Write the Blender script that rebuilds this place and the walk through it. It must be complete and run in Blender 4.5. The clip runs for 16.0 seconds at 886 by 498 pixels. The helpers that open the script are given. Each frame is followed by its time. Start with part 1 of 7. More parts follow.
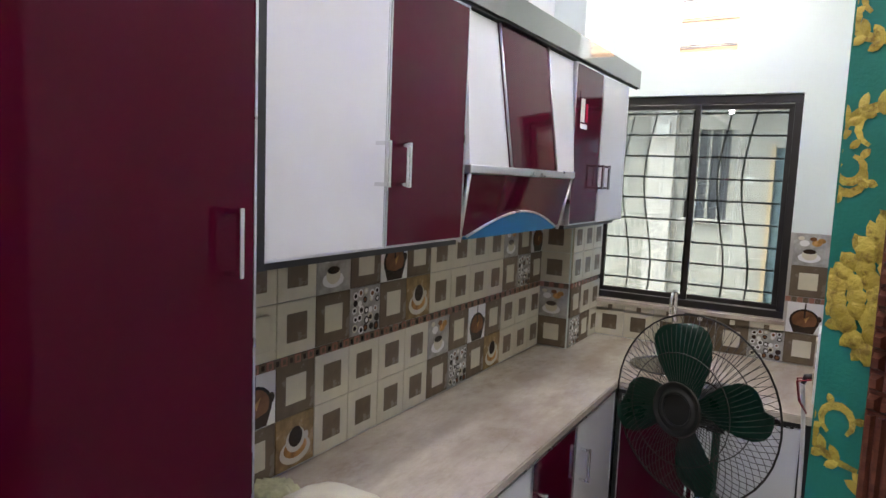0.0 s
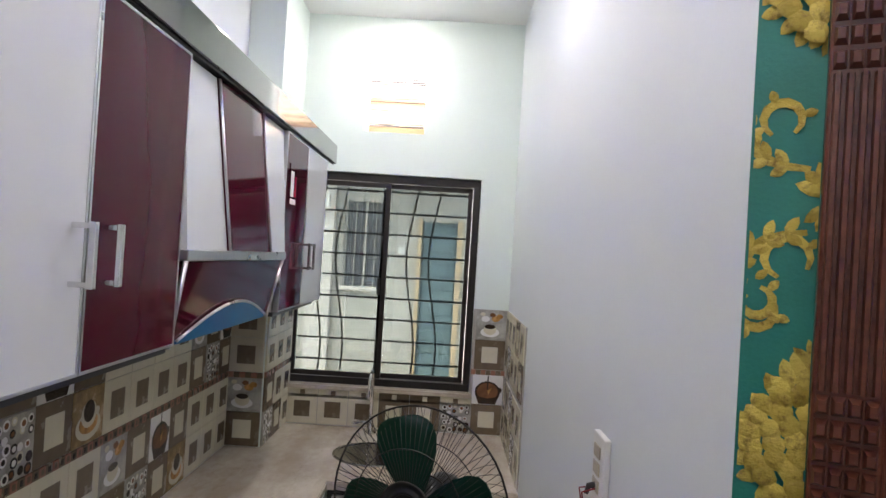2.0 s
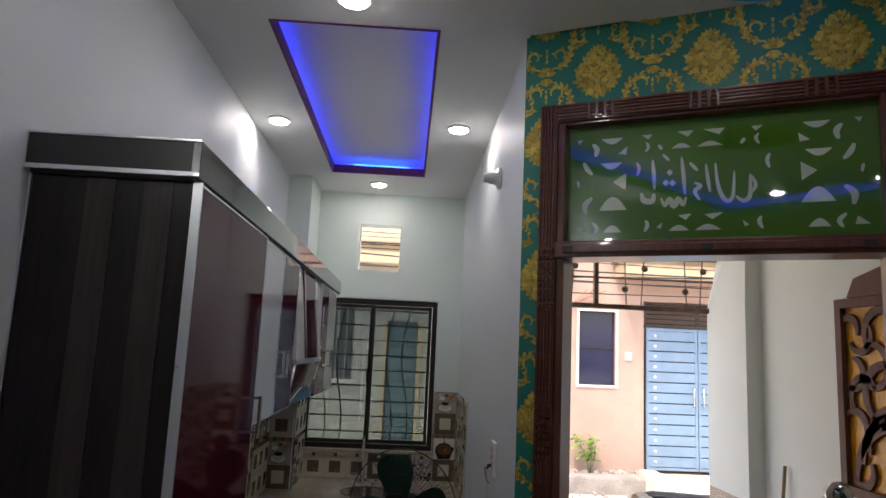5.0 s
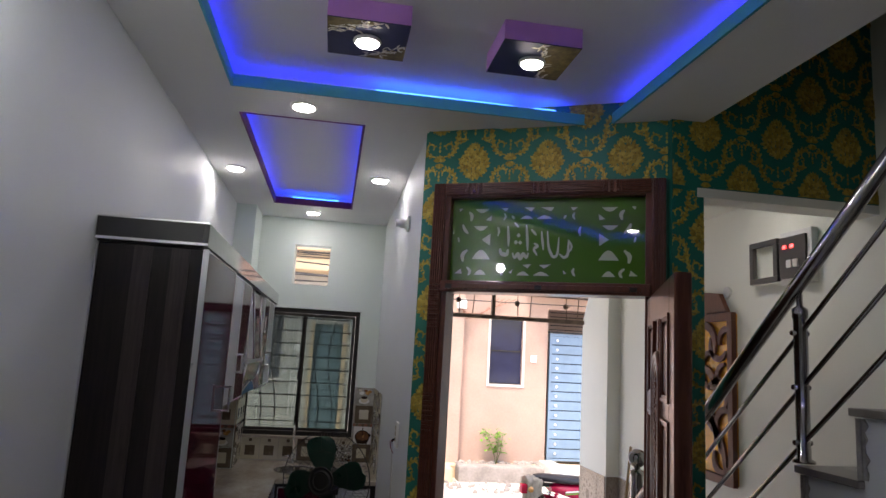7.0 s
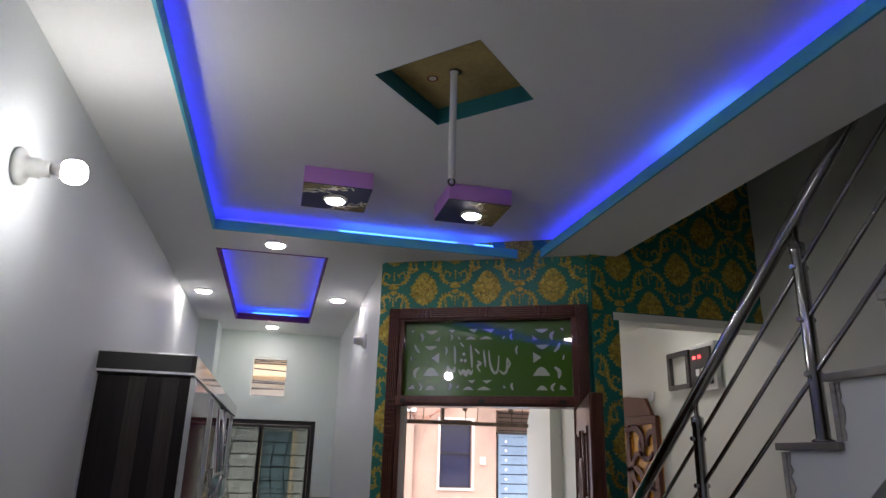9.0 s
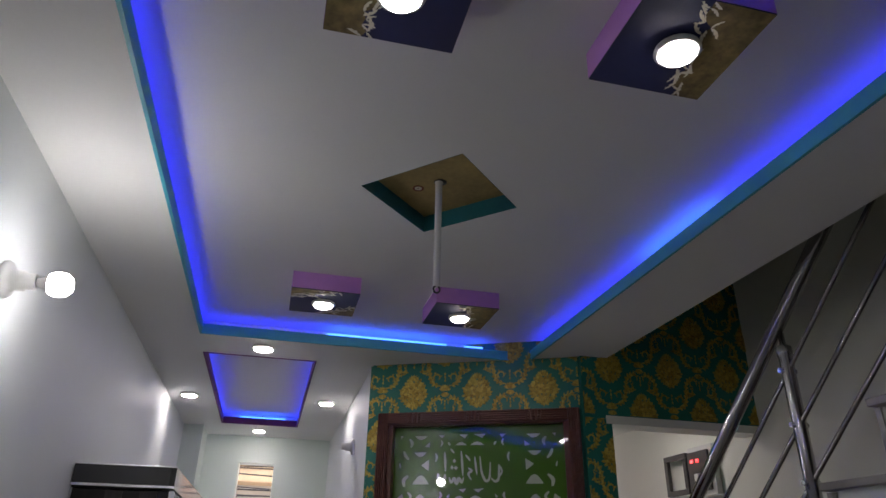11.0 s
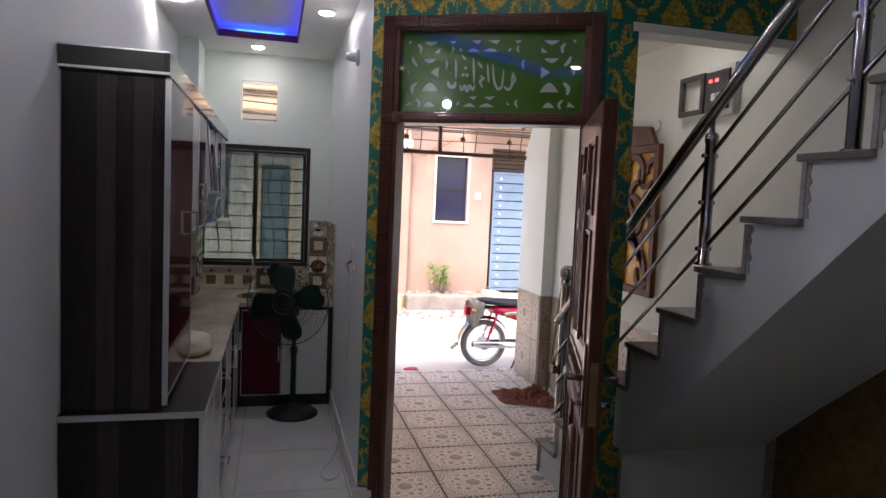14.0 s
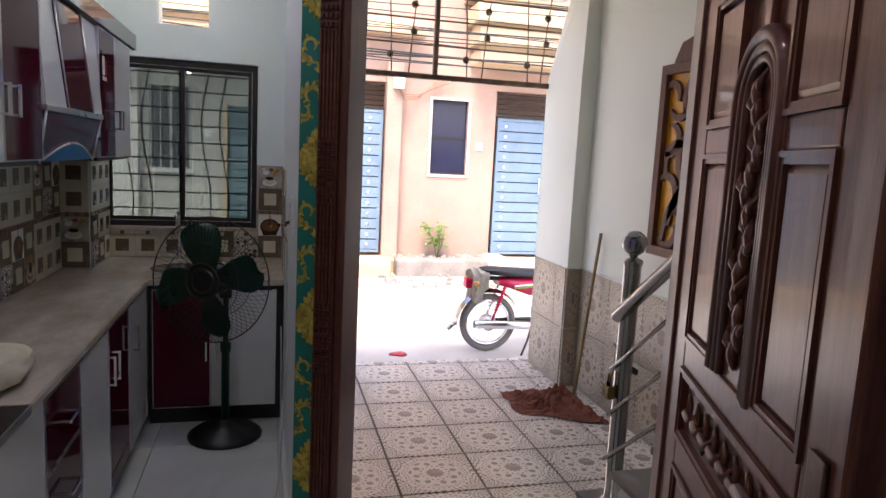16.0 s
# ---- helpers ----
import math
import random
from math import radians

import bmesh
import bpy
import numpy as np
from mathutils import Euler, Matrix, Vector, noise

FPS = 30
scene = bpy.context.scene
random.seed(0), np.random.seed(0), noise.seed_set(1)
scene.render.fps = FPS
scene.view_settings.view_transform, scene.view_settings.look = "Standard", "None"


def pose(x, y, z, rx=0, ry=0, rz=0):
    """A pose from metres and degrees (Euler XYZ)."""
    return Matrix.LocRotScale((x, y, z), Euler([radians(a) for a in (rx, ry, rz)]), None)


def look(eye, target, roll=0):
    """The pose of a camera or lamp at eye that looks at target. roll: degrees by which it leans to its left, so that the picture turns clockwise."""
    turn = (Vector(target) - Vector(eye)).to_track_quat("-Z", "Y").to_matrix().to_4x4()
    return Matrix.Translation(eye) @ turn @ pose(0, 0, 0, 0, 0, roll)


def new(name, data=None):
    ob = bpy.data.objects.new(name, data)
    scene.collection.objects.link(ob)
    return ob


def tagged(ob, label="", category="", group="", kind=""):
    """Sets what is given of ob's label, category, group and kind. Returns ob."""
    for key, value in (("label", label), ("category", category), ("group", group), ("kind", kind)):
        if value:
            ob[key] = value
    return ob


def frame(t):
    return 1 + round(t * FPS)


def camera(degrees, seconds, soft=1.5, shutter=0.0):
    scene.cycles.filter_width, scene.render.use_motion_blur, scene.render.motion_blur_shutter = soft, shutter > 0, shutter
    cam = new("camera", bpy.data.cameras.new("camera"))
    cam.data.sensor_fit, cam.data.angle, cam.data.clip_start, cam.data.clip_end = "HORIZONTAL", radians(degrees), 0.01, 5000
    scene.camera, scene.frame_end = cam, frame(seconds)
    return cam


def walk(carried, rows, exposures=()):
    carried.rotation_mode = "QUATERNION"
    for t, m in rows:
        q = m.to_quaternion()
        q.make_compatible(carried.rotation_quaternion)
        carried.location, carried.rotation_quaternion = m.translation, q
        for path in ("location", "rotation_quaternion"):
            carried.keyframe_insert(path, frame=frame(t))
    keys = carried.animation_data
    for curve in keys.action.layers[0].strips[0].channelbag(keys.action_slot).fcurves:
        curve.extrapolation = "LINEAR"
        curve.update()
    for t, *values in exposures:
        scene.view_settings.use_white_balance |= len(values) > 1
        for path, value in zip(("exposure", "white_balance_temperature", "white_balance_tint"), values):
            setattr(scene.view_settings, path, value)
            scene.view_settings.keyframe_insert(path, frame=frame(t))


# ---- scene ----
cam = camera(67.4, 16.0)
# seconds, stops, kelvin, tint
EXPOSURES = [(0.0, 2.8, 7000, 17), (1.5, 2.8, 7000, 17), (2.5, 1.9, 7050, 15), (3.5, 0.95, 7100, 13), (6.0, 1.08, 7050, 16), (9.0, 1.04, 7000, 18), (10.0, 0.9, 7000, 19), (12.5, 0.8, 7100, 21), (13.5, 0.85, 7100, 22), (14.5, 1.33, 6950, 18), (16.0, 1.28, 6900, 19)]
PATH = [
    (0, (0.156, -0.074, 1.612), (-0.847, 1.643, 1.394), 2.3),
    (0.5, (0.093, 0.02, 1.569), (-0.686, 1.826, 1.205), 2.6),
    (1, (-0.004, 0.105, 1.566), (-0.49, 2.005, 1.174), 3.6),
    (1.5, (-0.098, 0.159, 1.619), (-0.239, 2.144, 1.419), 3.8),
    (2, (-0.134, 0.113, 1.661), (-0.154, 2.113, 1.685), 3.5),
    (2.5, (-0.125, -0.049, 1.682), (-0.154, 1.944, 1.844), 3.4),
    (3, (-0.128, -0.296, 1.691), (-0.141, 1.696, 1.867), 3.4),
    (3.5, (-0.163, -0.554, 1.696), (-0.1, 1.433, 1.915), 2.1),
    (3.7, (-0.173, -0.651, 1.706), (-0.108, 1.332, 1.96), 2.5),
    (5.8, (-0.218, -1.799, 1.714), (-0.066, 0.165, 2.058), 1.8),
    (6, (-0.222, -1.884, 1.721), (-0.028, 0.07, 2.098), 1.4),
    (6.5, (-0.233, -2.109, 1.739), (0.128, -0.181, 2.133), 1.4),
    (7, (-0.223, -2.321, 1.73), (0.086, -0.37, 2.043), 3.2),
    (7.5, (-0.266, -2.497, 1.72), (0.117, -0.56, 2.042), 2.6),
    (8, (-0.322, -2.64, 1.728), (0.127, -0.736, 2.145), 1.4),
    (8.5, (-0.338, -2.725, 1.744), (0.1, -0.841, 2.251), 2.0),
    (9, (-0.338, -2.773, 1.766), (0.101, -0.917, 2.366), 1.6),
    (9.5, (-0.334, -2.794, 1.78), (0.085, -0.974, 2.496), 1.2),
    (10, (-0.336, -2.799, 1.789), (0.089, -1.025, 2.609), 1.0),
    (10.2, (-0.333, -2.805, 1.792), (0.095, -1.055, 2.662), 1.0),
    (12.3, (-0.305, -2.787, 1.799), (0.109, -0.994, 2.581), 1.2),
    (12.5, (-0.303, -2.77, 1.793), (0.114, -0.931, 2.461), 1.4),
    (13, (-0.284, -2.712, 1.754), (0.157, -0.788, 2.075), 1.9),
    (13.5, (-0.282, -2.652, 1.695), (0.166, -0.703, 1.706), 2.0),
    (14, (-0.292, -2.549, 1.65), (0.203, -0.617, 1.503), 2.5),
    (14.5, (-0.259, -2.34, 1.603), (0.302, -0.435, 1.366), 2.8),
    (15, (-0.157, -1.992, 1.586), (0.371, -0.084, 1.301), 3.3),
    (15.5, (-0.051, -1.579, 1.561), (0.543, 0.302, 1.227), 3.9),
    (16, (0.077, -1.132, 1.527), (0.586, 0.783, 1.257), 2.9),
]
walk(cam, [(t, look(eye, target, roll)) for t, eye, target, roll in PATH], EXPOSURES)

# strengths of the sky, the sun, the downlights, the bulb and the LED strips
SKY, SUN, SPOT, BULB, LED = 0.33, 2.3, 45.0, 52.0, 4.2

# ---- world, sun ----
world = bpy.data.worlds.new("sky")
scene.world = world
world.use_nodes = True
wn = world.node_tree
sky = wn.nodes.new("ShaderNodeTexSky")
sky.sky_type, sky.sun_disc = "NISHITA", False
sky.sun_elevation, sky.sun_rotation, sky.dust_density = radians(62), radians(200), 3.0
wn.links.new(sky.outputs[0], wn.nodes["Background"].inputs[0])
wn.nodes["Background"].inputs[1].default_value = SKY
sun_data = bpy.data.lights.new("sun", "SUN")
sun_data.energy, sun_data.angle, sun_data.color = SUN, radians(12), (1.0, 0.95, 0.88)
new("sun", sun_data).matrix_world = look((0, 0, 0), (0.3, 0.45, -1.1))


# ---- materials ----
class Nodes:
    """A material under construction."""

    def __init__(self, name):
        self.mat = bpy.data.materials.new(name)
        self.mat.use_nodes = True
        self.tree = self.mat.node_tree
        self.bsdf = self.tree.nodes["Principled BSDF"]
        self.tc = self.tree.nodes.new("ShaderNodeTexCoord")

    def put(self, kind, **inputs):
        n = self.tree.nodes.new(kind)
        for key, v in inputs.items():
            sock = n.inputs[int(key[1:])] if key[0] == "i" and key[1:].isdigit() else n.inputs[key.replace("_", " ")]
            if hasattr(v, "is_output"):
                self.tree.links.new(v, sock)
            else:
                sock.default_value = v
        return n

    def math(self, op, a, b=0.0):
        n = self.tree.nodes.new("ShaderNodeMath")
        n.operation = op
        for i, v in enumerate((a, b)):
            if hasattr(v, "is_output"):
                self.tree.links.new(v, n.inputs[i])
            else:
                n.inputs[i].default_value = v
        return n.outputs[0]

    def mix(self, fac, a, b):
        n = self.tree.nodes.new("ShaderNodeMix")
        n.data_type = "RGBA"
        for sock, v in ((n.inputs[0], fac), (n.inputs[6], a), (n.inputs[7], b)):
            if hasattr(v, "is_output"):
                self.tree.links.new(v, sock)
            elif sock.type == "RGBA":
                sock.default_value = (*v[:3], 1)
            else:
                sock.default_value = v
        return n.outputs[2]

    def noise(self, scale, detail=4.0, stretch=(1, 1, 1), generated=False, rough=0.55):
        m = self.put("ShaderNodeMapping", Vector=self.tc.outputs["Generated" if generated else "Object"], Scale=stretch)
        return self.put("ShaderNodeTexNoise", Vector=m.outputs[0], Scale=scale, Detail=detail, Roughness=rough).outputs[0]

    def ramp(self, fac, lo, hi):
        n = self.put("ShaderNodeMapRange", Value=fac, From_Min=lo, From_Max=hi)
        return n.outputs[0]

    def set(self, **kw):
        for key, v in kw.items():
            sock = self.bsdf.inputs[key.replace("_", " ")]
            if hasattr(v, "is_output"):
                self.tree.links.new(v, sock)
            else:
                sock.default_value = (*v, 1) if isinstance(v, tuple) and len(v) == 3 and sock.type == "RGBA" else v

    def bump(self, height, strength=0.3, distance=0.002):
        b = self.put("ShaderNodeBump", Height=height, Strength=strength, Distance=distance)
        self.tree.links.new(b.outputs[0], self.bsdf.inputs["Normal"])


def basic(name, color, rough=0.5, metal=0.0, var=0.12, scale=6.0, stretch=(1, 1, 1), grain=60.0, bump=0.15, rvar=0.1, **more):
    """A surface with a coarse and a fine variation of its colour and a little relief."""
    n = Nodes(name)
    big, fine = n.noise(scale, 5, stretch), n.noise(grain, 3, stretch)
    dark = tuple(c * (1 - 2 * var) for c in color)
    light = tuple(min(1, c * (1 + var)) for c in color)
    both = n.math("ADD", n.math("MULTIPLY", big, 0.7), n.math("MULTIPLY", fine, 0.3))
    n.set(Base_Color=n.mix(n.ramp(both, 0.3, 0.7), dark, light), Metallic=metal,
          Roughness=n.ramp(big, 0.5 - 0.5 / max(rvar, 0.01) * rough, 0.5 + 0.5 / max(rvar, 0.01) * (1 - rough)) if rvar else rough)
    if bump:
        n.bump(fine, bump)
    for key, v in more.items():
        n.bsdf.inputs[key.replace("_", " ")].default_value = v
    return n.mat


def wood(name, dark, light, rough, stretch, coat=0.0):
    n = Nodes(name)
    grain = n.noise(7, 8, stretch, rough=0.65)
    fine = n.noise(40, 4, stretch)
    both = n.math("ADD", n.math("MULTIPLY", grain, 0.75), n.math("MULTIPLY", fine, 0.25))
    n.set(Base_Color=n.mix(n.ramp(both, 0.34, 0.66), dark, light), Roughness=rough, Coat_Weight=coat, Specular_IOR_Level=0.35)
    n.bump(fine, 0.12)
    return n.mat


def glow(name, color, strength):
    n = Nodes(name)
    n.set(Base_Color=(0.8, 0.8, 0.8), Emission_Color=color, Emission_Strength=strength)
    return n.mat


WALL = basic("white wall paint", (0.70, 0.735, 0.74), 0.55, var=0.02, scale=1.5, grain=180, bump=0.05)
MINT = basic("pale mint wall paint", (0.70, 0.78, 0.74), 0.5, var=0.02, scale=1.5, grain=180, bump=0.05)
CEIL = basic("matt white ceiling paint", (0.84, 0.84, 0.83), 0.7, var=0.02, scale=1.0, grain=150, bump=0.04)
CREAM = basic("cream porch paint", (0.82, 0.84, 0.76), 0.55, var=0.03, scale=1.2, grain=120, bump=0.06)
MAROON = basic("maroon gloss laminate", (0.072, 0.0016, 0.014), 0.06, var=0.03, grain=300, bump=0.0, rvar=0.02, Specular_IOR_Level=0.2)
GLOSSWHITE = basic("white gloss laminate", (0.74, 0.75, 0.76), 0.12, var=0.01, grain=300, bump=0.0, rvar=0.03)
CHROME = basic("chrome", (0.78, 0.78, 0.78), 0.12, 1.0, var=0.04, grain=200, bump=0.02, rvar=0.06)
STEEL = basic("polished stainless steel", (0.42, 0.41, 0.40), 0.16, 1.0, var=0.06, grain=120, bump=0.03, rvar=0.08)
ALU = basic("satin aluminium edging", (0.72, 0.73, 0.75), 0.3, 1.0, var=0.04, grain=90, bump=0.03)
PELMET = basic("mirror-finish grey pelmet", (0.25, 0.25, 0.25), 0.08, 1.0, var=0.03, bump=0.0, rvar=0.03)
BLACK = basic("black edging", (0.012, 0.012, 0.014), 0.35, var=0.1, bump=0.05)
BLUE = basic("blue film", (0.0, 0.15, 0.36), 0.35, var=0.05, Specular_IOR_Level=0.15)
DARKMETAL = basic("dark brown window metal", (0.022, 0.019, 0.017), 0.4, 0.3, var=0.15, grain=140)
GRILL = basic("painted iron bar", (0.03, 0.028, 0.027), 0.5, 0.2, var=0.2, grain=160)
DARKWOOD = wood("dark wenge laminate", (0.005, 0.0035, 0.0035), (0.018, 0.012, 0.012), 0.3, (12, 12, 0.6))
BAND = wood("grey-brown wenge band", (0.025, 0.018, 0.018), (0.055, 0.04, 0.04), 0.35, (12, 12, 0.6))
DOORWOOD = wood("red-brown polished wood", (0.060, 0.0165, 0.0098), (0.150, 0.048, 0.029), 0.30, (9, 9, 0.9), 0.25)
MDF = wood("brown cut panel", (0.10, 0.035, 0.02), (0.17, 0.065, 0.04), 0.5, (8, 8, 1))
AMBER = basic("amber backing sheet", (0.75, 0.33, 0.02), 0.25, var=0.15, scale=9)
# lip teal made brighter and bluer, the LED light being put into its colour
TEAL_LIP_LIT = basic("teal lip paint with LED light in it", (0.06, 0.43, 0.57), 0.5, var=0.04)
PURPLE_LIP = basic("purple painted lip", (0.16, 0.02, 0.13), 0.5, var=0.04)
STAMPRED = basic("faded red stamp", (0.24, 0.05, 0.025), 0.7, var=0.2)
HATCH_TEAL = basic("dark teal paint", (0.012, 0.17, 0.20), 0.5, var=0.08)
LILAC = basic("lilac painted board", (0.62, 0.28, 0.70), 0.5, var=0.03)
NAVY = basic("navy patterned board", (0.012, 0.017, 0.085), 0.6, var=0.1)
BOARDGOLD = basic("antique gold print", (0.21, 0.155, 0.06), 0.65, var=0.4, scale=25)
BOARDLIGHT = basic("pale scroll print", (0.80, 0.77, 0.66), 0.6, var=0.1)
PLYWOOD = basic("bare plywood", (0.42, 0.31, 0.12), 0.6, var=0.2, scale=5)
PVC = basic("white pvc", (0.72, 0.72, 0.70), 0.35, var=0.03)
TEALPAPER = basic("teal wallpaper", (0.0, 0.165, 0.125), 0.5, var=0.08, scale=14, grain=220, bump=0.25)
NAILWHITE = basic("white plaster skirting", (0.66, 0.67, 0.66), 0.4, var=0.05)
GROUT = basic("grey grout", (0.40, 0.38, 0.34), 0.8, var=0.1)
FANGREEN = basic("bottle green fan plastic", (0.0, 0.052, 0.030), 0.3, var=0.1)
FANBLACK = basic("black fan paint", (0.014, 0.016, 0.016), 0.35, var=0.15)
WIRE = basic("dark guard wire", (0.06, 0.055, 0.05), 0.35, 0.6, var=0.15)
CLOTH = basic("off-white cloth", (0.66, 0.63, 0.50), 0.85, var=0.08, scale=14, grain=240, bump=0.4)
RAG = basic("brown mop cloth", (0.27, 0.085, 0.05), 0.9, var=0.25, scale=22, grain=160, bump=0.5)
STREET = basic("dusty concrete lane", (0.54, 0.50, 0.45), 0.9, var=0.14, scale=1.6, grain=45, bump=0.4)
PINK = basic("weathered pinkish plaster", (0.43, 0.30, 0.24), 0.85, var=0.10, scale=1.3, grain=30, bump=0.3)
OPPWHITE = basic("whitewashed plaster", (0.62, 0.59, 0.55), 0.85, var=0.08, scale=1.3, grain=30, bump=0.3)
BACKWALL = basic("grey-cream limewash", (0.44, 0.43, 0.39), 0.85, var=0.12, scale=1.8, grain=30, bump=0.3)
CONCRETE = basic("grey broken concrete", (0.30, 0.265, 0.235), 0.9, var=0.2, scale=4, grain=35, bump=0.5)
RUST = basic("rusty iron bar", (0.20, 0.14, 0.10), 0.7, 0.1, var=0.3, scale=12, grain=120)
LEDGE = basic("sunlit buff concrete", (0.55, 0.42, 0.27), 0.85, var=0.12, scale=2.0, grain=40, bump=0.3)
GATEBLUE = basic("grey-blue gate paint", (0.17, 0.26, 0.36), 0.45, var=0.08, scale=5, grain=60)
GATESHADE = basic("gate blue darkened as slat shade", (0.03, 0.05, 0.07), 0.6, var=0.1)
DARKGLASS = basic("dark blue window glass", (0.012, 0.016, 0.05), 0.08, var=0.1, bump=0.0)
GREYGLASS = basic("dusty grey window glass", (0.10, 0.11, 0.13), 0.15, var=0.15, scale=3.0, bump=0.0)
RED = basic("red motorcycle enamel", (0.45, 0.008, 0.05), 0.2, var=0.06)
BROWNGROUT = basic("brown porch grout", (0.29, 0.225, 0.175), 0.85, var=0.15)
RUBBER = basic("dusty tyre rubber", (0.20, 0.18, 0.16), 0.8, var=0.2, grain=150)
SEAT = basic("black seat vinyl", (0.015, 0.015, 0.018), 0.4, var=0.1)
LEAF = basic("green leaf", (0.16, 0.36, 0.03), 0.5, var=0.3, scale=30)
PALEBLUE = basic("dull teal door paint", (0.13, 0.20, 0.22), 0.5, var=0.08)
STEPSTONE = basic("grey stair marble", (0.40, 0.39, 0.37), 0.3, var=0.3, scale=7, grain=60)
BRASS = basic("brass", (0.30, 0.21, 0.10), 0.3, 1.0, var=0.15)
BRONZE = basic("dark bronze", (0.17, 0.125, 0.10), 0.3, 1.0, var=0.2, grain=90)
METER = basic("grey meter plastic", (0.06, 0.058, 0.055), 0.4, var=0.08)
LABELWHITE = basic("white sticker", (0.75, 0.75, 0.73), 0.5, var=0.03)
CABLE = basic("white cable", (0.6, 0.6, 0.58), 0.5, var=0.05)
LINE = basic("dark wire", (0.02, 0.02, 0.02), 0.6)
UNDER = wood("tan marble-look panel", (0.10, 0.055, 0.02), (0.24, 0.15, 0.06), 0.35, (2, 2, 2))

SPOTGLOW = glow("downlight glow", (0.98, 0.99, 1.0), SPOT)
BULBGLOW = glow("bulb glow", (0.92, 0.99, 1.0), BULB)
LEDGLOW = glow("blue led", (0.012, 0.028, 1.0), LED)
LEDSTRIP = glow("bare led strip", (0.03, 0.22, 1.0), LED * 0.5)
PORCHLED = glow("dim blue led", (0.012, 0.022, 1.0), LED * 0.3)
REDLED = glow("red digits", (1.0, 0.01, 0.01), 2.0)


def gold():
    """Gold foil print: each leaf a little different, mottled brown for the shading between petals, with a fine emboss.
    """
    n = Nodes("gold embossed print")
    isl = n.tree.nodes.new("ShaderNodeNewGeometry").outputs["Random Per Island"]
    f, vein = n.noise(170, 5, rough=0.65), n.noise(75, 6, rough=0.7)
    col = n.mix(isl, (0.34, 0.25, 0.03), (0.62, 0.48, 0.09))
    # brown noise paints the shading between the petals into the gold
    n.set(Base_Color=n.mix(n.math("MULTIPLY", n.ramp(vein, 0.50, 0.64), 0.75), col, (0.15, 0.085, 0.012)), Roughness=0.42, Metallic=0.25)
    n.bump(n.math("ADD", f, vein), 0.7, 0.003)
    return n.mat


GOLD = gold()


def marble(name, base, vein, rough):
    n = Nodes(name)
    warp = n.noise(2.2, 6)
    veins = n.put("ShaderNodeTexWave", Vector=n.tc.outputs["Object"], Scale=1.3, Distortion=9.0, Detail=4.0).outputs[1]
    mask = n.math("MULTIPLY", n.ramp(veins, 0.72, 1.0), n.ramp(warp, 0.35, 0.7))
    col = n.mix(n.ramp(warp, 0.3, 0.7), tuple(c * 0.82 for c in base), base)
    n.set(Base_Color=n.mix(n.math("MULTIPLY", mask, 0.55), col, vein), Roughness=rough)
    return n.mat



def counter_stone():
    """Beige polished marble with drifting brown clouds, thin veins and specks."""
    n = Nodes("beige veined marble")
    cloud = n.noise(3.2, 8, (1.0, 0.55, 1.0), rough=0.68)
    streak = n.noise(8.0, 8, (1.0, 0.22, 1.0), rough=0.7)
    vein = n.math("SUBTRACT", 1.0, n.ramp(n.math("ABSOLUTE", n.math("SUBTRACT", n.noise(4.5, 6, (1.0, 0.5, 1.0), rough=0.6), 0.5)), 0.0, 0.022))
    col = n.mix(n.ramp(cloud, 0.36, 0.64), (0.40, 0.33, 0.26), (0.66, 0.60, 0.51))
    col = n.mix(n.math("MULTIPLY", n.ramp(streak, 0.48, 0.66), 0.7), col, (0.44, 0.36, 0.29))
    col = n.mix(n.math("MULTIPLY", n.math("MULTIPLY", vein, n.ramp(cloud, 0.62, 0.42)), 0.26), col, (0.27, 0.19, 0.13))
    n.set(Base_Color=col, Roughness=0.13)
    return n.mat


COUNTER = counter_stone()
FLOORTILE = marble("glossy white floor tile", (0.70, 0.72, 0.70), (0.58, 0.60, 0.60), 0.14)
GRANITE = marble("mottled tread stone", (0.20, 0.185, 0.175), (0.62, 0.60, 0.57), 0.3)
BLUETILE = marble("blue marbled tile", (0.18, 0.20, 0.45), (0.55, 0.56, 0.68), 0.25)
WHITETILE = marble("white marbled tile", (0.66, 0.66, 0.60), (0.5, 0.5, 0.46), 0.25)
T_CREAM = basic("cream glazed tile", (0.66, 0.62, 0.48), 0.2, var=0.04, scale=12)
T_BROWN = basic("brown glazed print", (0.155, 0.118, 0.078), 0.25, var=0.1, scale=20)
T_PHOTO = basic("pale photo print", (0.42, 0.41, 0.37), 0.2, var=0.25, scale=22)
T_DARK = basic("espresso print", (0.035, 0.02, 0.012), 0.2, var=0.2)
T_TEA = basic("tea brown print", (0.20, 0.085, 0.035), 0.2, var=0.25, scale=18)
T_SAND = basic("sandy coffee print", (0.33, 0.22, 0.10), 0.25, var=0.3, scale=24)
T_GOLD = basic("amber snack print", (0.50, 0.26, 0.08), 0.25, var=0.3, scale=30)
T_PINK = basic("copper border chip", (0.35, 0.17, 0.12), 0.25, var=0.15)


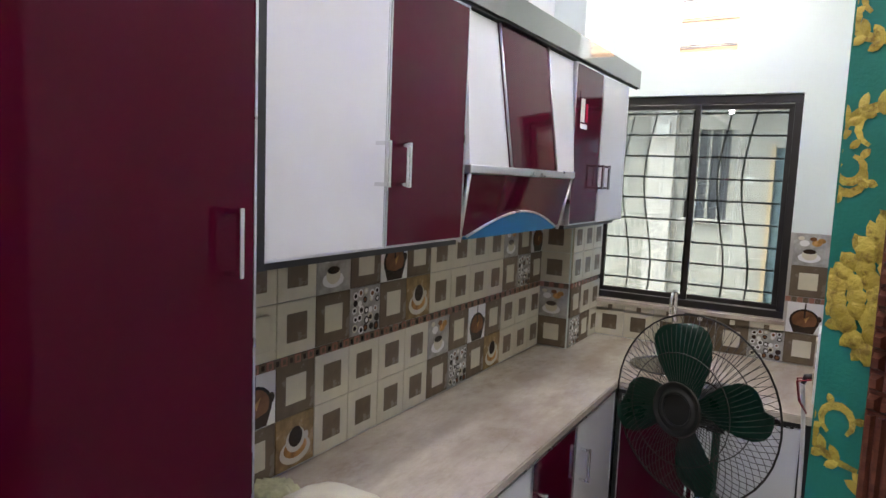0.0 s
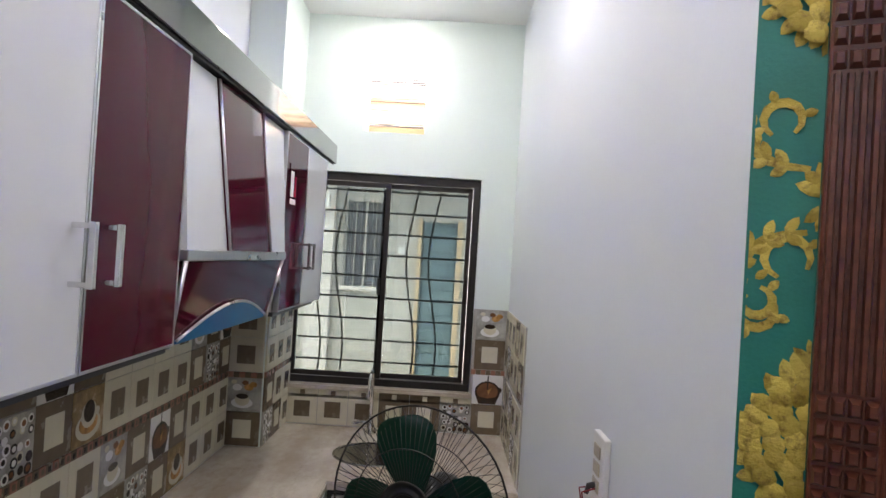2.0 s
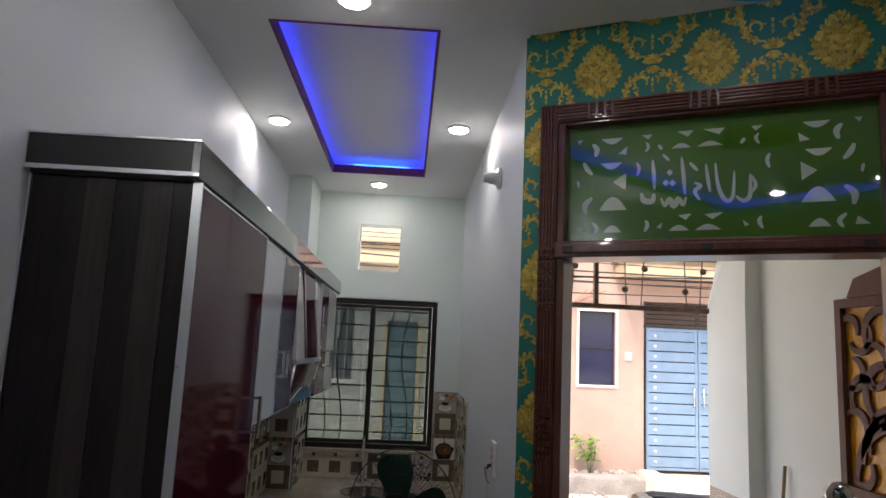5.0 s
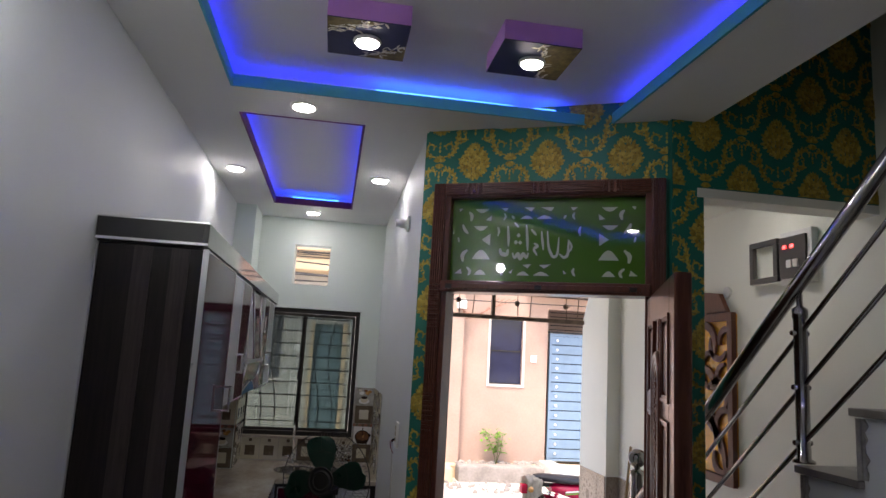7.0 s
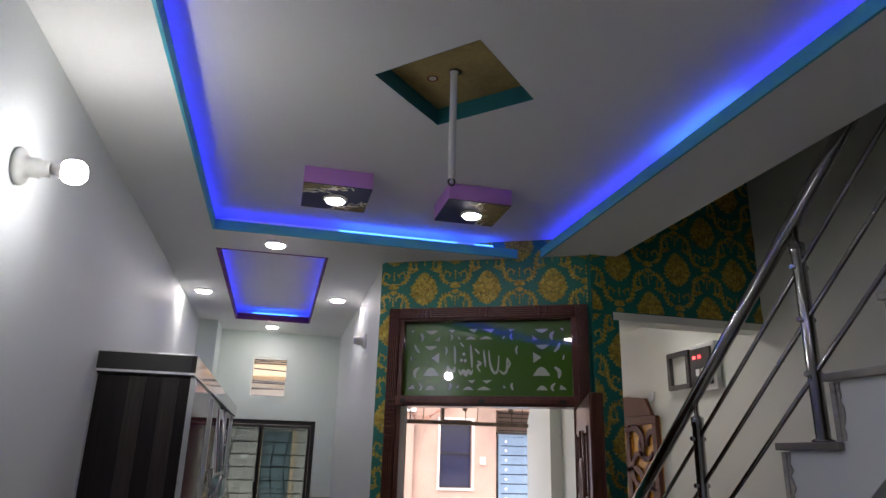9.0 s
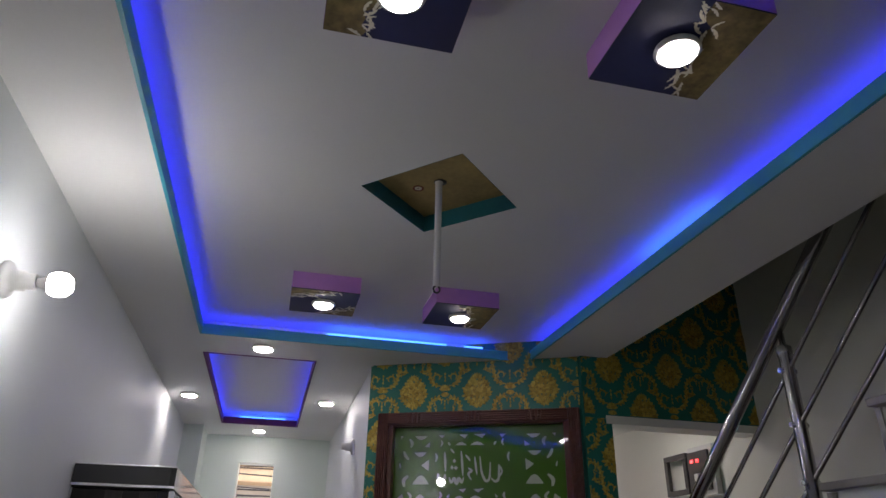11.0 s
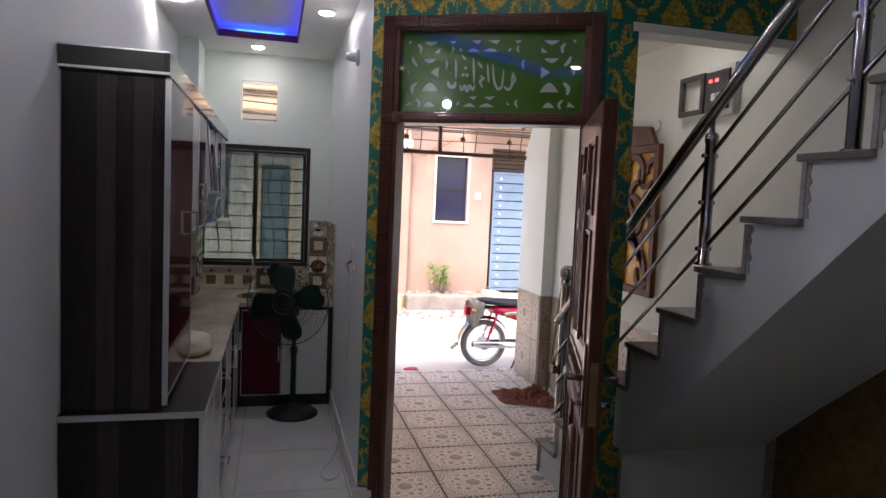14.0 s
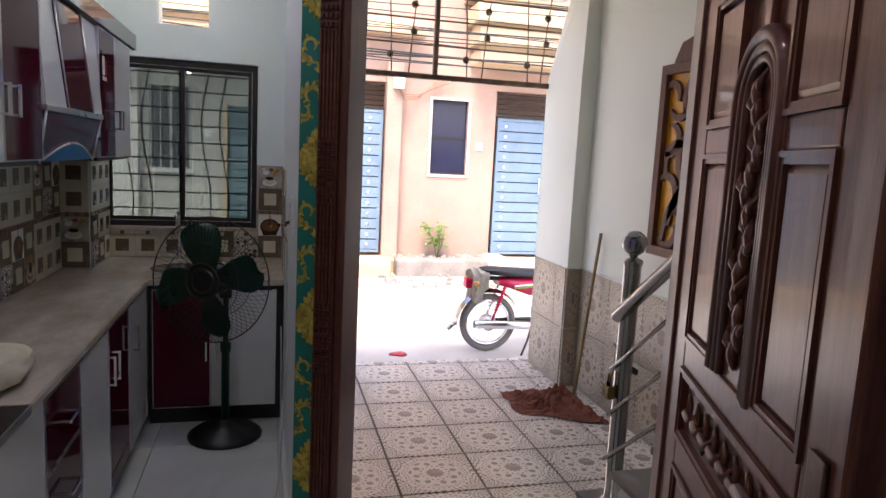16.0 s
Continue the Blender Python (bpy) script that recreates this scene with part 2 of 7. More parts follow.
def porch_tile(name, pale, paler, ink):
    """A cream tile with a round brown medallion, rings and corner sprays."""
    n = Nodes(name)
    sep = n.put("ShaderNodeSeparateXYZ", Vector=n.tc.outputs["Object"])
    x, y = sep.outputs[0], sep.outputs[1]
    r = n.math("SQRT", n.math("ADD", n.math("MULTIPLY", x, x), n.math("MULTIPLY", y, y)))
    ang = n.math("ARCTAN2", y, x)

    def band(v, lo, hi):
        return n.math("MULTIPLY", n.math("GREATER_THAN", v, lo), n.math("LESS_THAN", v, hi))

    petals = n.math("ADD", r, n.math("MULTIPLY", n.math("SINE", n.math("MULTIPLY", ang, 12.0)), 0.005))
    spray2 = n.math("GREATER_THAN", n.math("SINE", n.math("MULTIPLY", ang, 40.0)), -0.2)
    def leaves(count, shift, mid, sharp, least):
        wave = n.math("SINE", n.math("ADD", n.math("MULTIPLY", ang, count), shift))
        return n.math("GREATER_THAN", wave, n.math("ADD", least, n.math("MULTIPLY", n.math("ABSOLUTE", n.math("SUBTRACT", r, mid)), sharp)))

    parts = [band(petals, 0.0, 0.042), leaves(8.0, 0.0, 0.097, 46.0, 0.15), leaves(16.0, 1.57, 0.070, 110.0, 0.25),
             leaves(8.0, 3.14, 0.122, 90.0, 0.2), band(petals, 0.139, 0.142), n.math("MULTIPLY", band(petals, 0.152, 0.160), spray2)]
    # sprays that fan out of the four corners
    cx, cy = n.math("SUBTRACT", 0.2, n.math("ABSOLUTE", x)), n.math("SUBTRACT", 0.19, n.math("ABSOLUTE", y))
    rc = n.math("SQRT", n.math("ADD", n.math("MULTIPLY", cx, cx), n.math("MULTIPLY", cy, cy)))
    fan = n.math("SINE", n.math("MULTIPLY", n.math("ARCTAN2", cy, cx), 20.0))
    arcs = n.math("SINE", n.math("ADD", n.math("MULTIPLY", rc, 190.0), n.math("MULTIPLY", fan, 2.6)))
    parts.append(n.math("MULTIPLY", n.math("GREATER_THAN", r, 0.172), n.math("GREATER_THAN", arcs, 0.15)))
    total = parts[0]
    for p in parts[1:]:
        total = n.math("MAXIMUM", total, p)
    wear = n.noise(18, 5)
    worn = n.math("MULTIPLY", total, n.ramp(wear, 0.1, 0.5))
    rnd = n.tree.nodes.new("ShaderNodeObjectInfo").outputs["Random"]
    base = n.mix(rnd, pale, paler)
    n.set(Base_Color=n.mix(worn, base, ink), Roughness=0.3)
    n.bump(wear, 0.1)
    return n.mat


PORCHTILE = porch_tile("patterned porch tile", (0.82, 0.73, 0.63), (0.87, 0.79, 0.69), (0.33, 0.26, 0.21))
DADO = porch_tile("patterned brown dado tile", (0.40, 0.335, 0.265), (0.50, 0.43, 0.35), (0.20, 0.15, 0.11))


def glass(name, tint=(0.9, 0.95, 0.93), rough=0.0):
    """Thin clear glass: mostly lets light straight through, with a reflection."""
    n = Nodes(name)
    t, tr, g = n.tree, n.put("ShaderNodeBsdfTransparent", Color=(*tint, 1)), n.put("ShaderNodeBsdfGlossy", Roughness=rough)
    fr = n.put("ShaderNodeFresnel", IOR=1.5)
    mx = n.put("ShaderNodeMixShader", Fac=fr.outputs[0], i1=tr.outputs[0], i2=g.outputs[0])
    t.links.new(mx.outputs[0], t.nodes["Material Output"].inputs[0])
    return n.mat


def film_glass(name, color, through_amount, gloss=0.03):
    """Coloured film on glass: lets part of the light behind it soak through, glossy in front."""
    n = Nodes(name)
    t = n.tree
    n.set(Base_Color=color, Roughness=gloss, Specular_IOR_Level=1.0, Coat_Weight=1.0, Coat_Roughness=0.0, Coat_IOR=1.7)
    tl = n.put("ShaderNodeBsdfTranslucent", Color=(*color, 1))
    mx = n.put("ShaderNodeMixShader", Fac=through_amount, i1=n.bsdf.outputs[0], i2=tl.outputs[0])
    t.links.new(mx.outputs[0], t.nodes["Material Output"].inputs[0])
    return n.mat


CLEAR = glass("tinted window glass", (0.37, 0.41, 0.40))
GREENFILM = film_glass("green transom film", (0.075, 0.215, 0.016), 0.35)
# pale colour stands for porch light showing through; the green pane behind blocks it
PALEFILM = film_glass("cut-out with porch light in its colour", (0.64, 0.76, 0.55), 0.2)


# ---- mesh helpers ----
def box(bm, x0, x1, y0, y1, z0, z1, mi=0, bev=0.0):
    vs = [bm.verts.new((x, y, z)) for z in (z0, z1) for y in (y0, y1) for x in (x0, x1)]
    fs = [bm.faces.new([vs[i] for i in f]) for f in ((0, 2, 3, 1), (4, 5, 7, 6), (0, 1, 5, 4), (2, 6, 7, 3), (0, 4, 6, 2), (1, 3, 7, 5))]
    for f in fs:
        f.material_index = mi
    if bev:
        es = list({e for f in fs for e in f.edges})
        for f in bmesh.ops.bevel(bm, geom=es, offset=bev, segments=2, affect="EDGES", profile=0.6)["faces"]:
            f.material_index = mi
    return bm


def prism(bm, poly, lo, hi, axis="z", mi=0):
    """A polygon (counter-clockwise) drawn out between lo and hi along an axis."""
    def at(a, b, c):
        return {"z": (a, b, c), "x": (c, a, b), "y": (a, c, b)}[axis]
    low = [bm.verts.new(at(a, b, lo)) for a, b in poly]
    top = [bm.verts.new(at(a, b, hi)) for a, b in poly]
    fs = [bm.faces.new(low[::-1]), bm.faces.new(top)]
    for i in range(len(poly)):
        j = (i + 1) % len(poly)
        fs.append(bm.faces.new((low[i], low[j], top[j], top[i])))
    for f in fs:
        f.material_index = mi
    bmesh.ops.recalc_face_normals(bm, faces=fs)
    return bm


def tube(bm, pts, r, n=8, mi=0, closed=False, smooth=True, caps=True):
    """A round bar along points; r may be one radius or one for each point."""
    pts = [Vector(p) for p in pts]
    rs = r if isinstance(r, (list, tuple)) else [r] * len(pts)
    rings, ref = [], None
    for i, p in enumerate(pts):
        a = pts[i - 1] if (i or closed) else p
        b = pts[(i + 1) % len(pts)] if (i < len(pts) - 1 or closed) else p
        d = (b - a).normalized()
        if ref is None:
            ref = d.orthogonal().normalized()
        ref = (ref - d * ref.dot(d)).normalized()
        side = d.cross(ref)
        rings.append([bm.verts.new(p + rs[i] * (math.cos(2 * math.pi * k / n) * ref + math.sin(2 * math.pi * k / n) * side)) for k in range(n)])
    for i in range(len(rings) if closed else len(rings) - 1):
        a, b = rings[i], rings[(i + 1) % len(rings)]
        for k in range(n):
            f = bm.faces.new((a[k], a[(k + 1) % n], b[(k + 1) % n], b[k]))
            f.smooth, f.material_index = smooth, mi
    if caps and not closed:
        for ring in (rings[0][::-1], rings[-1]):
            bm.faces.new(ring).material_index = mi
    return bm


def lathe(bm, profile, origin=(0, 0, 0), n=24, axis="z", mi=0):
    """A turned shape from (radius, height) pairs."""
    rings = []
    for r, h in profile:
        ring = []
        for k in range(n):
            c, s = r * math.cos(2 * math.pi * k / n), r * math.sin(2 * math.pi * k / n)
            v = {"z": (c, s, h), "x": (h, c, s), "y": (s, h, c)}[axis]
            ring.append(bm.verts.new(Vector(origin) + Vector(v)))
        rings.append(ring)
    for a, b in zip(rings, rings[1:]):
        for k in range(n):
            f = bm.faces.new((a[k], a[(k + 1) % n], b[(k + 1) % n], b[k]))
            f.smooth, f.material_index = True, mi
    for ring in (rings[0][::-1], rings[-1]):
        bm.faces.new(ring).material_index = mi
    return bm


def mesh_of(bm, mats, name):
    me = bpy.data.meshes.new(name)
    bm.to_mesh(me)
    bm.free()
    for m in (mats if isinstance(mats, (list, tuple)) else [mats]):
        me.materials.append(m)
    return me


def part(name, bm, mats, parent=None, label="", m=None):
    ob = new(name, mesh_of(bm, mats, name))
    ob.parent = parent
    if m is not None:
        ob.matrix_basis = m
    return tagged(ob, label)


def thing(name, label, category, group="", m=None, kind=""):
    ob = new(name)
    ob.empty_display_size = 0.1
    if m is not None:
        ob.matrix_basis = m
    return tagged(ob, label, category, group, kind)


def solo(name, bm, mats, label, category, group="", m=None, kind=""):
    ob = part(name, bm, mats)
    if m is not None:
        ob.matrix_basis = m
    return tagged(ob, label, category, group, kind)


def B():
    return bmesh.new()


FLOOR = 0.03        # indoor floor, the porch floor being 0
CEILING = 2.79
PANEL = 2.885       # raised ceiling panels
DW = pose(0.156, 0.768, 0, 0, 0, -27.0)   # the door wall: x along it, y towards the porch
KX0, KX1, KY = -1.02, 0.165, 3.28          # kitchen walls


def structure(name, bm, mats, label, m=None):
    return solo(name, bm, mats, label, name.split("_")[0], m=m, kind="structure")


# ---- walls, ceilings, floors ----
bm = B()
box(bm, -1.14, KX0, -4.4, 3.42, -0.25, 3.2)
structure("wall_left", bm, WALL, "plain white painted plaster wall")

bm = B()
WX0, WX1, WZ0, WZ1 = -0.905, 0.0, 1.02, 2.04
VX0, VX1, VZ0, VZ1 = -0.585, -0.29, 2.24, 2.57
for a in ((KX0, KX1 + 0.115, -0.25, WZ0), (KX0, WX0, WZ0, WZ1), (WX1, KX1 + 0.115, WZ0, WZ1), (KX0, KX1 + 0.115, WZ1, VZ0),
          (KX0, VX0, VZ0, VZ1), (VX1, KX1 + 0.115, VZ0, VZ1), (KX0, KX1 + 0.115, VZ1, 3.2)):
    box(bm, a[0], a[1], KY, KY + 0.14, a[2], a[3])
structure("wall_window", bm, MINT, "pale mint wall with a window and a small vent opening")

bm = B()
box(bm, KX0, -0.87, 2.86, KY, 0.0, 3.0)
structure("wall_column", bm, MINT, "pale mint square corner column")

bm = B()
prism(bm, [(KX1, 0.775), (0.213, 0.872), (0.28, 0.872), (0.28, KY), (KX1, KY)], -0.25, 3.2)
structure("wall_kitchen", bm, WALL, "plain white kitchen side wall")

# door wall with its opening
OS0, OS1, OTOP = 0.132, 1.046, 2.475
bm = B()
box(bm, 0.0, OS0, 0, 0.12, -0.25, 4.5)
box(bm, OS1, 1.115, 0, 0.12, -0.25, 4.5)
box(bm, OS0, OS1, 0, 0.12, OTOP, 4.5)
structure("wall_door", bm, TEALPAPER, "teal wallpapered wall around the front door", DW)

bm = B()
YS = 0.240
box(bm, 1.152, 1.30, YS, YS + 0.12, -0.25, 4.5)
box(bm, 1.30, 2.15, YS, YS + 0.12, 2.48, 4.5)
box(bm, 1.30, 2.15, YS, YS + 0.12, -0.25, 0.5)
structure("wall_stairs", bm, TEALPAPER, "teal wallpapered wall with the stair opening")

bm = B()
box(bm, 1.27, 2.15, YS - 0.004, YS + 0.125, 2.455, 2.495)
structure("trim_stairs", bm, CREAM, "cream plaster edge over the stair opening")

bm = B()
box(bm, 2.15, 2.27, -4.4, 2.96, -0.25, 4.5)
structure("wall_right", bm, CREAM, "cream painted side wall beside the stairs")
bm = B()
prism(bm, [(-4.3, 0.02), (0.2, 0.02), (0.2, 0.52), (-0.95, 1.5), (-4.3, 1.5)], 2.143, 2.16, "x")
structure("panel_understairs", bm, UNDER, "tan marble-look panel under the stairs")
bm = B()
prism(bm, [(2.04, 2.95), (2.30, 2.95), (2.30, 3.52), (2.04, 3.52)], -0.25, 2.1)
low = [(2.04, 2.95), (2.30, 2.95), (2.30, 3.52), (2.04, 3.52)]
up = [(2.06, 2.95), (2.30, 2.95), (2.30, 3.52), (2.22, 3.52)]
lv = [bm.verts.new((*p, 2.1)) for p in low]
uv = [bm.verts.new((*p, 2.9)) for p in up]
for i in range(4):
    bm.faces.new((lv[i], lv[(i + 1) % 4], uv[(i + 1) % 4], uv[i]))
bm.faces.new(uv)
bmesh.ops.recalc_face_normals(bm, faces=bm.faces)
structure("wall_pillar", bm, CREAM, "cream porch pillar with a tiled foot")

bm = B()
box(bm, -1.14, 2.27, -4.52, -4.4, -0.25, 4.5)
structure("wall_back", bm, WALL, "plain white back wall")
bm = B()
box(bm, 1.18, 1.30, -4.4, 0.235, 3.0, 4.5)
structure("wall_landing", bm, WALL, "white wall of the upper stair well")
bm = B()
box(bm, 1.1, 2.3, -4.5, 3.6, 4.5, 4.6)
structure("ceiling_stairwell", bm, CEIL, "dim white stairwell ceiling")

# ceilings with their two recesses
MX0, MX1, MY0, MY1 = -0.722, 0.945, -2.30, 0.43
CX0, CX1, CY0, CY1 = -0.73, -0.145, 0.75, 2.72
OV = 0.10


def border(bm, x0, x1, y0, y1, ox0, ox1, oy0, oy1, z0, z1):
    box(bm, ox0, ox1, oy0, y0, z0, z1)
    box(bm, ox0, ox1, y1, oy1, z0, z1)
    box(bm, ox0, x0, y0, y1, z0, z1)
    box(bm, x1, ox1, y0, y1, z0, z1)


bm = B()
border(bm, MX0, MX1, MY0, MY1, KX0, 1.302, -4.4, 0.60, CEILING, CEILING + 0.04)
border(bm, CX0, CX1, CY0, CY1, KX0, KX1, 0.60, KY, CEILING, CEILING + 0.04)
prism(bm, [(KX1, 0.60), (0.45, 0.60), (0.18, 0.74), (KX1, 0.74)], CEILING, CEILING + 0.04)
border(bm, MX0 - OV, MX1 + OV, MY0 - OV, MY1 + OV, KX0, 1.302, -4.4, 0.585, CEILING + 0.04, 3.0)
border(bm, CX0 - OV, CX1 + OV, CY0 - OV, CY1 + OV, KX0, KX1, 0.615, KY, CEILING + 0.04, 3.0)
# raised panels, the main one with a square hole on its corner
hx, hy, hr = 0.115, -0.980, 0.260
hole = [bm.verts.new((hx + hr * c, hy + hr * s, PANEL)) for c, s in ((1, 0), (0, 1), (-1, 0), (0, -1))]
rect = [bm.verts.new((x, y, PANEL)) for x, y in ((MX1 + OV, MY0 - OV), (MX1 + OV, MY1 + OV), (MX0 - OV, MY1 + OV), (MX0 - OV, MY0 - OV))]
for i in range(4):
    bm.faces.new((rect[i], hole[i], hole[i - 1])[::-1])
    bm.faces.new((rect[i - 1], rect[i], hole[i - 1])[::-1])
box(bm, CX0 - OV, CX1 + OV, CY0 - OV, CY1 + OV, PANEL, PANEL + 0.012)
structure("ceiling", bm, CEIL, "white false ceiling with two recessed coves")
bm = B()
box(bm, 1.287, 1.304, -4.4, 0.2, CEILING + 0.0405, 3.0)
structure("ceiling_edge", bm, CEIL, "white slab edge above the stairs")
bm = B()
for i in range(4):
    a, b = Vector((hole_x := (1, 0, -1, 0)[i], (0, 1, 0, -1)[i], 0)), Vector(((1, 0, -1, 0)[i - 1], (0, 1, 0, -1)[i - 1], 0))
    p, q = Vector((hx, hy, 0)) + a * hr, Vector((hx, hy, 0)) + b * hr
    bm.faces.new([bm.verts.new((v.x, v.y, z)) for v, z in ((p, PANEL - 0.001), (q, PANEL - 0.001), (q, PANEL + 0.062), (p, PANEL + 0.062))])
structure("trim_hatch", bm, HATCH_TEAL, "teal sides of the square ceiling hole")
bm = B()
box(bm, hx - 0.4, hx + 0.4, hy - 0.4, hy + 0.4, PANEL + 0.062, PANEL + 0.08)
structure("ceiling_hatch", bm, PLYWOOD, "bare plywood seen inside the square ceiling hole")
bm = B()
box(bm, -1.2, 1.33, -4.45, 3.45, 3.2, 3.3)
structure("ceiling_slab", bm, CEIL, "concrete slab above the false ceiling")

for lbl, mat, (x0, x1, y0, y1) in (("teal", TEAL_LIP_LIT, (MX0, MX1, MY0, MY1)), ("purple", PURPLE_LIP, (CX0, CX1, CY0, CY1))):
    bm = B()
    border(bm, x0 + 0.010, x1 - 0.010, y0 + 0.010, y1 - 0.010, x0, x1, y0, y1, CEILING - 0.003, CEILING + 0.046)
    structure("trim_cove", bm, mat, lbl + " painted lip round the ceiling recess")
    bm = B()
    g = 0.014
    border(bm, x0 - g, x1 + g, y0 - g, y1 + g, x0 - g - 0.008, x1 + g + 0.008, y0 - g - 0.008, y1 + g + 0.008, CEILING + 0.0405, CEILING + 0.047)
    solo("led_strip", bm, LEDGLOW, "blue glowing LED strip on the ledge of the " + lbl + " cove", "light strip")
bm = B()
tube(bm, [(-0.12, MY1 + 0.03, 2.852), (0.20, MY1 + 0.025, 2.850), (0.50, MY1 + 0.03, 2.851)], 0.006, 6)
tube(bm, [(0.60, MY1 + 0.03, 2.852), (0.70, MY1 + 0.03, 2.852)], 0.006, 6)
solo("led_strip", bm, LEDSTRIP, "bare bright stretch of blue LED strip above the front lip", "light strip")
bm = B()
tube(bm, [(MX1 + 0.03, -0.75, 2.851), (MX1 + 0.025, -0.95, 2.850), (MX1 + 0.03, -1.2, 2.852)], 0.006, 6)
solo("led_strip", bm, LEDSTRIP, "bare bright stretch of blue LED strip above the side lip", "light strip")
bm = B()
tube(bm, [(-0.60, CY1 + 0.03, 2.850), (-0.25, CY1 + 0.03, 2.850)], 0.005, 6)
solo("led_strip", bm, LEDSTRIP, "bare bright stretch of LED strip in the kitchen cove", "light strip")

# porch ceiling with its own blue-lit recess
bm = B()
prism(bm, [(0.285, 1.0), (1.27, 0.50), (1.31, 0.335), (2.15, 0.335), (2.15, 1.2), (0.285, 1.2)], 2.70, 2.75)
box(bm, 0.285, 2.15, 2.6, 3.62, 2.70, 2.75)
box(bm, 0.285, 0.75, 1.2, 2.6, 2.70, 2.75)
box(bm, 1.75, 2.15, 1.2, 2.6, 2.70, 2.75)
prism(bm, [(0.285, 1.0), (1.27, 0.50), (1.31, 0.335), (2.15, 0.335), (2.15, 3.62), (0.285, 3.62)], 2.85, 2.90)
structure("ceiling_porch", bm, CREAM, "cream porch ceiling with a recess")
bm = B()
border(bm, 0.77, 1.73, 1.22, 2.58, 0.75, 1.75, 1.2, 2.6, 2.695, 2.76)
structure("trim_cove", bm, TEAL_LIP_LIT, "teal lip round the porch recess")
bm = B()
border(bm, 0.71, 1.79, 1.16, 2.64, 0.70, 1.80, 1.15, 2.65, 2.751, 2.76)
solo("led_strip", bm, PORCHLED, "blue glowing LED strip in the porch recess", "light strip")

# base slabs under the tiles
bm = B()
prism(bm, [(-1.1, -4.4), (2.2, -4.4), (2.2, 0.3), (1.2, 0.3), (0.24, 0.80), (0.24, 3.35), (-1.1, 3.35)], -0.2, FLOOR - 0.012)
structure("floor", bm, GROUT, "white tiled indoor floor")
bm = B()
prism(bm, [(0.24, 0.80), (1.2, 0.3), (2.2, 0.3), (2.2, 3.62), (0.24, 3.62)], -0.3, -0.010)
structure("floor_porch", bm, BROWNGROUT, "brown and cream patterned tile porch floor")
bm = B()
box(bm, -60, 60, 3.0, 60, -0.5, -0.22)
box(bm, -60, -1.2, -60, 3.0, -0.5, -0.22)
box(bm, 2.35, 60, -60, 3.0, -0.5, -0.22)
box(bm, -1.2, 2.35, -60, -4.55, -0.5, -0.22)
structure("ground", bm, STREET, "pale dusty concrete lane in daylight")
# skirting
bm = B()
box(bm, KX1 - 0.012, KX1 + 0.01, 0.74, 2.5, FLOOR, FLOOR + 0.13, bev=0.003)
box(bm, 1.17, 2.15, YS - 0.012, YS + 0.01, FLOOR, FLOOR + 0.14, bev=0.003)
structure("baseboard", bm, NAILWHITE, "white tiled skirting")
bm = B()
box(bm, -0.015, 0.085, -0.03, 0.02, FLOOR, FLOOR + 0.13, bev=0.004)
structure("baseboard_door", bm, NAILWHITE, "white plastered block at the foot of the door wall", DW)


# ---- stairs ----
RISE, GO, SX0, SX1 = 0.205, 0.245, 1.335, 2.148
stairs = thing("staircase", "white staircase with grey marble treads and marble riser edges", "staircase")
STEPS = 14


def nose(k):
    return 1.190 - GO * (k - 1), RISE * k


bm = B()
poly = []
for k in range(1, STEPS + 1):
    y, z = nose(k)
    poly += [(y - 0.02, z - RISE), (y - 0.02, z - 0.028)]
yend = nose(STEPS)[0] - 1.6
poly += [(yend, nose(STEPS)[1] - 0.028), (yend, nose(STEPS)[1] - 0.25)]
SOFFIT = 0.212    # where the sloping underside meets the low wall
ys = SOFFIT - (nose(STEPS)[1] - 0.25 - 0.49) / 0.915
poly += [(ys, nose(STEPS)[1] - 0.25), (SOFFIT, 0.49), (SOFFIT, -0.01), (nose(1)[0] - 0.02, -0.01)]
poly = [p for i, p in enumerate(poly) if p != poly[i - 1]]
prism(bm, poly, SX0, SX1, "x")
part("body", bm, WALL, stairs, "white plastered body")
for k in range(1, STEPS + 1):
    y, z = nose(k)
    bm = B()
    box(bm, SX0 - 0.022, SX1, y - GO - 0.018 if k < STEPS else yend, y + 0.012, z - 0.024, z, bev=0.004)
    part("tread", bm, GRANITE, stairs)
    bm = B()
    box(bm, SX0 - 0.010, SX1, y - 0.021, y - 0.002, z - RISE + 0.001, z - 0.029)
    rag = random.Random(k)
    rim = [(y - 0.022, z - RISE + 0.002), (y - 0.022, z - 0.029)]
    rim += [(y - 0.026 - rag.uniform(0.0, 0.018), z - 0.029 - (RISE - 0.031) * i / 9) for i in range(10)]
    prism(bm, rim, SX0 - 0.006, SX0 - 0.001, "x")
    part("riser", bm, STEPSTONE, stairs, "grey marble riser edge")

# railing
RX = 1.385
rail = thing("stair_railing", "polished stainless steel stair railing with three thin bars", "railing")


def rail_z(y):
    return 1.575 + 0.833 * (0.34 - y)


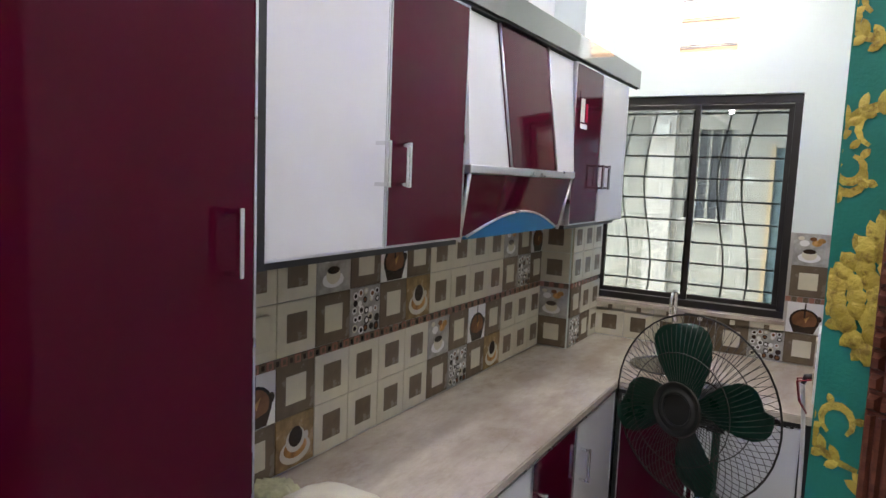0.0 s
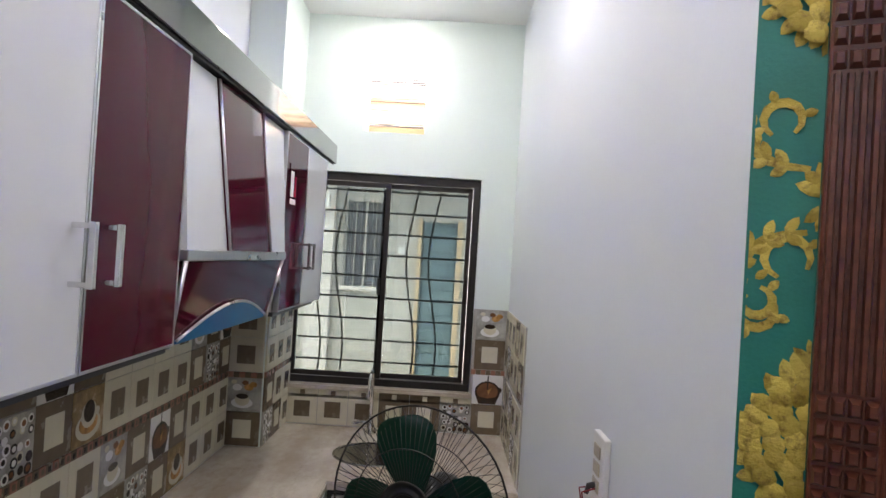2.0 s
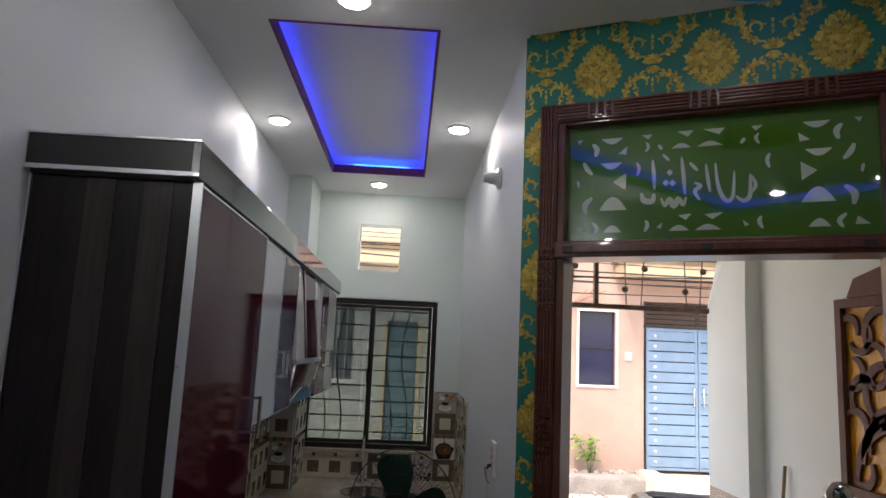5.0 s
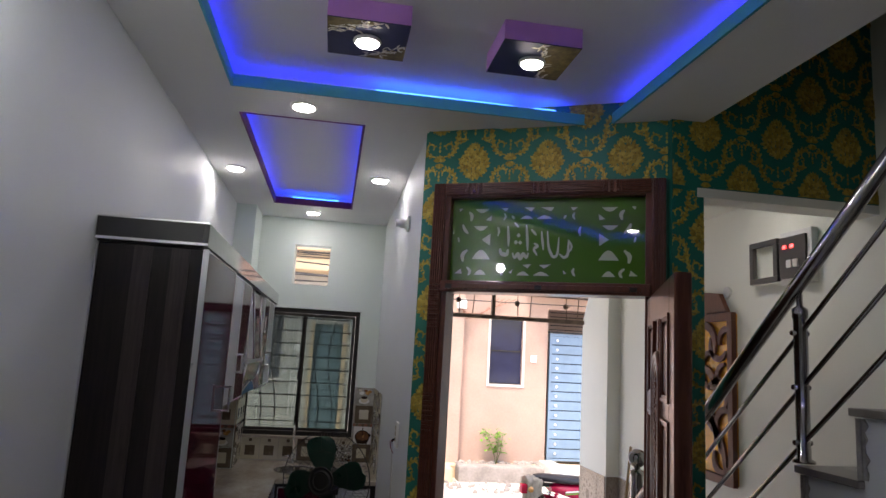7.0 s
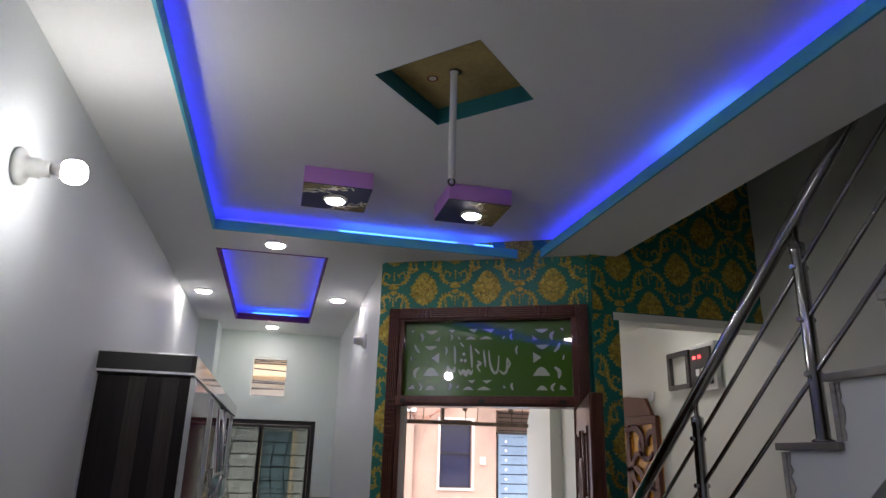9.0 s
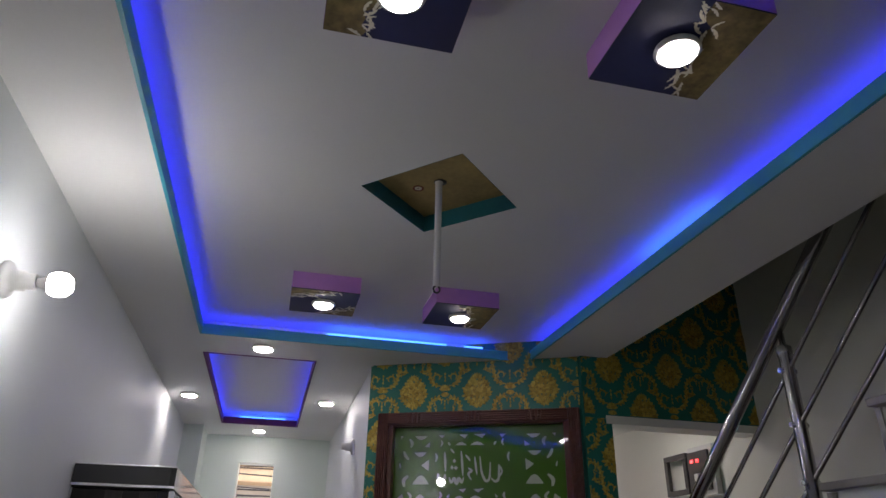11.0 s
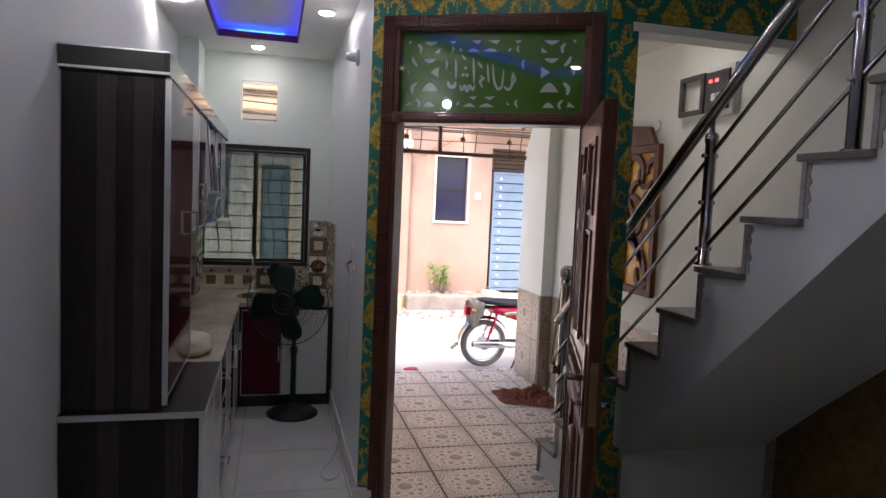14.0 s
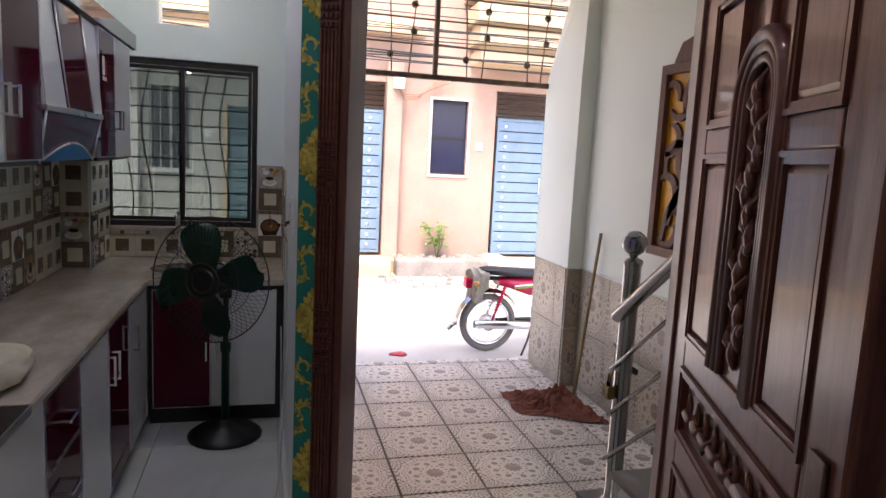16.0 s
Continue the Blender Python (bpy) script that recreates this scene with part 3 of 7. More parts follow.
bm = B()
tube(bm, [(RX, 1.12, rail_z(1.12) + 0.03), (RX, 0.34, rail_z(0.34)), (RX, -1.9, rail_z(-1.9))], 0.026, 14)
part("handrail", bm, STEEL, rail)
for off in (0.175, 0.36, 0.545):
    bm = B()
    tube(bm, [(RX, 1.13, rail_z(1.13) - off), (RX, -1.9, rail_z(-1.9) - off)], 0.0085, 8)
    part("bar", bm, STEEL, rail)
for y, k in ((0.46, 4), (-0.225, 7), (-0.90, 9), (-1.60, 12)):
    bm = B()
    z0, z1 = nose(k)[1], rail_z(y)
    lathe(bm, [(0.036, z0), (0.036, z0 + 0.008), (0.023, z0 + 0.014), (0.023, z1 - 0.125), (0.026, z1 - 0.12), (0.026, z1 - 0.09), (0.010, z1 - 0.08), (0.010, z1 - 0.02)], (RX, y, 0), 16)
    p = part("post", bm, STEEL, rail)
    for off in (0.175, 0.36, 0.545):
        bm = B()
        tube(bm, [(RX - 0.036, y, rail_z(y) - off), (RX + 0.03, y, rail_z(y) - off)], 0.009, 8)
        part("knuckle", bm, STEEL, p)
bm = B()
y, z0 = 1.10, RISE
lathe(bm, [(0.05, z0), (0.05, z0 + 0.01), (0.033, z0 + 0.02), (0.033, 1.155), (0.037, 1.165), (0.037, 1.18), (0.016, 1.19), (0.016, 1.205)], (RX + 0.035, y, 0), 18)
newel = part("newel_post", bm, STEEL, rail, "thick steel end post")
bm = B()
bmesh.ops.create_uvsphere(bm, u_segments=20, v_segments=14, radius=0.048, matrix=Matrix.Translation((RX + 0.035, y, 1.245)))
for f in bm.faces:
    f.smooth = True
part("ball", bm, STEEL, newel, "polished steel ball")
bm = B()
box(bm, RX - 0.040, RX - 0.008, y - 0.03, y + 0.02, 0.64, 0.69, bev=0.004)
tube(bm, [(RX - 0.028, y - 0.02, 0.69), (RX - 0.026, y - 0.018, 0.73), (RX - 0.014, y - 0.004, 0.742), (RX - 0.020, y + 0.01, 0.73), (RX - 0.022, y + 0.01, 0.69)], 0.005, 6)
solo("padlock", bm, BRASS, "small brass padlock hanging on the railing", "padlock")


# ---- wooden door frame, transom and leaf ----
door_frame = thing("door_1", "red-brown carved wooden door frame with a green glass transom", "door frame", m=DW, kind="structure")


def architrave(name, length, blocks):
    """A fluted board lying along x, 0.09 wide in z, its face towards -y, with blocks of small carved cubes."""
    bm = B()
    box(bm, 0, length, -0.022, 0.02, 0, 0.09, bev=0.004)
    for i in range(5):
        z = 0.012 + i * 0.0165
        runs, x = [], 0.0
        for b0, b1 in blocks + [(length, length)]:
            if b0 > x:
                runs.append((x, b0))
            x = b1
        for a, b in runs:
            prism(bm, [(-0.022, z - 0.0055), (-0.022, z + 0.0055), (-0.029, z + 0.003), (-0.029, z - 0.003)], a + 0.002, b - 0.002, "x")
    for b0, b1 in blocks:
        n = max(2, int((b1 - b0) / 0.0205))
        for i in range(n):
            for j in range(4):
                x0, z0 = b0 + (b1 - b0) * i / n, 0.006 + j * 0.0203
                cx, cz, h = x0 + (b1 - b0) / n / 2, z0 + 0.0095, 0.0088
                vs = [bm.verts.new((cx + a * h, -0.022, cz + b * h)) for a, b in ((-1, -1), (1, -1), (1, 1), (-1, 1))]
                us = [bm.verts.new((cx + a * h * 0.55, -0.031, cz + b * h * 0.55)) for a, b in ((-1, -1), (1, -1), (1, 1), (-1, 1))]
                for k in range(4):
                    bm.faces.new((vs[k], vs[(k + 1) % 4], us[(k + 1) % 4], us[k]))
                bm.faces.new(us)
    bmesh.ops.recalc_face_normals(bm, faces=bm.faces)
    return bm


top_z = 2.468
NARROW = Matrix.Diagonal((1, 1, 0.64, 1))
NARROW_TOP = Matrix.Diagonal((1, 1, 0.667, 1))
sides = [(0.30, 0.50), (0.88, 1.08), (1.36, 1.53), (1.82, 2.02)]
left = part("jamb_moulding", architrave("a", 2.528 - FLOOR, sides), DOORWOOD, door_frame, m=pose(0.1195, 0, FLOOR, 0, -90, 0) @ NARROW)
right = part("jamb_moulding", architrave("a", 2.528 - FLOOR, sides), DOORWOOD, door_frame, m=pose(1.106, 0, FLOOR, 0, -90, 0) @ NARROW)
part("head_moulding", architrave("a", 0.928, [(0.10, 0.18), (0.41, 0.49), (0.72, 0.80)]), DOORWOOD, door_frame, m=pose(0.1198, 0, top_z, 0, 0, 0) @ NARROW_TOP)
for x0, x1 in ((0.1195, 0.142), (1.022, 1.0515)):
    bm = B()
    box(bm, x0, x1 + 0.002 if x0 < 0.5 else x1, -0.008, 0.123, FLOOR, OTOP, bev=0.003)
    part("jamb", bm, DOORWOOD, door_frame)
bm = B()
box(bm, 0.1445, 1.0195, -0.008, 0.123, OTOP - 0.016, OTOP + 0.0045, bev=0.003)
part("head", bm, DOORWOOD, door_frame)
bm = B()
box(bm, 0.118, 1.045, -0.034, 0.10, 2.016, 2.068, bev=0.006)
box(bm, 0.15, 1.01, -0.046, -0.035, 2.028, 2.054, bev=0.004)
part("transom_bar", bm, DOORWOOD, door_frame)
bm = B()
for x in (0.15, 0.56, 0.96):
    box(bm, x, x + 0.03, -0.050, -0.0465, 2.030, 2.050, bev=0.001)
part("bracket", bm, DARKMETAL, door_frame, "small dark metal plates")
bm = B()
box(bm, 0.140, 1.022, 0.035, 0.043, 2.066, OTOP - 0.014)
transom = part("transom_glass", bm, GREENFILM, door_frame, "green film glass with pale cut-out script")


def stroke(bm, pts, w, y, k=1.0):
    """A flat pen stroke that swells in its middle, in the x-z plane."""
    n = len(pts)
    ls, rs = [], []
    for i, p in enumerate(pts):
        a, b = Vector(pts[max(i - 1, 0)]), Vector(pts[min(i + 1, n - 1)])
        d = (b - a).normalized()
        h = w * (0.35 + 0.65 * math.sin(math.pi * (i + 0.3) / (n - 0.4)))
        ls.append(bm.verts.new((p[0] - d.y * h, y, p[1] + d.x * h)))
        rs.append(bm.verts.new((p[0] + d.y * h, y, p[1] - d.x * h)))
    for i in range(n - 1):
        bm.faces.new((ls[i], ls[i + 1], rs[i + 1], rs[i]))


def arc(cx, cz, r, a0, a1, n=9, squash=1.0):
    return [(cx + r * math.cos(radians(a0 + (a1 - a0) * i / (n - 1))), cz + squash * r * math.sin(radians(a0 + (a1 - a0) * i / (n - 1)))) for i in range(n)]


bm = B()
gy = 0.0335
x0, x1, z0, z1 = 0.190, 0.985, 2.090, 2.446
xm, zm = (x0 + x1) / 2, (z0 + z1) / 2
SHW, SHH = x1 - x0, z1 - z0


def at(u, v):
    """A spot of the sheet: u across from the left, v down from the top, both in hundredths."""
    return x0 + SHW * u / 100, z1 - SHH * v / 100


def cut(*pts):
    bm.faces.new([bm.verts.new((p[0], gy, p[1])) for p in (at(*q) for q in pts)])


def bow(u0, u1, v, h):
    """A half-moon on the chord u0 to u1 at height v, bulging up by h (down if negative)."""
    cut(*[(u0 + (u1 - u0) * k / 10, v - h * math.sin(math.pi * k / 10)) for k in range(11)])


def pen(w, *pts):
    """A smooth pen stroke through the given spots."""
    out = []
    for a in range(len(pts) - 1):
        q = [Vector(at(*pts[max(0, min(len(pts) - 1, a + k))])) for k in (-1, 0, 1, 2)]
        for k in range(5 if a < len(pts) - 2 else 6):
            t = k / 5
            out.append(0.5 * ((2 * q[1]) + (q[2] - q[0]) * t + (2 * q[0] - 5 * q[1] + 4 * q[2] - q[3]) * t * t + (3 * q[1] - q[0] - 3 * q[2] + q[3]) * t ** 3))
    stroke(bm, [tuple(p) for p in out], w, gy)


# script in the middle: stems, bowls, teeth and dots
pen(0.0055, (30.6, 34), (31.0, 45), (31.2, 58))
pen(0.0085, (26.8, 60), (27.6, 66), (30.4, 67), (31.0, 61))
pen(0.0075, (33.4, 65), (34.6, 71), (36.2, 66), (37.6, 72), (39.0, 66), (40.6, 71), (41.6, 65))
pen(0.0055, (40.2, 33), (40.8, 48), (41.2, 63))
for u, v in ((36.3, 45), (35.0, 53), (37.2, 53.5)):
    cut((u - 1.1, v), (u, v - 2.8), (u + 1.1, v), (u, v + 2.8))
pen(0.0045, (34.0, 30), (36.2, 35.5))
pen(0.0050, (42.8, 38), (45.4, 45))
pen(0.0060, (44.2, 54), (46.2, 57), (44.4, 61), (46.0, 68))
pen(0.0050, (48.0, 40), (48.6, 52), (49.2, 62))
pen(0.0060, (51.0, 40), (51.8, 58), (54.0, 69), (56.2, 66), (56.8, 47))
pen(0.0060, (57.2, 66), (59.4, 70), (61.4, 66), (61.6, 50))
pen(0.0045, (61.6, 50), (63.2, 58), (62.0, 64))
# border pieces along the top and bottom of the script
for u0, u1 in ((38.8, 44.2), (47.2, 54.2)):
    cut((u0, 12.5), (u1, 12.5), (u1 - 1.8, 17.5))
    bow(u0 - 2.0, u1 - 0.8, 26, 4)
    bow(u0 - 3.0, u1 - 1.8, 91, 4.5)
    cut((u0, 79), (u1 - 1.0, 78), (u0 + 2.6, 83))
for u, s in ((28.6, 1), (64.2, -1)):
    cut((u - 1.8 * s, 13), (u + 2.0 * s, 13), (u + 0.6 * s, 17))
    pen(0.0045, (u - 0.2 * s, 19), (u + 0.6 * s, 23), (u - 0.4 * s, 27))
    pen(0.0050, (u + 4.0 * s, 22), (u + 5.2 * s, 26))
    pen(0.0050, (u - 3.4 * s, 35), (u - 2.6 * s, 40), (u - 3.2 * s, 46))
    pen(0.0055, (u - 0.4 * s, 82), (u + 0.2 * s, 86), (u - 0.8 * s, 91))
    cut((u + 3.2 * s, 88), (u + 5.2 * s, 84), (u + 4.6 * s, 89))
# side fields, one the mirror image of the other


def side(f):
    def c(*pts):
        cut(*[(f(u), v) for u, v in pts])

    def b(u0, u1, v, h):
        bow(f(u0), f(u1), v, h)

    b(12.6, 20.6, 13.5, -5)
    c((4.0, 13), (6.2, 13), (4.6, 17))
    c((18.6, 27), (22.0, 21), (21.6, 28))
    b(12.4, 20.2, 34, -5.5)
    pen(0.0070, (f(6.4), 32), (f(7.6), 38), (f(9.6), 43))
    c((16.8, 50), (21.6, 43), (21.4, 57))
    b(12.0, 21.8, 73, 11)
    pen(0.0085, (f(9.6), 62), (f(7.0), 68), (f(7.4), 76))
    pen(0.0040, (f(4.2), 47), (f(4.8), 53))
    c((3.0, 90), (6.4, 84), (7.2, 90))
    b(13.6, 20.0, 91, 6)
    pen(0.0075, (f(9.6), 17), (f(11.2), 22), (f(10.6), 28))
    pen(0.0060, (f(9.4), 82), (f(11.4), 87), (f(10.4), 92))


side(lambda u: u)
side(lambda u: 98.0 - u)
for v in bm.verts:
    v.co.x, v.co.z = xm + (v.co.x - xm) * 1.13, zm + (v.co.z - zm) * 1.13
bmesh.ops.recalc_face_normals(bm, faces=bm.faces)
part("cut_out", bm, PALEFILM, transom, "frosted script and scroll cut-outs, coloured pale for the porch light behind")

# threshold tiles
for i in range(8):
    bm = B()
    box(bm, 0.146 + i * 0.1085, 0.146 + (i + 1) * 0.1085 - 0.002, -0.02, 0.125, 0.0, FLOOR + 0.006, bev=0.002)
    part("threshold_tile", bm, (BLUETILE, WHITETILE)[i % 2], door_frame, ("blue marbled tile", "white marbled tile")[i % 2])

# door leaf, hinged at the right jamb and swung into the room
LEAF_W, LEAF_H, LEAF_T = 0.90, 2.005 - FLOOR - 0.010, 0.038
hinge = Vector((1.080, 0.301, FLOOR + 0.010))
free = Vector((0.750, -0.536, 0))
turn = math.degrees(math.atan2(free.y - hinge.y, free.x - hinge.x))
leaf = thing("door_leaf", "polished red-brown wooden door leaf with carved panels, standing open", "door", m=pose(*hinge, 0, 0, turn))
# x runs from hinge to lock; the carved face looks to -y
bm = B()
box(bm, 0, LEAF_W, 0.006, LEAF_T - 0.006, 0, LEAF_H)
part("core", bm, DOORWOOD, leaf)
HL = LEAF_H / 2.0


def frame_piece(x0, x1, z0, z1, front=True):
    bm = B()
    box(bm, x0, x1, -0.006, LEAF_T + 0.006, z0, z1, bev=0.006)
    return part("stile" if x1 - x0 < z1 - z0 else "rail", bm, DOORWOOD, leaf)


frame_piece(0, 0.12, 0, LEAF_H)
frame_piece(LEAF_W - 0.12, LEAF_W, 0, LEAF_H)
for z0, z1 in ((0, 0.14), (0.79, 0.86), (1.03, 1.095), (LEAF_H - 0.11, LEAF_H)):
    frame_piece(0.12, LEAF_W - 0.12, z0, z1)


def moulding(x0, x1, z0, z1, w=0.022, d=0.010, sides=(-1, 1)):
    """A moulded rim inside a panel opening."""
    bm = B()
    for s in sides:
        y = -0.004 if s < 0 else LEAF_T + 0.004
        for k in range(2):
            e, o = w * k * 0.5, d * (1 - 0.45 * k)
            outer = [(x0 + e, z0 + e), (x1 - e, z0 + e), (x1 - e, z1 - e), (x0 + e, z1 - e)]
            inner = [(x0 + e + w / 2, z0 + e + w / 2), (x1 - e - w / 2, z0 + e + w / 2), (x1 - e - w / 2, z1 - e - w / 2), (x0 + e + w / 2, z1 - e - w / 2)]
            for i in range(4):
                j = (i + 1) % 4
                quad = [outer[i], outer[j], inner[j], inner[i]]
                lo = [bm.verts.new((a, y - s * 0.012, b)) for a, b in quad]
                hi = [bm.verts.new((a + 0.0, y + s * o, b)) for a, b in quad]
                bm.faces.new(hi)
                for k2 in range(4):
                    bm.faces.new((lo[k2], lo[(k2 + 1) % 4], hi[(k2 + 1) % 4], hi[k2]))
    bmesh.ops.recalc_face_normals(bm, faces=bm.faces)
    return part("moulding", bm, DOORWOOD, leaf)


def field(x0, x1, z0, z1):
    """A raised field with sloped borders on both faces."""
    bm = B()
    for s in (-1, 1):
        y = 0.006 if s < 0 else LEAF_T - 0.006
        b = 0.022
        lo = [bm.verts.new((a, y, c)) for a, c in ((x0, z0), (x1, z0), (x1, z1), (x0, z1))]
        hi = [bm.verts.new((a, y + s * 0.010, c)) for a, c in ((x0 + b, z0 + b), (x1 - b, z0 + b), (x1 - b, z1 - b), (x0 + b, z1 - b))]
        bm.faces.new(hi)
        for i in range(4):
            bm.faces.new((lo[i], lo[(i + 1) % 4], hi[(i + 1) % 4], hi[i]))
    bmesh.ops.recalc_face_normals(bm, faces=bm.faces)
    return part("panel", bm, DOORWOOD, leaf)


def arched(z0, z1, x=LEAF_W / 2, r=0.085):
    """A tall round-headed centre panel with a ribbed rim and a carved spray."""
    bm = B()
    for rr, d, w in ((r + 0.030, 0.016, 0.016), (r + 0.008, 0.022, 0.012), (r - 0.012, 0.014, 0.009)):
        pts = [(x - rr, -0.004, z0)] + [(x + rr * math.cos(radians(a)), -0.004, z1 - r - 0.03 + rr * math.sin(radians(a))) for a in range(180, -1, -12)] + [(x + rr, -0.004, z0)]
        tube(bm, pts, w, 8)
    rim = part("arch_moulding", bm, DOORWOOD, leaf, "round-headed ribbed moulding")
    bm = B()
    for i in range(14):
        z = z0 + 0.06 + (z1 - z0 - 0.16) * i / 13
        cx = x + 0.022 * math.sin(i * 1.35)
        pts = [(cx + 0.006 * math.sin(k), 0.000 - 0.007 * math.sin(math.pi * k / 4), z - 0.03 + 0.016 * k) for k in range(5)]
        tube(bm, pts, [0.003, 0.009, 0.011, 0.008, 0.002], 7)
        side = 1 if i % 2 else -1
        tube(bm, [(cx, -0.003, z), (cx + side * 0.026, -0.010, z + 0.018), (cx + side * 0.044, -0.003, z + 0.042)], [0.006, 0.008, 0.002], 6)
    part("carving", bm, DOORWOOD, leaf, "carved leaf spray")
    bm = B()
    box(bm, x - r - 0.012, x + r + 0.012, 0.002, 0.010, z0, z1 - r)
    part("backing", bm, DOORWOOD, leaf)


mid0, mid1 = LEAF_W / 2 - 0.128, LEAF_W / 2 + 0.128
for x0, x1 in ((0.12, mid0), (mid1, LEAF_W - 0.12)):
    for z0, z1 in ((1.095, 1.525), (1.58, LEAF_H - 0.11)):
        moulding(x0, x1, z0, z1, 0.02, 0.008)
        field(x0 + 0.012, x1 - 0.012, z0 + 0.012, z1 - 0.012)
    frame_piece(x0, x1, 1.525, 1.58)
    moulding(x0, x1, 0.14, 0.79, 0.02, 0.008)
    field(x0 + 0.012, x1 - 0.012, 0.15, 0.78)
for x in (mid0, mid1):
    bm = B()
    box(bm, x - 0.016, x + 0.016, -0.008, 0.02, 1.095, 1.66, bev=0.005)
    part("mullion", bm, DOORWOOD, leaf)
arched(1.095, 1.73)
bm = B()
box(bm, LEAF_W / 2 - 0.018, LEAF_W / 2 + 0.018, -0.008, 0.02, 1.73, LEAF_H - 0.11, bev=0.005)
part("mullion", bm, DOORWOOD, leaf)
moulding(0.12, LEAF_W - 0.12, 0.86, 1.03, 0.022, 0.010)
arched(0.14, 0.70)
bm = B()
for i in range(9):
    x = 0.19 + i * 0.065
    tube(bm, [(x, -0.001, 0.915 + 0.02 * math.sin(i * 2)), (x + 0.02, -0.010, 0.945), (x + 0.05, -0.010, 0.935), (x + 0.07, -0.001, 0.965)], [0.004, 0.012, 0.011, 0.003], 7)
    tube(bm, [(x + 0.02, -0.002, 0.93), (x + 0.035, -0.008, 0.975), (x + 0.01, -0.004, 0.99)], [0.005, 0.008, 0.003], 6)
part("carving", bm, DOORWOOD, leaf, "carved scrollwork band")
bm = B()
box(bm, LEAF_W - 0.001, LEAF_W + 0.003, 0.006, LEAF_T - 0.006, 0.865, 1.085)
lock = part("lock_plate", bm, BRASS, leaf, "tall brass lock plate on the edge")
for s, y in ((-1, -0.006), (1, LEAF_T + 0.006)):
    bm = B()
    box(bm, LEAF_W - 0.085, LEAF_W - 0.035, min(y, y + s * 0.008), max(y, y + s * 0.008), 0.845, 1.135, bev=0.003)
    plate = part("handle_plate", bm, BRONZE, leaf, "dark bronze handle plate")
    bm = B()
    tube(bm, [(LEAF_W - 0.06, y, 1.015), (LEAF_W - 0.06, y + s * 0.055, 1.015), (LEAF_W - 0.09, y + s * 0.06, 1.015), (LEAF_W - 0.19, y + s * 0.055, 1.015)], 0.011, 10)
    part("lever", bm, BRONZE, plate)
    bm = B()
    tube(bm, [(LEAF_W - 0.06, y, 0.925), (LEAF_W - 0.06, y + s * 0.035, 0.925)], 0.009, 8)
    box(bm, LEAF_W - 0.075, LEAF_W - 0.045, y + s * 0.045 - 0.002, y + s * 0.045 + 0.002, 0.885, 0.935)
    part("key", bm, STEEL, plate)


# ---- damask wallpaper print ----
def petal(bm, x, z, ang, length, width, dome=0.0022, y=-0.0008):
    """A leaf or petal that starts at (x, z) and points along ang, slightly domed."""
    c, s = math.cos(ang), math.sin(ang)
    shape = ((0.0, 0.0), (0.25, 0.38), (0.55, 0.5), (0.82, 0.33), (1.0, 0.0), (0.82, -0.33), (0.55, -0.5), (0.25, -0.38))
    rim = [bm.verts.new((x + c * a * length - s * b * width, y, z + s * a * length + c * b * width)) for a, b in shape]
    mid = bm.verts.new((x + c * 0.5 * length, y - dome, z + s * 0.5 * length))
    for i in range(8):
        f = bm.faces.new((rim[i], rim[(i + 1) % 8], mid))
        f.smooth = True


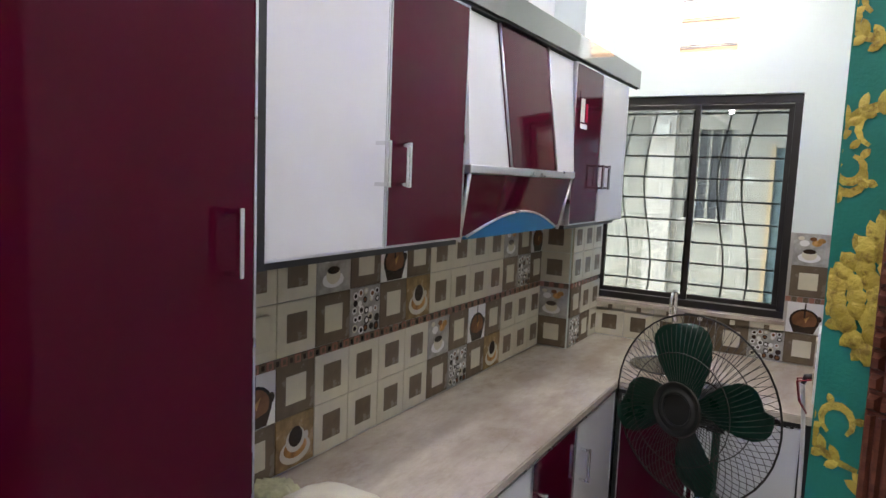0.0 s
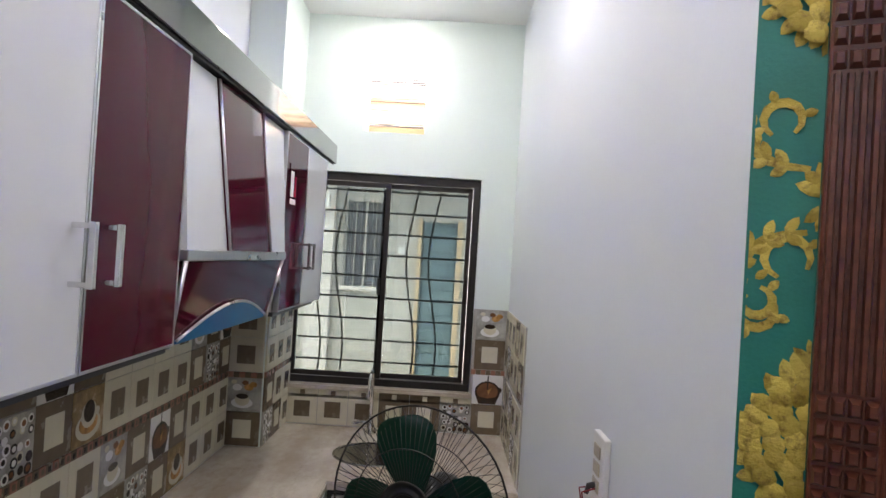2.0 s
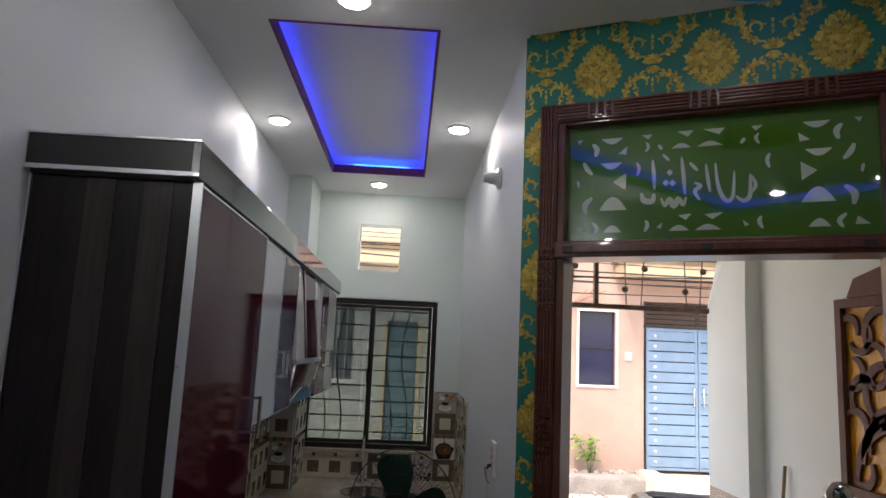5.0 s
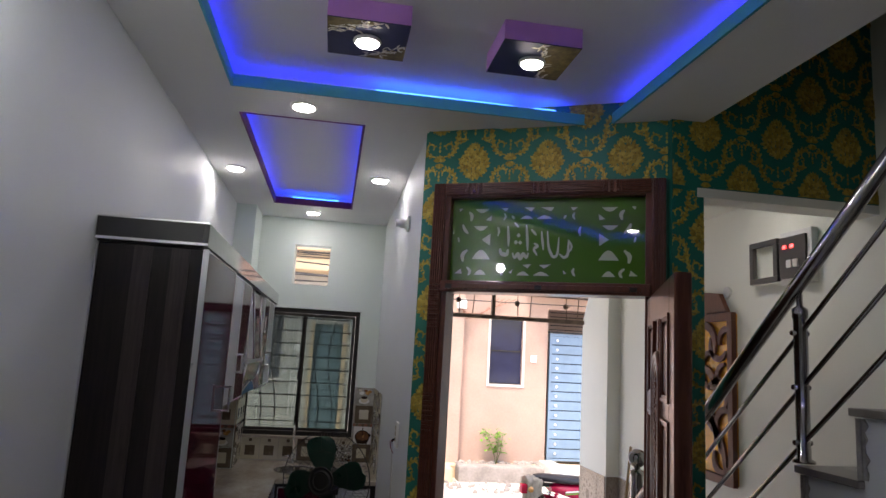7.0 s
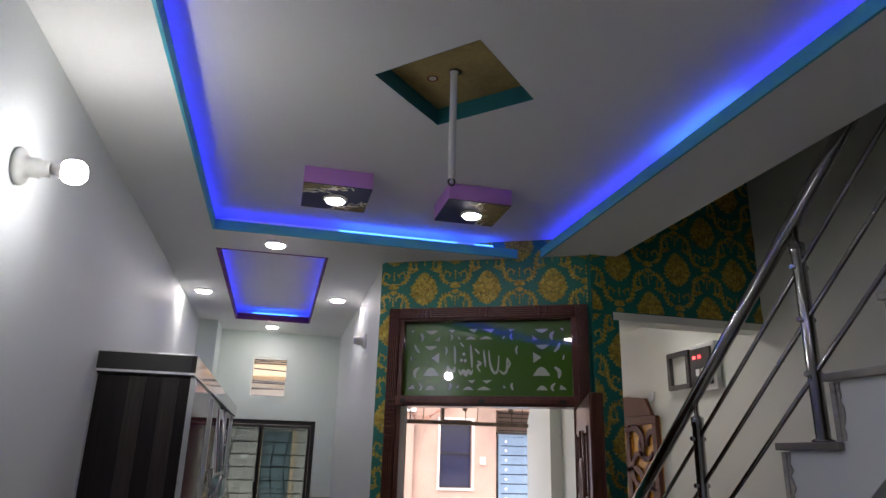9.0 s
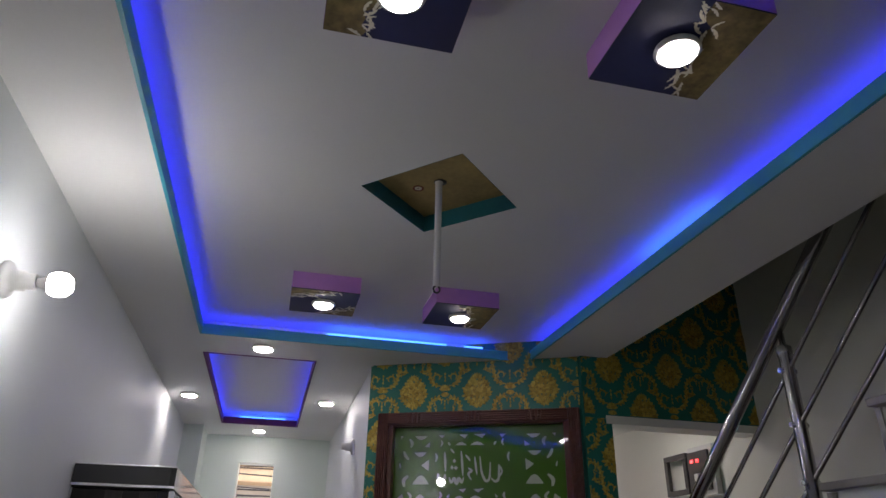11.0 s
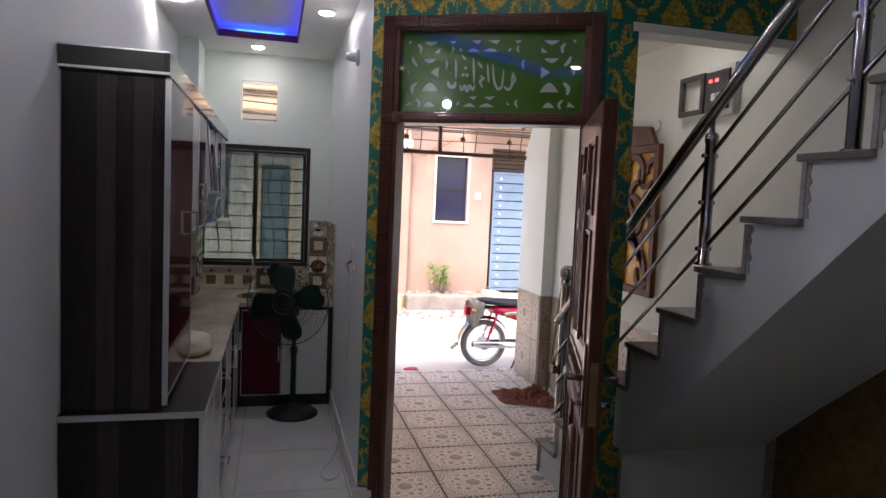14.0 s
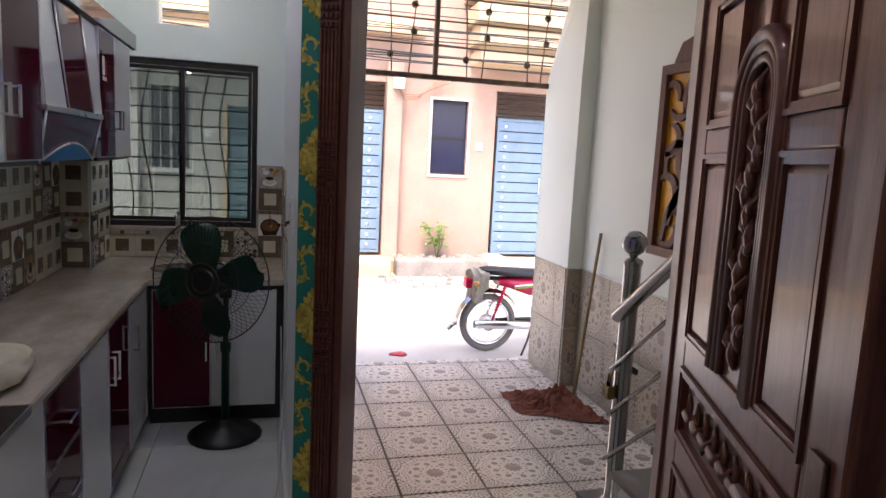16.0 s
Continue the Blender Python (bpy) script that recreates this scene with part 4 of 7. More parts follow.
def damask_motif(bm, x, z):
    """A teardrop of layered petals, and the scroll lattice that frames the next one."""
    up = math.pi / 2
    rnd = random.Random(7)
    # jagged leaves round the rim
    for i in range(26):
        a = up + 2 * math.pi * i / 26
        sn, c = math.sin(a), math.cos(a)
        px, pz = 0.058 * c * (1 - 0.40 * max(0.0, sn) ** 1.3), 0.076 * sn * (1.0 if sn > 0 else 0.80) - 0.006
        lean = math.atan2(sn + 0.35, c)
        petal(bm, x + px * 0.9, z + pz * 0.9, lean + rnd.uniform(-0.25, 0.25), 0.030 * rnd.uniform(0.8, 1.2), 0.015, 0.0026)
    # overlapping scales, each row in front of the one above it
    for row in range(9):
        f = row / 8
        half = 0.022 + 0.036 * math.sin(math.pi * min(1.0, 0.12 + f * 0.92)) ** 0.8
        rz = 0.058 - 0.112 * f
        count = max(3, int(round(2 * half / 0.0175)) + row % 2)
        for i in range(count):
            u = (i + 0.5) / count * 2 - 1
            ln = 0.028 * rnd.uniform(0.9, 1.1)
            petal(bm, x + u * half, z + rz - 0.018 - 0.010 * u * u, up - u * 0.85, ln, 0.0215, 0.0042, -0.0012 - 0.0006 * row)
    for i in range(5):
        petal(bm, x, z + 0.062, up + (i - 2) * 0.42, 0.036, 0.013, 0.002)
        petal(bm, x, z - 0.058, -up + (i - 2) * 0.48, 0.034, 0.013, 0.002)
    # small flower at the knot of the lattice
    bx, bz = x + 0.1725, z
    for i in range(7):
        petal(bm, bx, bz + 0.006, up + (i - 3) * 0.42, 0.034, 0.015, 0.0025)
    for i in range(5):
        petal(bm, bx, bz + 0.004, up + (i - 2) * 0.40, 0.024, 0.012, 0.0025, -0.0018)
    for i in range(5):
        petal(bm, bx, bz - 0.002, -up + (i - 2) * 0.45, 0.030, 0.013, 0.002)
    for k in range(3):
        petal(bm, bx, bz + 0.050 + 0.018 * k, up, 0.018, 0.010)
        petal(bm, bx, bz - 0.040 - 0.018 * k, -up, 0.018, 0.010)
    # curling bands that climb from this knot to the next two
    for s in (-1, 1):
        path = []
        for k in range(13):
            f = k / 12
            path.append((0.020 + 0.1325 * f + 0.016 * math.sin(2 * math.pi * f), 0.030 + 0.165 * f - 0.022 * math.sin(2 * math.pi * f)))
        stroke(bm, [(bx + s * a, bz + b) for a, b in path], 0.0070, -0.001)
        for k in range(1, 12):
            d = math.atan2(path[k + 1][1] - path[k - 1][1], path[k + 1][0] - path[k - 1][0])
            for side, ln in ((1, 0.021), (-1, 0.018)):
                a = d + side * 0.75
                petal(bm, bx + s * path[k][0], bz + path[k][1], a if s > 0 else math.pi - a, ln, 0.0105, 0.0016, -0.0013)
        for cx, cz, r, a0, a1 in ((0.046, 0.078, 0.017, -60, 230), (0.112, 0.118, 0.017, 120, 410), (0.036, -0.055, 0.020, -70, 210), (0.060, -0.098, 0.014, 100, 380)):
            pts = arc(cx, cz, r, a0, a1, 10)
            stroke(bm, [(bx + s * p[0], bz + p[1]) for p in pts], 0.0048, -0.0012)
            for k in (1, 4, 7):
                a = math.atan2(pts[k][1] - cz, pts[k][0] - cx)
                petal(bm, bx + s * pts[k][0], bz + pts[k][1], a if s > 0 else math.pi - a, 0.014, 0.009, 0.0012, -0.0014)


def print_sheet(name, m, x0, x1, z0, z1, ox, oz, label):
    bm = B()
    i0, i1 = int((x0 - ox) / 0.345) - 2, int((x1 - ox) / 0.345) + 2
    j0, j1 = int((z0 - oz) / 0.45) - 2, int((z1 - oz) / 0.45) + 2
    for i in range(i0, i1 + 1):
        for j in range(j0, j1 + 1):
            for dx, dz in ((0, 0), (0.1725, -0.225)):
                cx, cz = ox + i * 0.345 + dx, oz + j * 0.45 + dz
                if x0 - 0.30 < cx < x1 + 0.18 and z0 - 0.2 < cz < z1 + 0.2:
                    damask_motif(bm, cx, cz)
    for co, no in (((x0, 0, 0), (-1, 0, 0)), ((x1, 0, 0), (1, 0, 0)), ((0, 0, z0), (0, 0, -1)), ((0, 0, z1), (0, 0, 1))):
        bmesh.ops.bisect_plane(bm, geom=bm.verts[:] + bm.edges[:] + bm.faces[:], plane_co=co, plane_no=no, clear_outer=True)
    bmesh.ops.recalc_face_normals(bm, faces=bm.faces)
    return structure(name, bm, GOLD, label, m)


for x0, x1, z0, z1 in ((0.003, 0.061, 0.17, 2.53), (0.003, 1.112, 2.530, 2.884)):
    print_sheet("trim_wallpaper", DW, x0, x1, z0, z1, 0.245, 2.635, "embossed gold damask flowers on the teal wallpaper")
SW = pose(0, YS, 0)
for x0, x1, z0, z1 in ((1.155, 1.298, 0.18, 2.48), (1.155, 2.148, 2.50, 3.6), (1.30, 2.148, 0.18, 0.49)):
    print_sheet("trim_wallpaper", SW, x0, x1, z0, z1, 1.309, 2.75, "embossed gold damask flowers on the teal wallpaper")


# ---- kitchen window and vent ----
window = thing("window_1", "dark metal sliding kitchen window with a wavy iron grille", "window", kind="structure")
wy = KY + 0.035
bm = B()
for x0, x1, z0, z1 in ((WX0 + 0.001, WX1 - 0.001, WZ1 - 0.038, WZ1 - 0.001), (WX0 + 0.001, WX1 - 0.001, WZ0 + 0.001, WZ0 + 0.034), (WX0 + 0.001, WX0 + 0.03, WZ0 + 0.034, WZ1 - 0.038), (WX1 - 0.034, WX1 - 0.001, WZ0 + 0.034, WZ1 - 0.038)):
    box(bm, x0, x1, wy, wy + 0.06, z0, z1, bev=0.002)
part("window_frame", bm, DARKMETAL, window)
xc = -0.452
for x0, x1, y in ((WX0 + 0.031, xc + 0.018, wy + 0.008), (xc - 0.018, WX1 - 0.036, wy + 0.034)):
    bm = B()
    z0, z1, w = WZ0 + 0.036, WZ1 - 0.04, 0.022
    box(bm, x0, x1, y, y + 0.02, z0, z0 + w, bev=0.001)
    box(bm, x0, x1, y, y + 0.02, z1 - w, z1, bev=0.001)
    box(bm, x0, x0 + w, y, y + 0.02, z0 + w, z1 - w, bev=0.001)
    box(bm, x1 - w, x1, y, y + 0.02, z0 + w, z1 - w, bev=0.001)
    sash = part("sash", bm, DARKMETAL, window)
    bm = B()
    box(bm, x0 + w - 0.002, x1 - w + 0.002, y + 0.008, y + 0.012, z0 + w - 0.002, z1 - w + 0.002)
    pane = part("pane", bm, CLEAR, sash, "dusty clear glass")
    pane.visible_shadow = False
bm = B()
box(bm, xc - 0.022, xc - 0.008, wy - 0.006, wy + 0.008, 1.46, 1.54, bev=0.002)
part("latch", bm, BLACK, window)
gy0 = wy + 0.075
for i in range(9):
    bm = B()
    z = WZ0 + 0.105 + i * 0.105
    tube(bm, [(WX0 + 0.02, gy0, z), (WX1 - 0.02, gy0, z)], 0.0048, 6)
    part("bar", bm, GRILL, window)
for x in (-0.775, -0.665, -0.315, -0.205):
    bm = B()
    pts = []
    for i in range(21):
        f = i / 20
        pts.append((x + 0.030 * math.sin(2 * math.pi * (f * 1.0 + 0.12)), gy0 + 0.005, WZ0 + 0.03 + f * (WZ1 - WZ0 - 0.06)))
    tube(bm, pts, 0.0048, 6)
    part("wavy_bar", bm, GRILL, window)
bm = B()
box(bm, WX0 - 0.02, WX1 + 0.01, KY - 0.025, wy, WZ0 - 0.018, WZ0 + 0.002, bev=0.003)
part("window_sill", bm, COUNTER, window, "pale marble sill")
bm = B()
for a in ((VX0 - 0.012, VX0, VZ0, VZ1), (VX1, VX1 + 0.010, VZ0, VZ1)):
    box(bm, a[0] + 0.0115, a[1] + 0.0115 if a[0] < VX0 else a[1], KY + 0.003, KY + 0.138, a[2] + 0.003, a[3] - 0.003) if a[0] < VX0 else None
structure("trim_vent", bm, CREAM, "raw plastered side of the small vent opening")


# ---- wall tiles ----
TW = 0.1455


def flat(bm, pts, z, mi):
    f = bm.faces.new([bm.verts.new((a, b, z)) for a, b in pts])
    f.material_index = mi
    if f.calc_area() and f.normal.z < 0:
        f.normal_flip()


def ring_pts(cx, cy, rx, ry, n=18):
    return [(cx + rx * math.cos(2 * math.pi * k / n), cy + ry * math.sin(2 * math.pi * k / n)) for k in range(n)]


TILE_MATS = [T_CREAM, T_BROWN, T_PHOTO, T_DARK, T_TEA, T_SAND, T_GOLD, LABELWHITE]


def tile_mesh(kind, w=TW - 0.0025, h=TW - 0.0055):
    """A glazed wall tile: cream or brown with a square, or one of four printed pictures."""
    bm = B()
    base = {"light": 0, "dark": 1, "cup": 2, "tea": 7, "beans": 2, "coffee": 5}[kind]
    box(bm, -w / 2, w / 2, -h / 2, h / 2, 0, 0.008, base, 0.0012)
    s, z = min(w, h) * 0.27, 0.0086
    if kind in ("light", "dark"):
        flat(bm, [(-min(s, w * .3), -s), (min(s, w * .3), -s), (min(s, w * .3), s), (-min(s, w * .3), s)], z, 1 - base)
    elif kind == "cup":
        flat(bm, ring_pts(-0.005, -0.035, 0.045, 0.022), z, 7)
        flat(bm, ring_pts(-0.005, -0.022, 0.030, 0.025), z + 0.0003, 0)
        flat(bm, ring_pts(-0.005, -0.008, 0.026, 0.011), z + 0.0006, 3)
        for x, y, r, mi in ((0.02, 0.030, 0.020, 6), (0.038, 0.042, 0.016, 6), (-0.028, 0.028, 0.020, 7), (0.005, 0.048, 0.014, 4), (-0.042, 0.05, 0.013, 0)):
            flat(bm, ring_pts(x, y, r, r * 0.7, 12), z, mi)
    elif kind == "tea":
        flat(bm, ring_pts(0, -0.012, 0.060, 0.052), z, 3)
        flat(bm, ring_pts(0, -0.010, 0.050, 0.042), z + 0.0003, 4)
        flat(bm, [(-0.055, -0.03), (-0.04, -0.068), (0.04, -0.068), (0.055, -0.03), (0.0, -0.042)], z + 0.0005, 3)
        flat(bm, [(-0.004, 0.0), (0.003, 0.0), (0.004, 0.066), (-0.002, 0.066)], z + 0.0006, 3)
        flat(bm, [(0.0, -0.005), (0.022, 0.012), (0.006, -0.022)], z + 0.0006, 6)
        flat(bm, ring_pts(0.058, 0.0, 0.010, 0.014, 10), z - 0.0002, 3)
    elif kind == "beans":
        rnd = random.Random(5)
        for i in range(5):
            for j in range(5):
                x, y = -0.052 + i * 0.026 + rnd.uniform(-.006, .006), -0.052 + j * 0.026 + rnd.uniform(-.006, .006)
                r = rnd.uniform(0.009, 0.0135)
                flat(bm, ring_pts(x, y, r, r, 10), z + 0.0002 * rnd.random(), rnd.choice((3, 7, 7, 3, 0)))
                flat(bm, ring_pts(x, y, r * 0.6, r * 0.6, 8), z + 0.0005, rnd.choice((3, 4, 7)))
    else:
        flat(bm, ring_pts(0, -0.025, 0.058, 0.036), z, 0)
        flat(bm, ring_pts(0, -0.018, 0.044, 0.027), z + 0.0002, 6)
        flat(bm, ring_pts(0, 0.004, 0.036, 0.034), z + 0.0004, 0)
        flat(bm, ring_pts(0, 0.012, 0.026, 0.028), z + 0.0006, 3)
        flat(bm, ring_pts(0.040, 0.005, 0.010, 0.012, 10), z + 0.0004, 0)
    return mesh_of(bm, TILE_MATS, "tile_" + kind)


TILES = {k: tile_mesh(k) for k in ("light", "dark", "cup", "tea", "beans", "coffee")}
LEFT_FACE = Matrix(((0, 0, 1, 0), (1, 0, 0, 0), (0, 1, 0, 0), (0, 0, 0, 1)))
FRONT_FACE = Matrix(((1, 0, 0, 0), (0, 0, -1, 0), (0, 1, 0, 0), (0, 0, 0, 1)))
RIGHT_FACE = Matrix(((0, 0, -1, 0), (-1, 0, 0, 0), (0, 1, 0, 0), (0, 0, 0, 1)))
splash = thing("trim_backsplash", "cream and brown checked kitchen tiles with coffee pictures", "backsplash", kind="structure")


def lay(kind, x, y, z, face, mesh=None):
    ob = new("tile", mesh or TILES[kind])
    ob.parent = splash
    ob.matrix_basis = Matrix.Translation((x, y, z)) @ face
    return ob


ROWS_Z = [0.833 + 0.071, 0.833 + 0.213, 1.139 + 0.071, 1.139 + 0.213]
KIND = {"L": "light", "D": "dark", "c": "cup", "t": "tea", "b": "beans", "k": "coffee"}
PATTERN = ["DDkLLLLDbDkLLL", "LtDLLLLcDtDLLL", "LLLDbDkLLLLDbD", "LLLcDtDLLLLcDt"]
for r, row in enumerate(PATTERN):
    for c, k in enumerate(row):
        lay(KIND[k], KX0, 0.833 + TW * (c + 0.5) - 0.003, ROWS_Z[r], LEFT_FACE)
for r, k in enumerate("DcLL"):
    lay(KIND[k], -0.945, 2.858, ROWS_Z[r], FRONT_FACE)
for r, row in enumerate(("bDL", "DLL", "LLL", "LLL")):
    for c, k in enumerate(row[:3]):
        lay(KIND[k], -0.869, 2.935 + TW * c, ROWS_Z[r], LEFT_FACE) if 2.935 + TW * c < 3.25 else None
half = {k: tile_mesh(k, TW - 0.0025, 0.042) for k in ("light", "dark")}
for c, (k, h) in enumerate(zip("LLLDDb", "LLLDDL")):
    lay(KIND[k], -0.79 + TW * c, KY, ROWS_Z[0], FRONT_FACE)
    lay("", -0.79 + TW * c, KY, 0.982, FRONT_FACE, half[KIND[h]])
for r, k in enumerate("DtDc"):
    lay(KIND[k], 0.085, KY, ROWS_Z[r], FRONT_FACE)
    for c in range(5):
        lay(KIND["LDLbL"[(c + r) % 5] if c else "LDLL"[r]], KX1, KY - 0.085 - TW * c, ROWS_Z[r], RIGHT_FACE)
bm = B()
for i in range(82):
    y = 0.84 + i * 0.0248
    box(bm, KX0 + 0.0005, KX0 + 0.0085, y, y + 0.0235, 1.1145, 1.1375, 1 if i % 2 else 0)
    box(bm, KX0 + 0.001, KX0 + 0.0092, y + 0.007, y + 0.017, 1.1195, 1.1325, 2 if i % 2 else 1)
for i in range(7):
    x = 0.002 + i * 0.0235
    box(bm, x, x + 0.022, KY - 0.0085, KY - 0.0005, 1.1145, 1.1375, 1 if i % 2 else 0)
for i in range(6):
    x = KX0 + 0.004 + i * 0.0242
    box(bm, x, x + 0.0225, 2.8495, 2.8575, 1.1145, 1.1375, 1 if i % 2 else 0)
for i in range(16):
    y = 2.865 + i * 0.025
    box(bm, -0.8695, -0.8615, y, y + 0.0235, 1.1145, 1.1375, 1 if i % 2 else 0)
part("border_strip", bm, [T_PINK, T_BROWN, T_DARK], splash, "copper and brown mosaic border strip")
bm = B()
box(bm, KX0 + 0.0002, KX0 + 0.004, 0.833, 2.858, 0.831, 1.43)
box(bm, WX0, WX1, KY - 0.004, KY - 0.0002, 0.831, WZ0 - 0.02)
box(bm, WX1, KX1 - 0.0002, KY - 0.0045, KY - 0.0004, 0.831, 1.424)
box(bm, KX1 - 0.004, KX1 - 0.0002, 2.52, KY, 0.831, 1.424)
part("grout", bm, GROUT, splash)
bm = B()
box(bm, KX0 + 0.009, KX0 + 0.024, 0.985, 1.085, 1.17, 1.26, bev=0.004)
for dz in (1.195, 1.225):
    box(bm, KX0 + 0.0242, KX0 + 0.0252, 1.005, 1.015, dz, dz + 0.012, 1)
solo("wall_socket", bm, [T_CREAM, BLACK], "cream plastic wall socket on the tiles", "socket")


# ---- kitchen cabinets ----
FX = -0.545          # front of the base units
COUNTER_Z = 0.83


def handle(parent, x, y, z0, z1, out=0.032, axis="x", name="handle"):
    """A square chrome pull standing off a front that looks to +x (upright or lying) or to -y."""
    bm = B()
    p, h = 0.0042, 0.0048
    if axis == "x":
        for z in (z0, z1):
            box(bm, x, x + out, y - p, y + p, z - p, z + p, bev=0.0012)
        box(bm, x + out - h, x + out + h, y - h, y + h, z0 - 0.006, z1 + 0.006, bev=0.0015)
    elif axis == "h":
        for yy in (y - 0.05, y + 0.05):
            box(bm, x, x + out, yy - p, yy + p, z0 - p, z0 + p, bev=0.0012)
        box(bm, x + out - h, x + out + h, y - 0.056, y + 0.056, z0 - h, z0 + h, bev=0.0015)
    else:
        for z in (z0, z1):
            box(bm, x - p, x + p, y - out, y, z - p, z + p, bev=0.0012)
        box(bm, x - h, x + h, y - out - h, y - out + h, z0 - 0.006, z1 + 0.006, bev=0.0015)
    return part(name, bm, CHROME, parent, "square chrome pull handle")


def ring(bm, xa, xb, outer, w):
    """A closed rectangular frame in the y-z plane, one connected piece."""
    y0, y1, z0, z1 = outer
    loops = []
    for x in (xa, xb):
        for o in (0.0, w):
            loops.append([bm.verts.new((x, a, b)) for a, b in ((y0 + o, z0 + o), (y1 - o, z0 + o), (y1 - o, z1 - o), (y0 + o, z1 - o))])
    for a, b in ((0, 1), (1, 3), (3, 2), (2, 0)):
        for k in range(4):
            m = (k + 1) % 4
            bm.faces.new((loops[a][k], loops[a][m], loops[b][m], loops[b][k]))
    bmesh.ops.recalc_face_normals(bm, faces=bm.faces)


def front(parent, y0, y1, z0, z1, x, mat, label, name="door"):
    """A glossy front with a thin aluminium edge, looking to +x."""
    bm = B()
    e = 0.005
    box(bm, x, x + 0.017, y0 + e, y1 - e, z0 + e, z1 - e, 0, 0.0008)
    d = part(name, bm, mat, parent, label)
    bm = B()
    ring(bm, x + 0.001, x + 0.0185, (y0 + 0.0015, y1 - 0.0015, z0 + 0.0015, z1 - 0.0015), e)
    part("edging", bm, ALU, d, "thin aluminium edging")
    return d


def carcass(parent, x0, x1, y0, y1, z0, z1, mat, label=""):
    bm = B()
    box(bm, x0, x1, y0, y1, z0, z1, bev=0.0015)
    return part("body", bm, mat, parent, label)


# tall unit on its dark base at the end of the run
base_end = thing("base_cabinet", "dark wenge base cabinet with white gloss doors under the tall unit", "cabinet", "kitchen base cabinets")
carcass(base_end, KX0 + 0.002, FX, 0.012, 0.878, 0.10, COUNTER_Z - 0.02, DARKWOOD)
bm = B()
box(bm, KX0 + 0.002, FX - 0.05, 0.03, 0.878, FLOOR, 0.0995)
part("plinth", bm, BLACK, base_end)
bm = B()
box(bm, KX0 + 0.002, FX + 0.022, -0.002, 0.755, COUNTER_Z - 0.02, COUNTER_Z, 0, 0.002)
box(bm, KX0 + 0.002, FX + 0.025, -0.007, -0.002, COUNTER_Z - 0.022, COUNTER_Z + 0.001, 1)
box(bm, FX + 0.022, FX + 0.026, -0.002, 0.755, COUNTER_Z - 0.022, COUNTER_Z + 0.001, 1)
part("top", bm, [DARKWOOD, ALU], base_end, "dark top with aluminium edge")
bm = B()
for y0, y1 in ((0.10, 0.17), (0.33, 0.39)):
    box(bm, KX0 + 0.03 + y0, KX0 + 0.03 + y1, 0.009, 0.012, 0.10, COUNTER_Z - 0.022)
part("stripe", bm, BAND, base_end, "lighter vertical grain band")
for y0, y1, hy2 in ((0.015, 0.445, 0.40), (0.447, 0.877, 0.49)):
    d = front(base_end, y0, y1, 0.105, COUNTER_Z - 0.025, FX, GLOSSWHITE, "white gloss door")
    handle(d, FX + 0.017, hy2, 0.58, 0.68)
drawers = thing("base_cabinet", "maroon gloss drawer unit with chrome pulls under the marble counter", "cabinet", "kitchen base cabinets")
carcass(drawers, KX0 + 0.002, FX, 0.882, 1.238, 0.10, COUNTER_Z - 0.032, DARKWOOD)
for z0, z1 in ((0.105, 0.33), (0.333, 0.56), (0.563, COUNTER_Z - 0.035)):
    d = front(drawers, 0.882, 1.238, z0, z1, FX, MAROON, "maroon drawer front", "drawer")
    handle(d, FX + 0.017, 1.06, (z0 + z1) / 2, 0, axis="h")
for y0, y1, mat, col, hy2 in ((1.242, 1.658, GLOSSWHITE, "white", 1.62), (1.662, 2.038, MAROON, "maroon", 1.70), (2.042, 2.50, GLOSSWHITE, "white", 2.10)):
    u = thing("base_cabinet", col + " gloss base cabinet with a chrome pull under the marble counter", "cabinet", "kitchen base cabinets")
    carcass(u, KX0 + 0.002, FX, y0, y1, 0.10, COUNTER_Z - 0.032, DARKWOOD)
    d = front(u, y0, y1, 0.105, COUNTER_Z - 0.035, FX, mat, col + " gloss door")
    handle(d, FX + 0.017, hy2, 0.58, 0.69)
    bm = B()
    box(bm, KX0 + 0.002, FX - 0.03, y0, y1, FLOOR, 0.0995)
    part("plinth", bm, BLACK, u)
bm = B()
box(bm, KX0 + 0.002, FX - 0.03, 0.882, 1.238, FLOOR, 0.0995)
part("plinth", bm, BLACK, drawers)
# sink unit across the window wall, fronts looking to -y
SY = 2.535
sink_unit = thing("sink_cabinet", "black-framed sink cabinet with one maroon and one white door", "cabinet")
bm = B()
box(bm, FX + 0.02, KX1 - 0.002, SY, KY - 0.002, 0.10, COUNTER_Z - 0.032)
box(bm, FX + 0.02, KX1 - 0.002, SY + 0.03, KY - 0.002, FLOOR, 0.0995)
part("body", bm, BLACK, sink_unit)
for x0, x1, mat, col in ((-0.505, -0.215, MAROON, "maroon"), (-0.211, 0.125, GLOSSWHITE, "white")):
    bm = B()
    e = 0.004
    box(bm, x0 + e, x1 - e, SY - 0.017, SY - 0.0005, 0.13 + e, 0.775 - e, 0, 0.0008)
    d = part("door", bm, mat, sink_unit, col + " gloss door")
    for a in ((x0, x1, 0.13, 0.13 + e), (x0, x1, 0.775 - e, 0.775), (x0, x0 + e, 0.134, 0.771), (x1 - e, x1, 0.134, 0.771)):
        bm = B()
        box(bm, a[0], a[1], SY - 0.0185, SY - 0.001, a[2], a[3])
        part("edging", bm, ALU, d, "thin aluminium edging")
    handle(d, -0.235 if col == "maroon" else -0.19, SY - 0.017, 0.40, 0.50, axis="y")

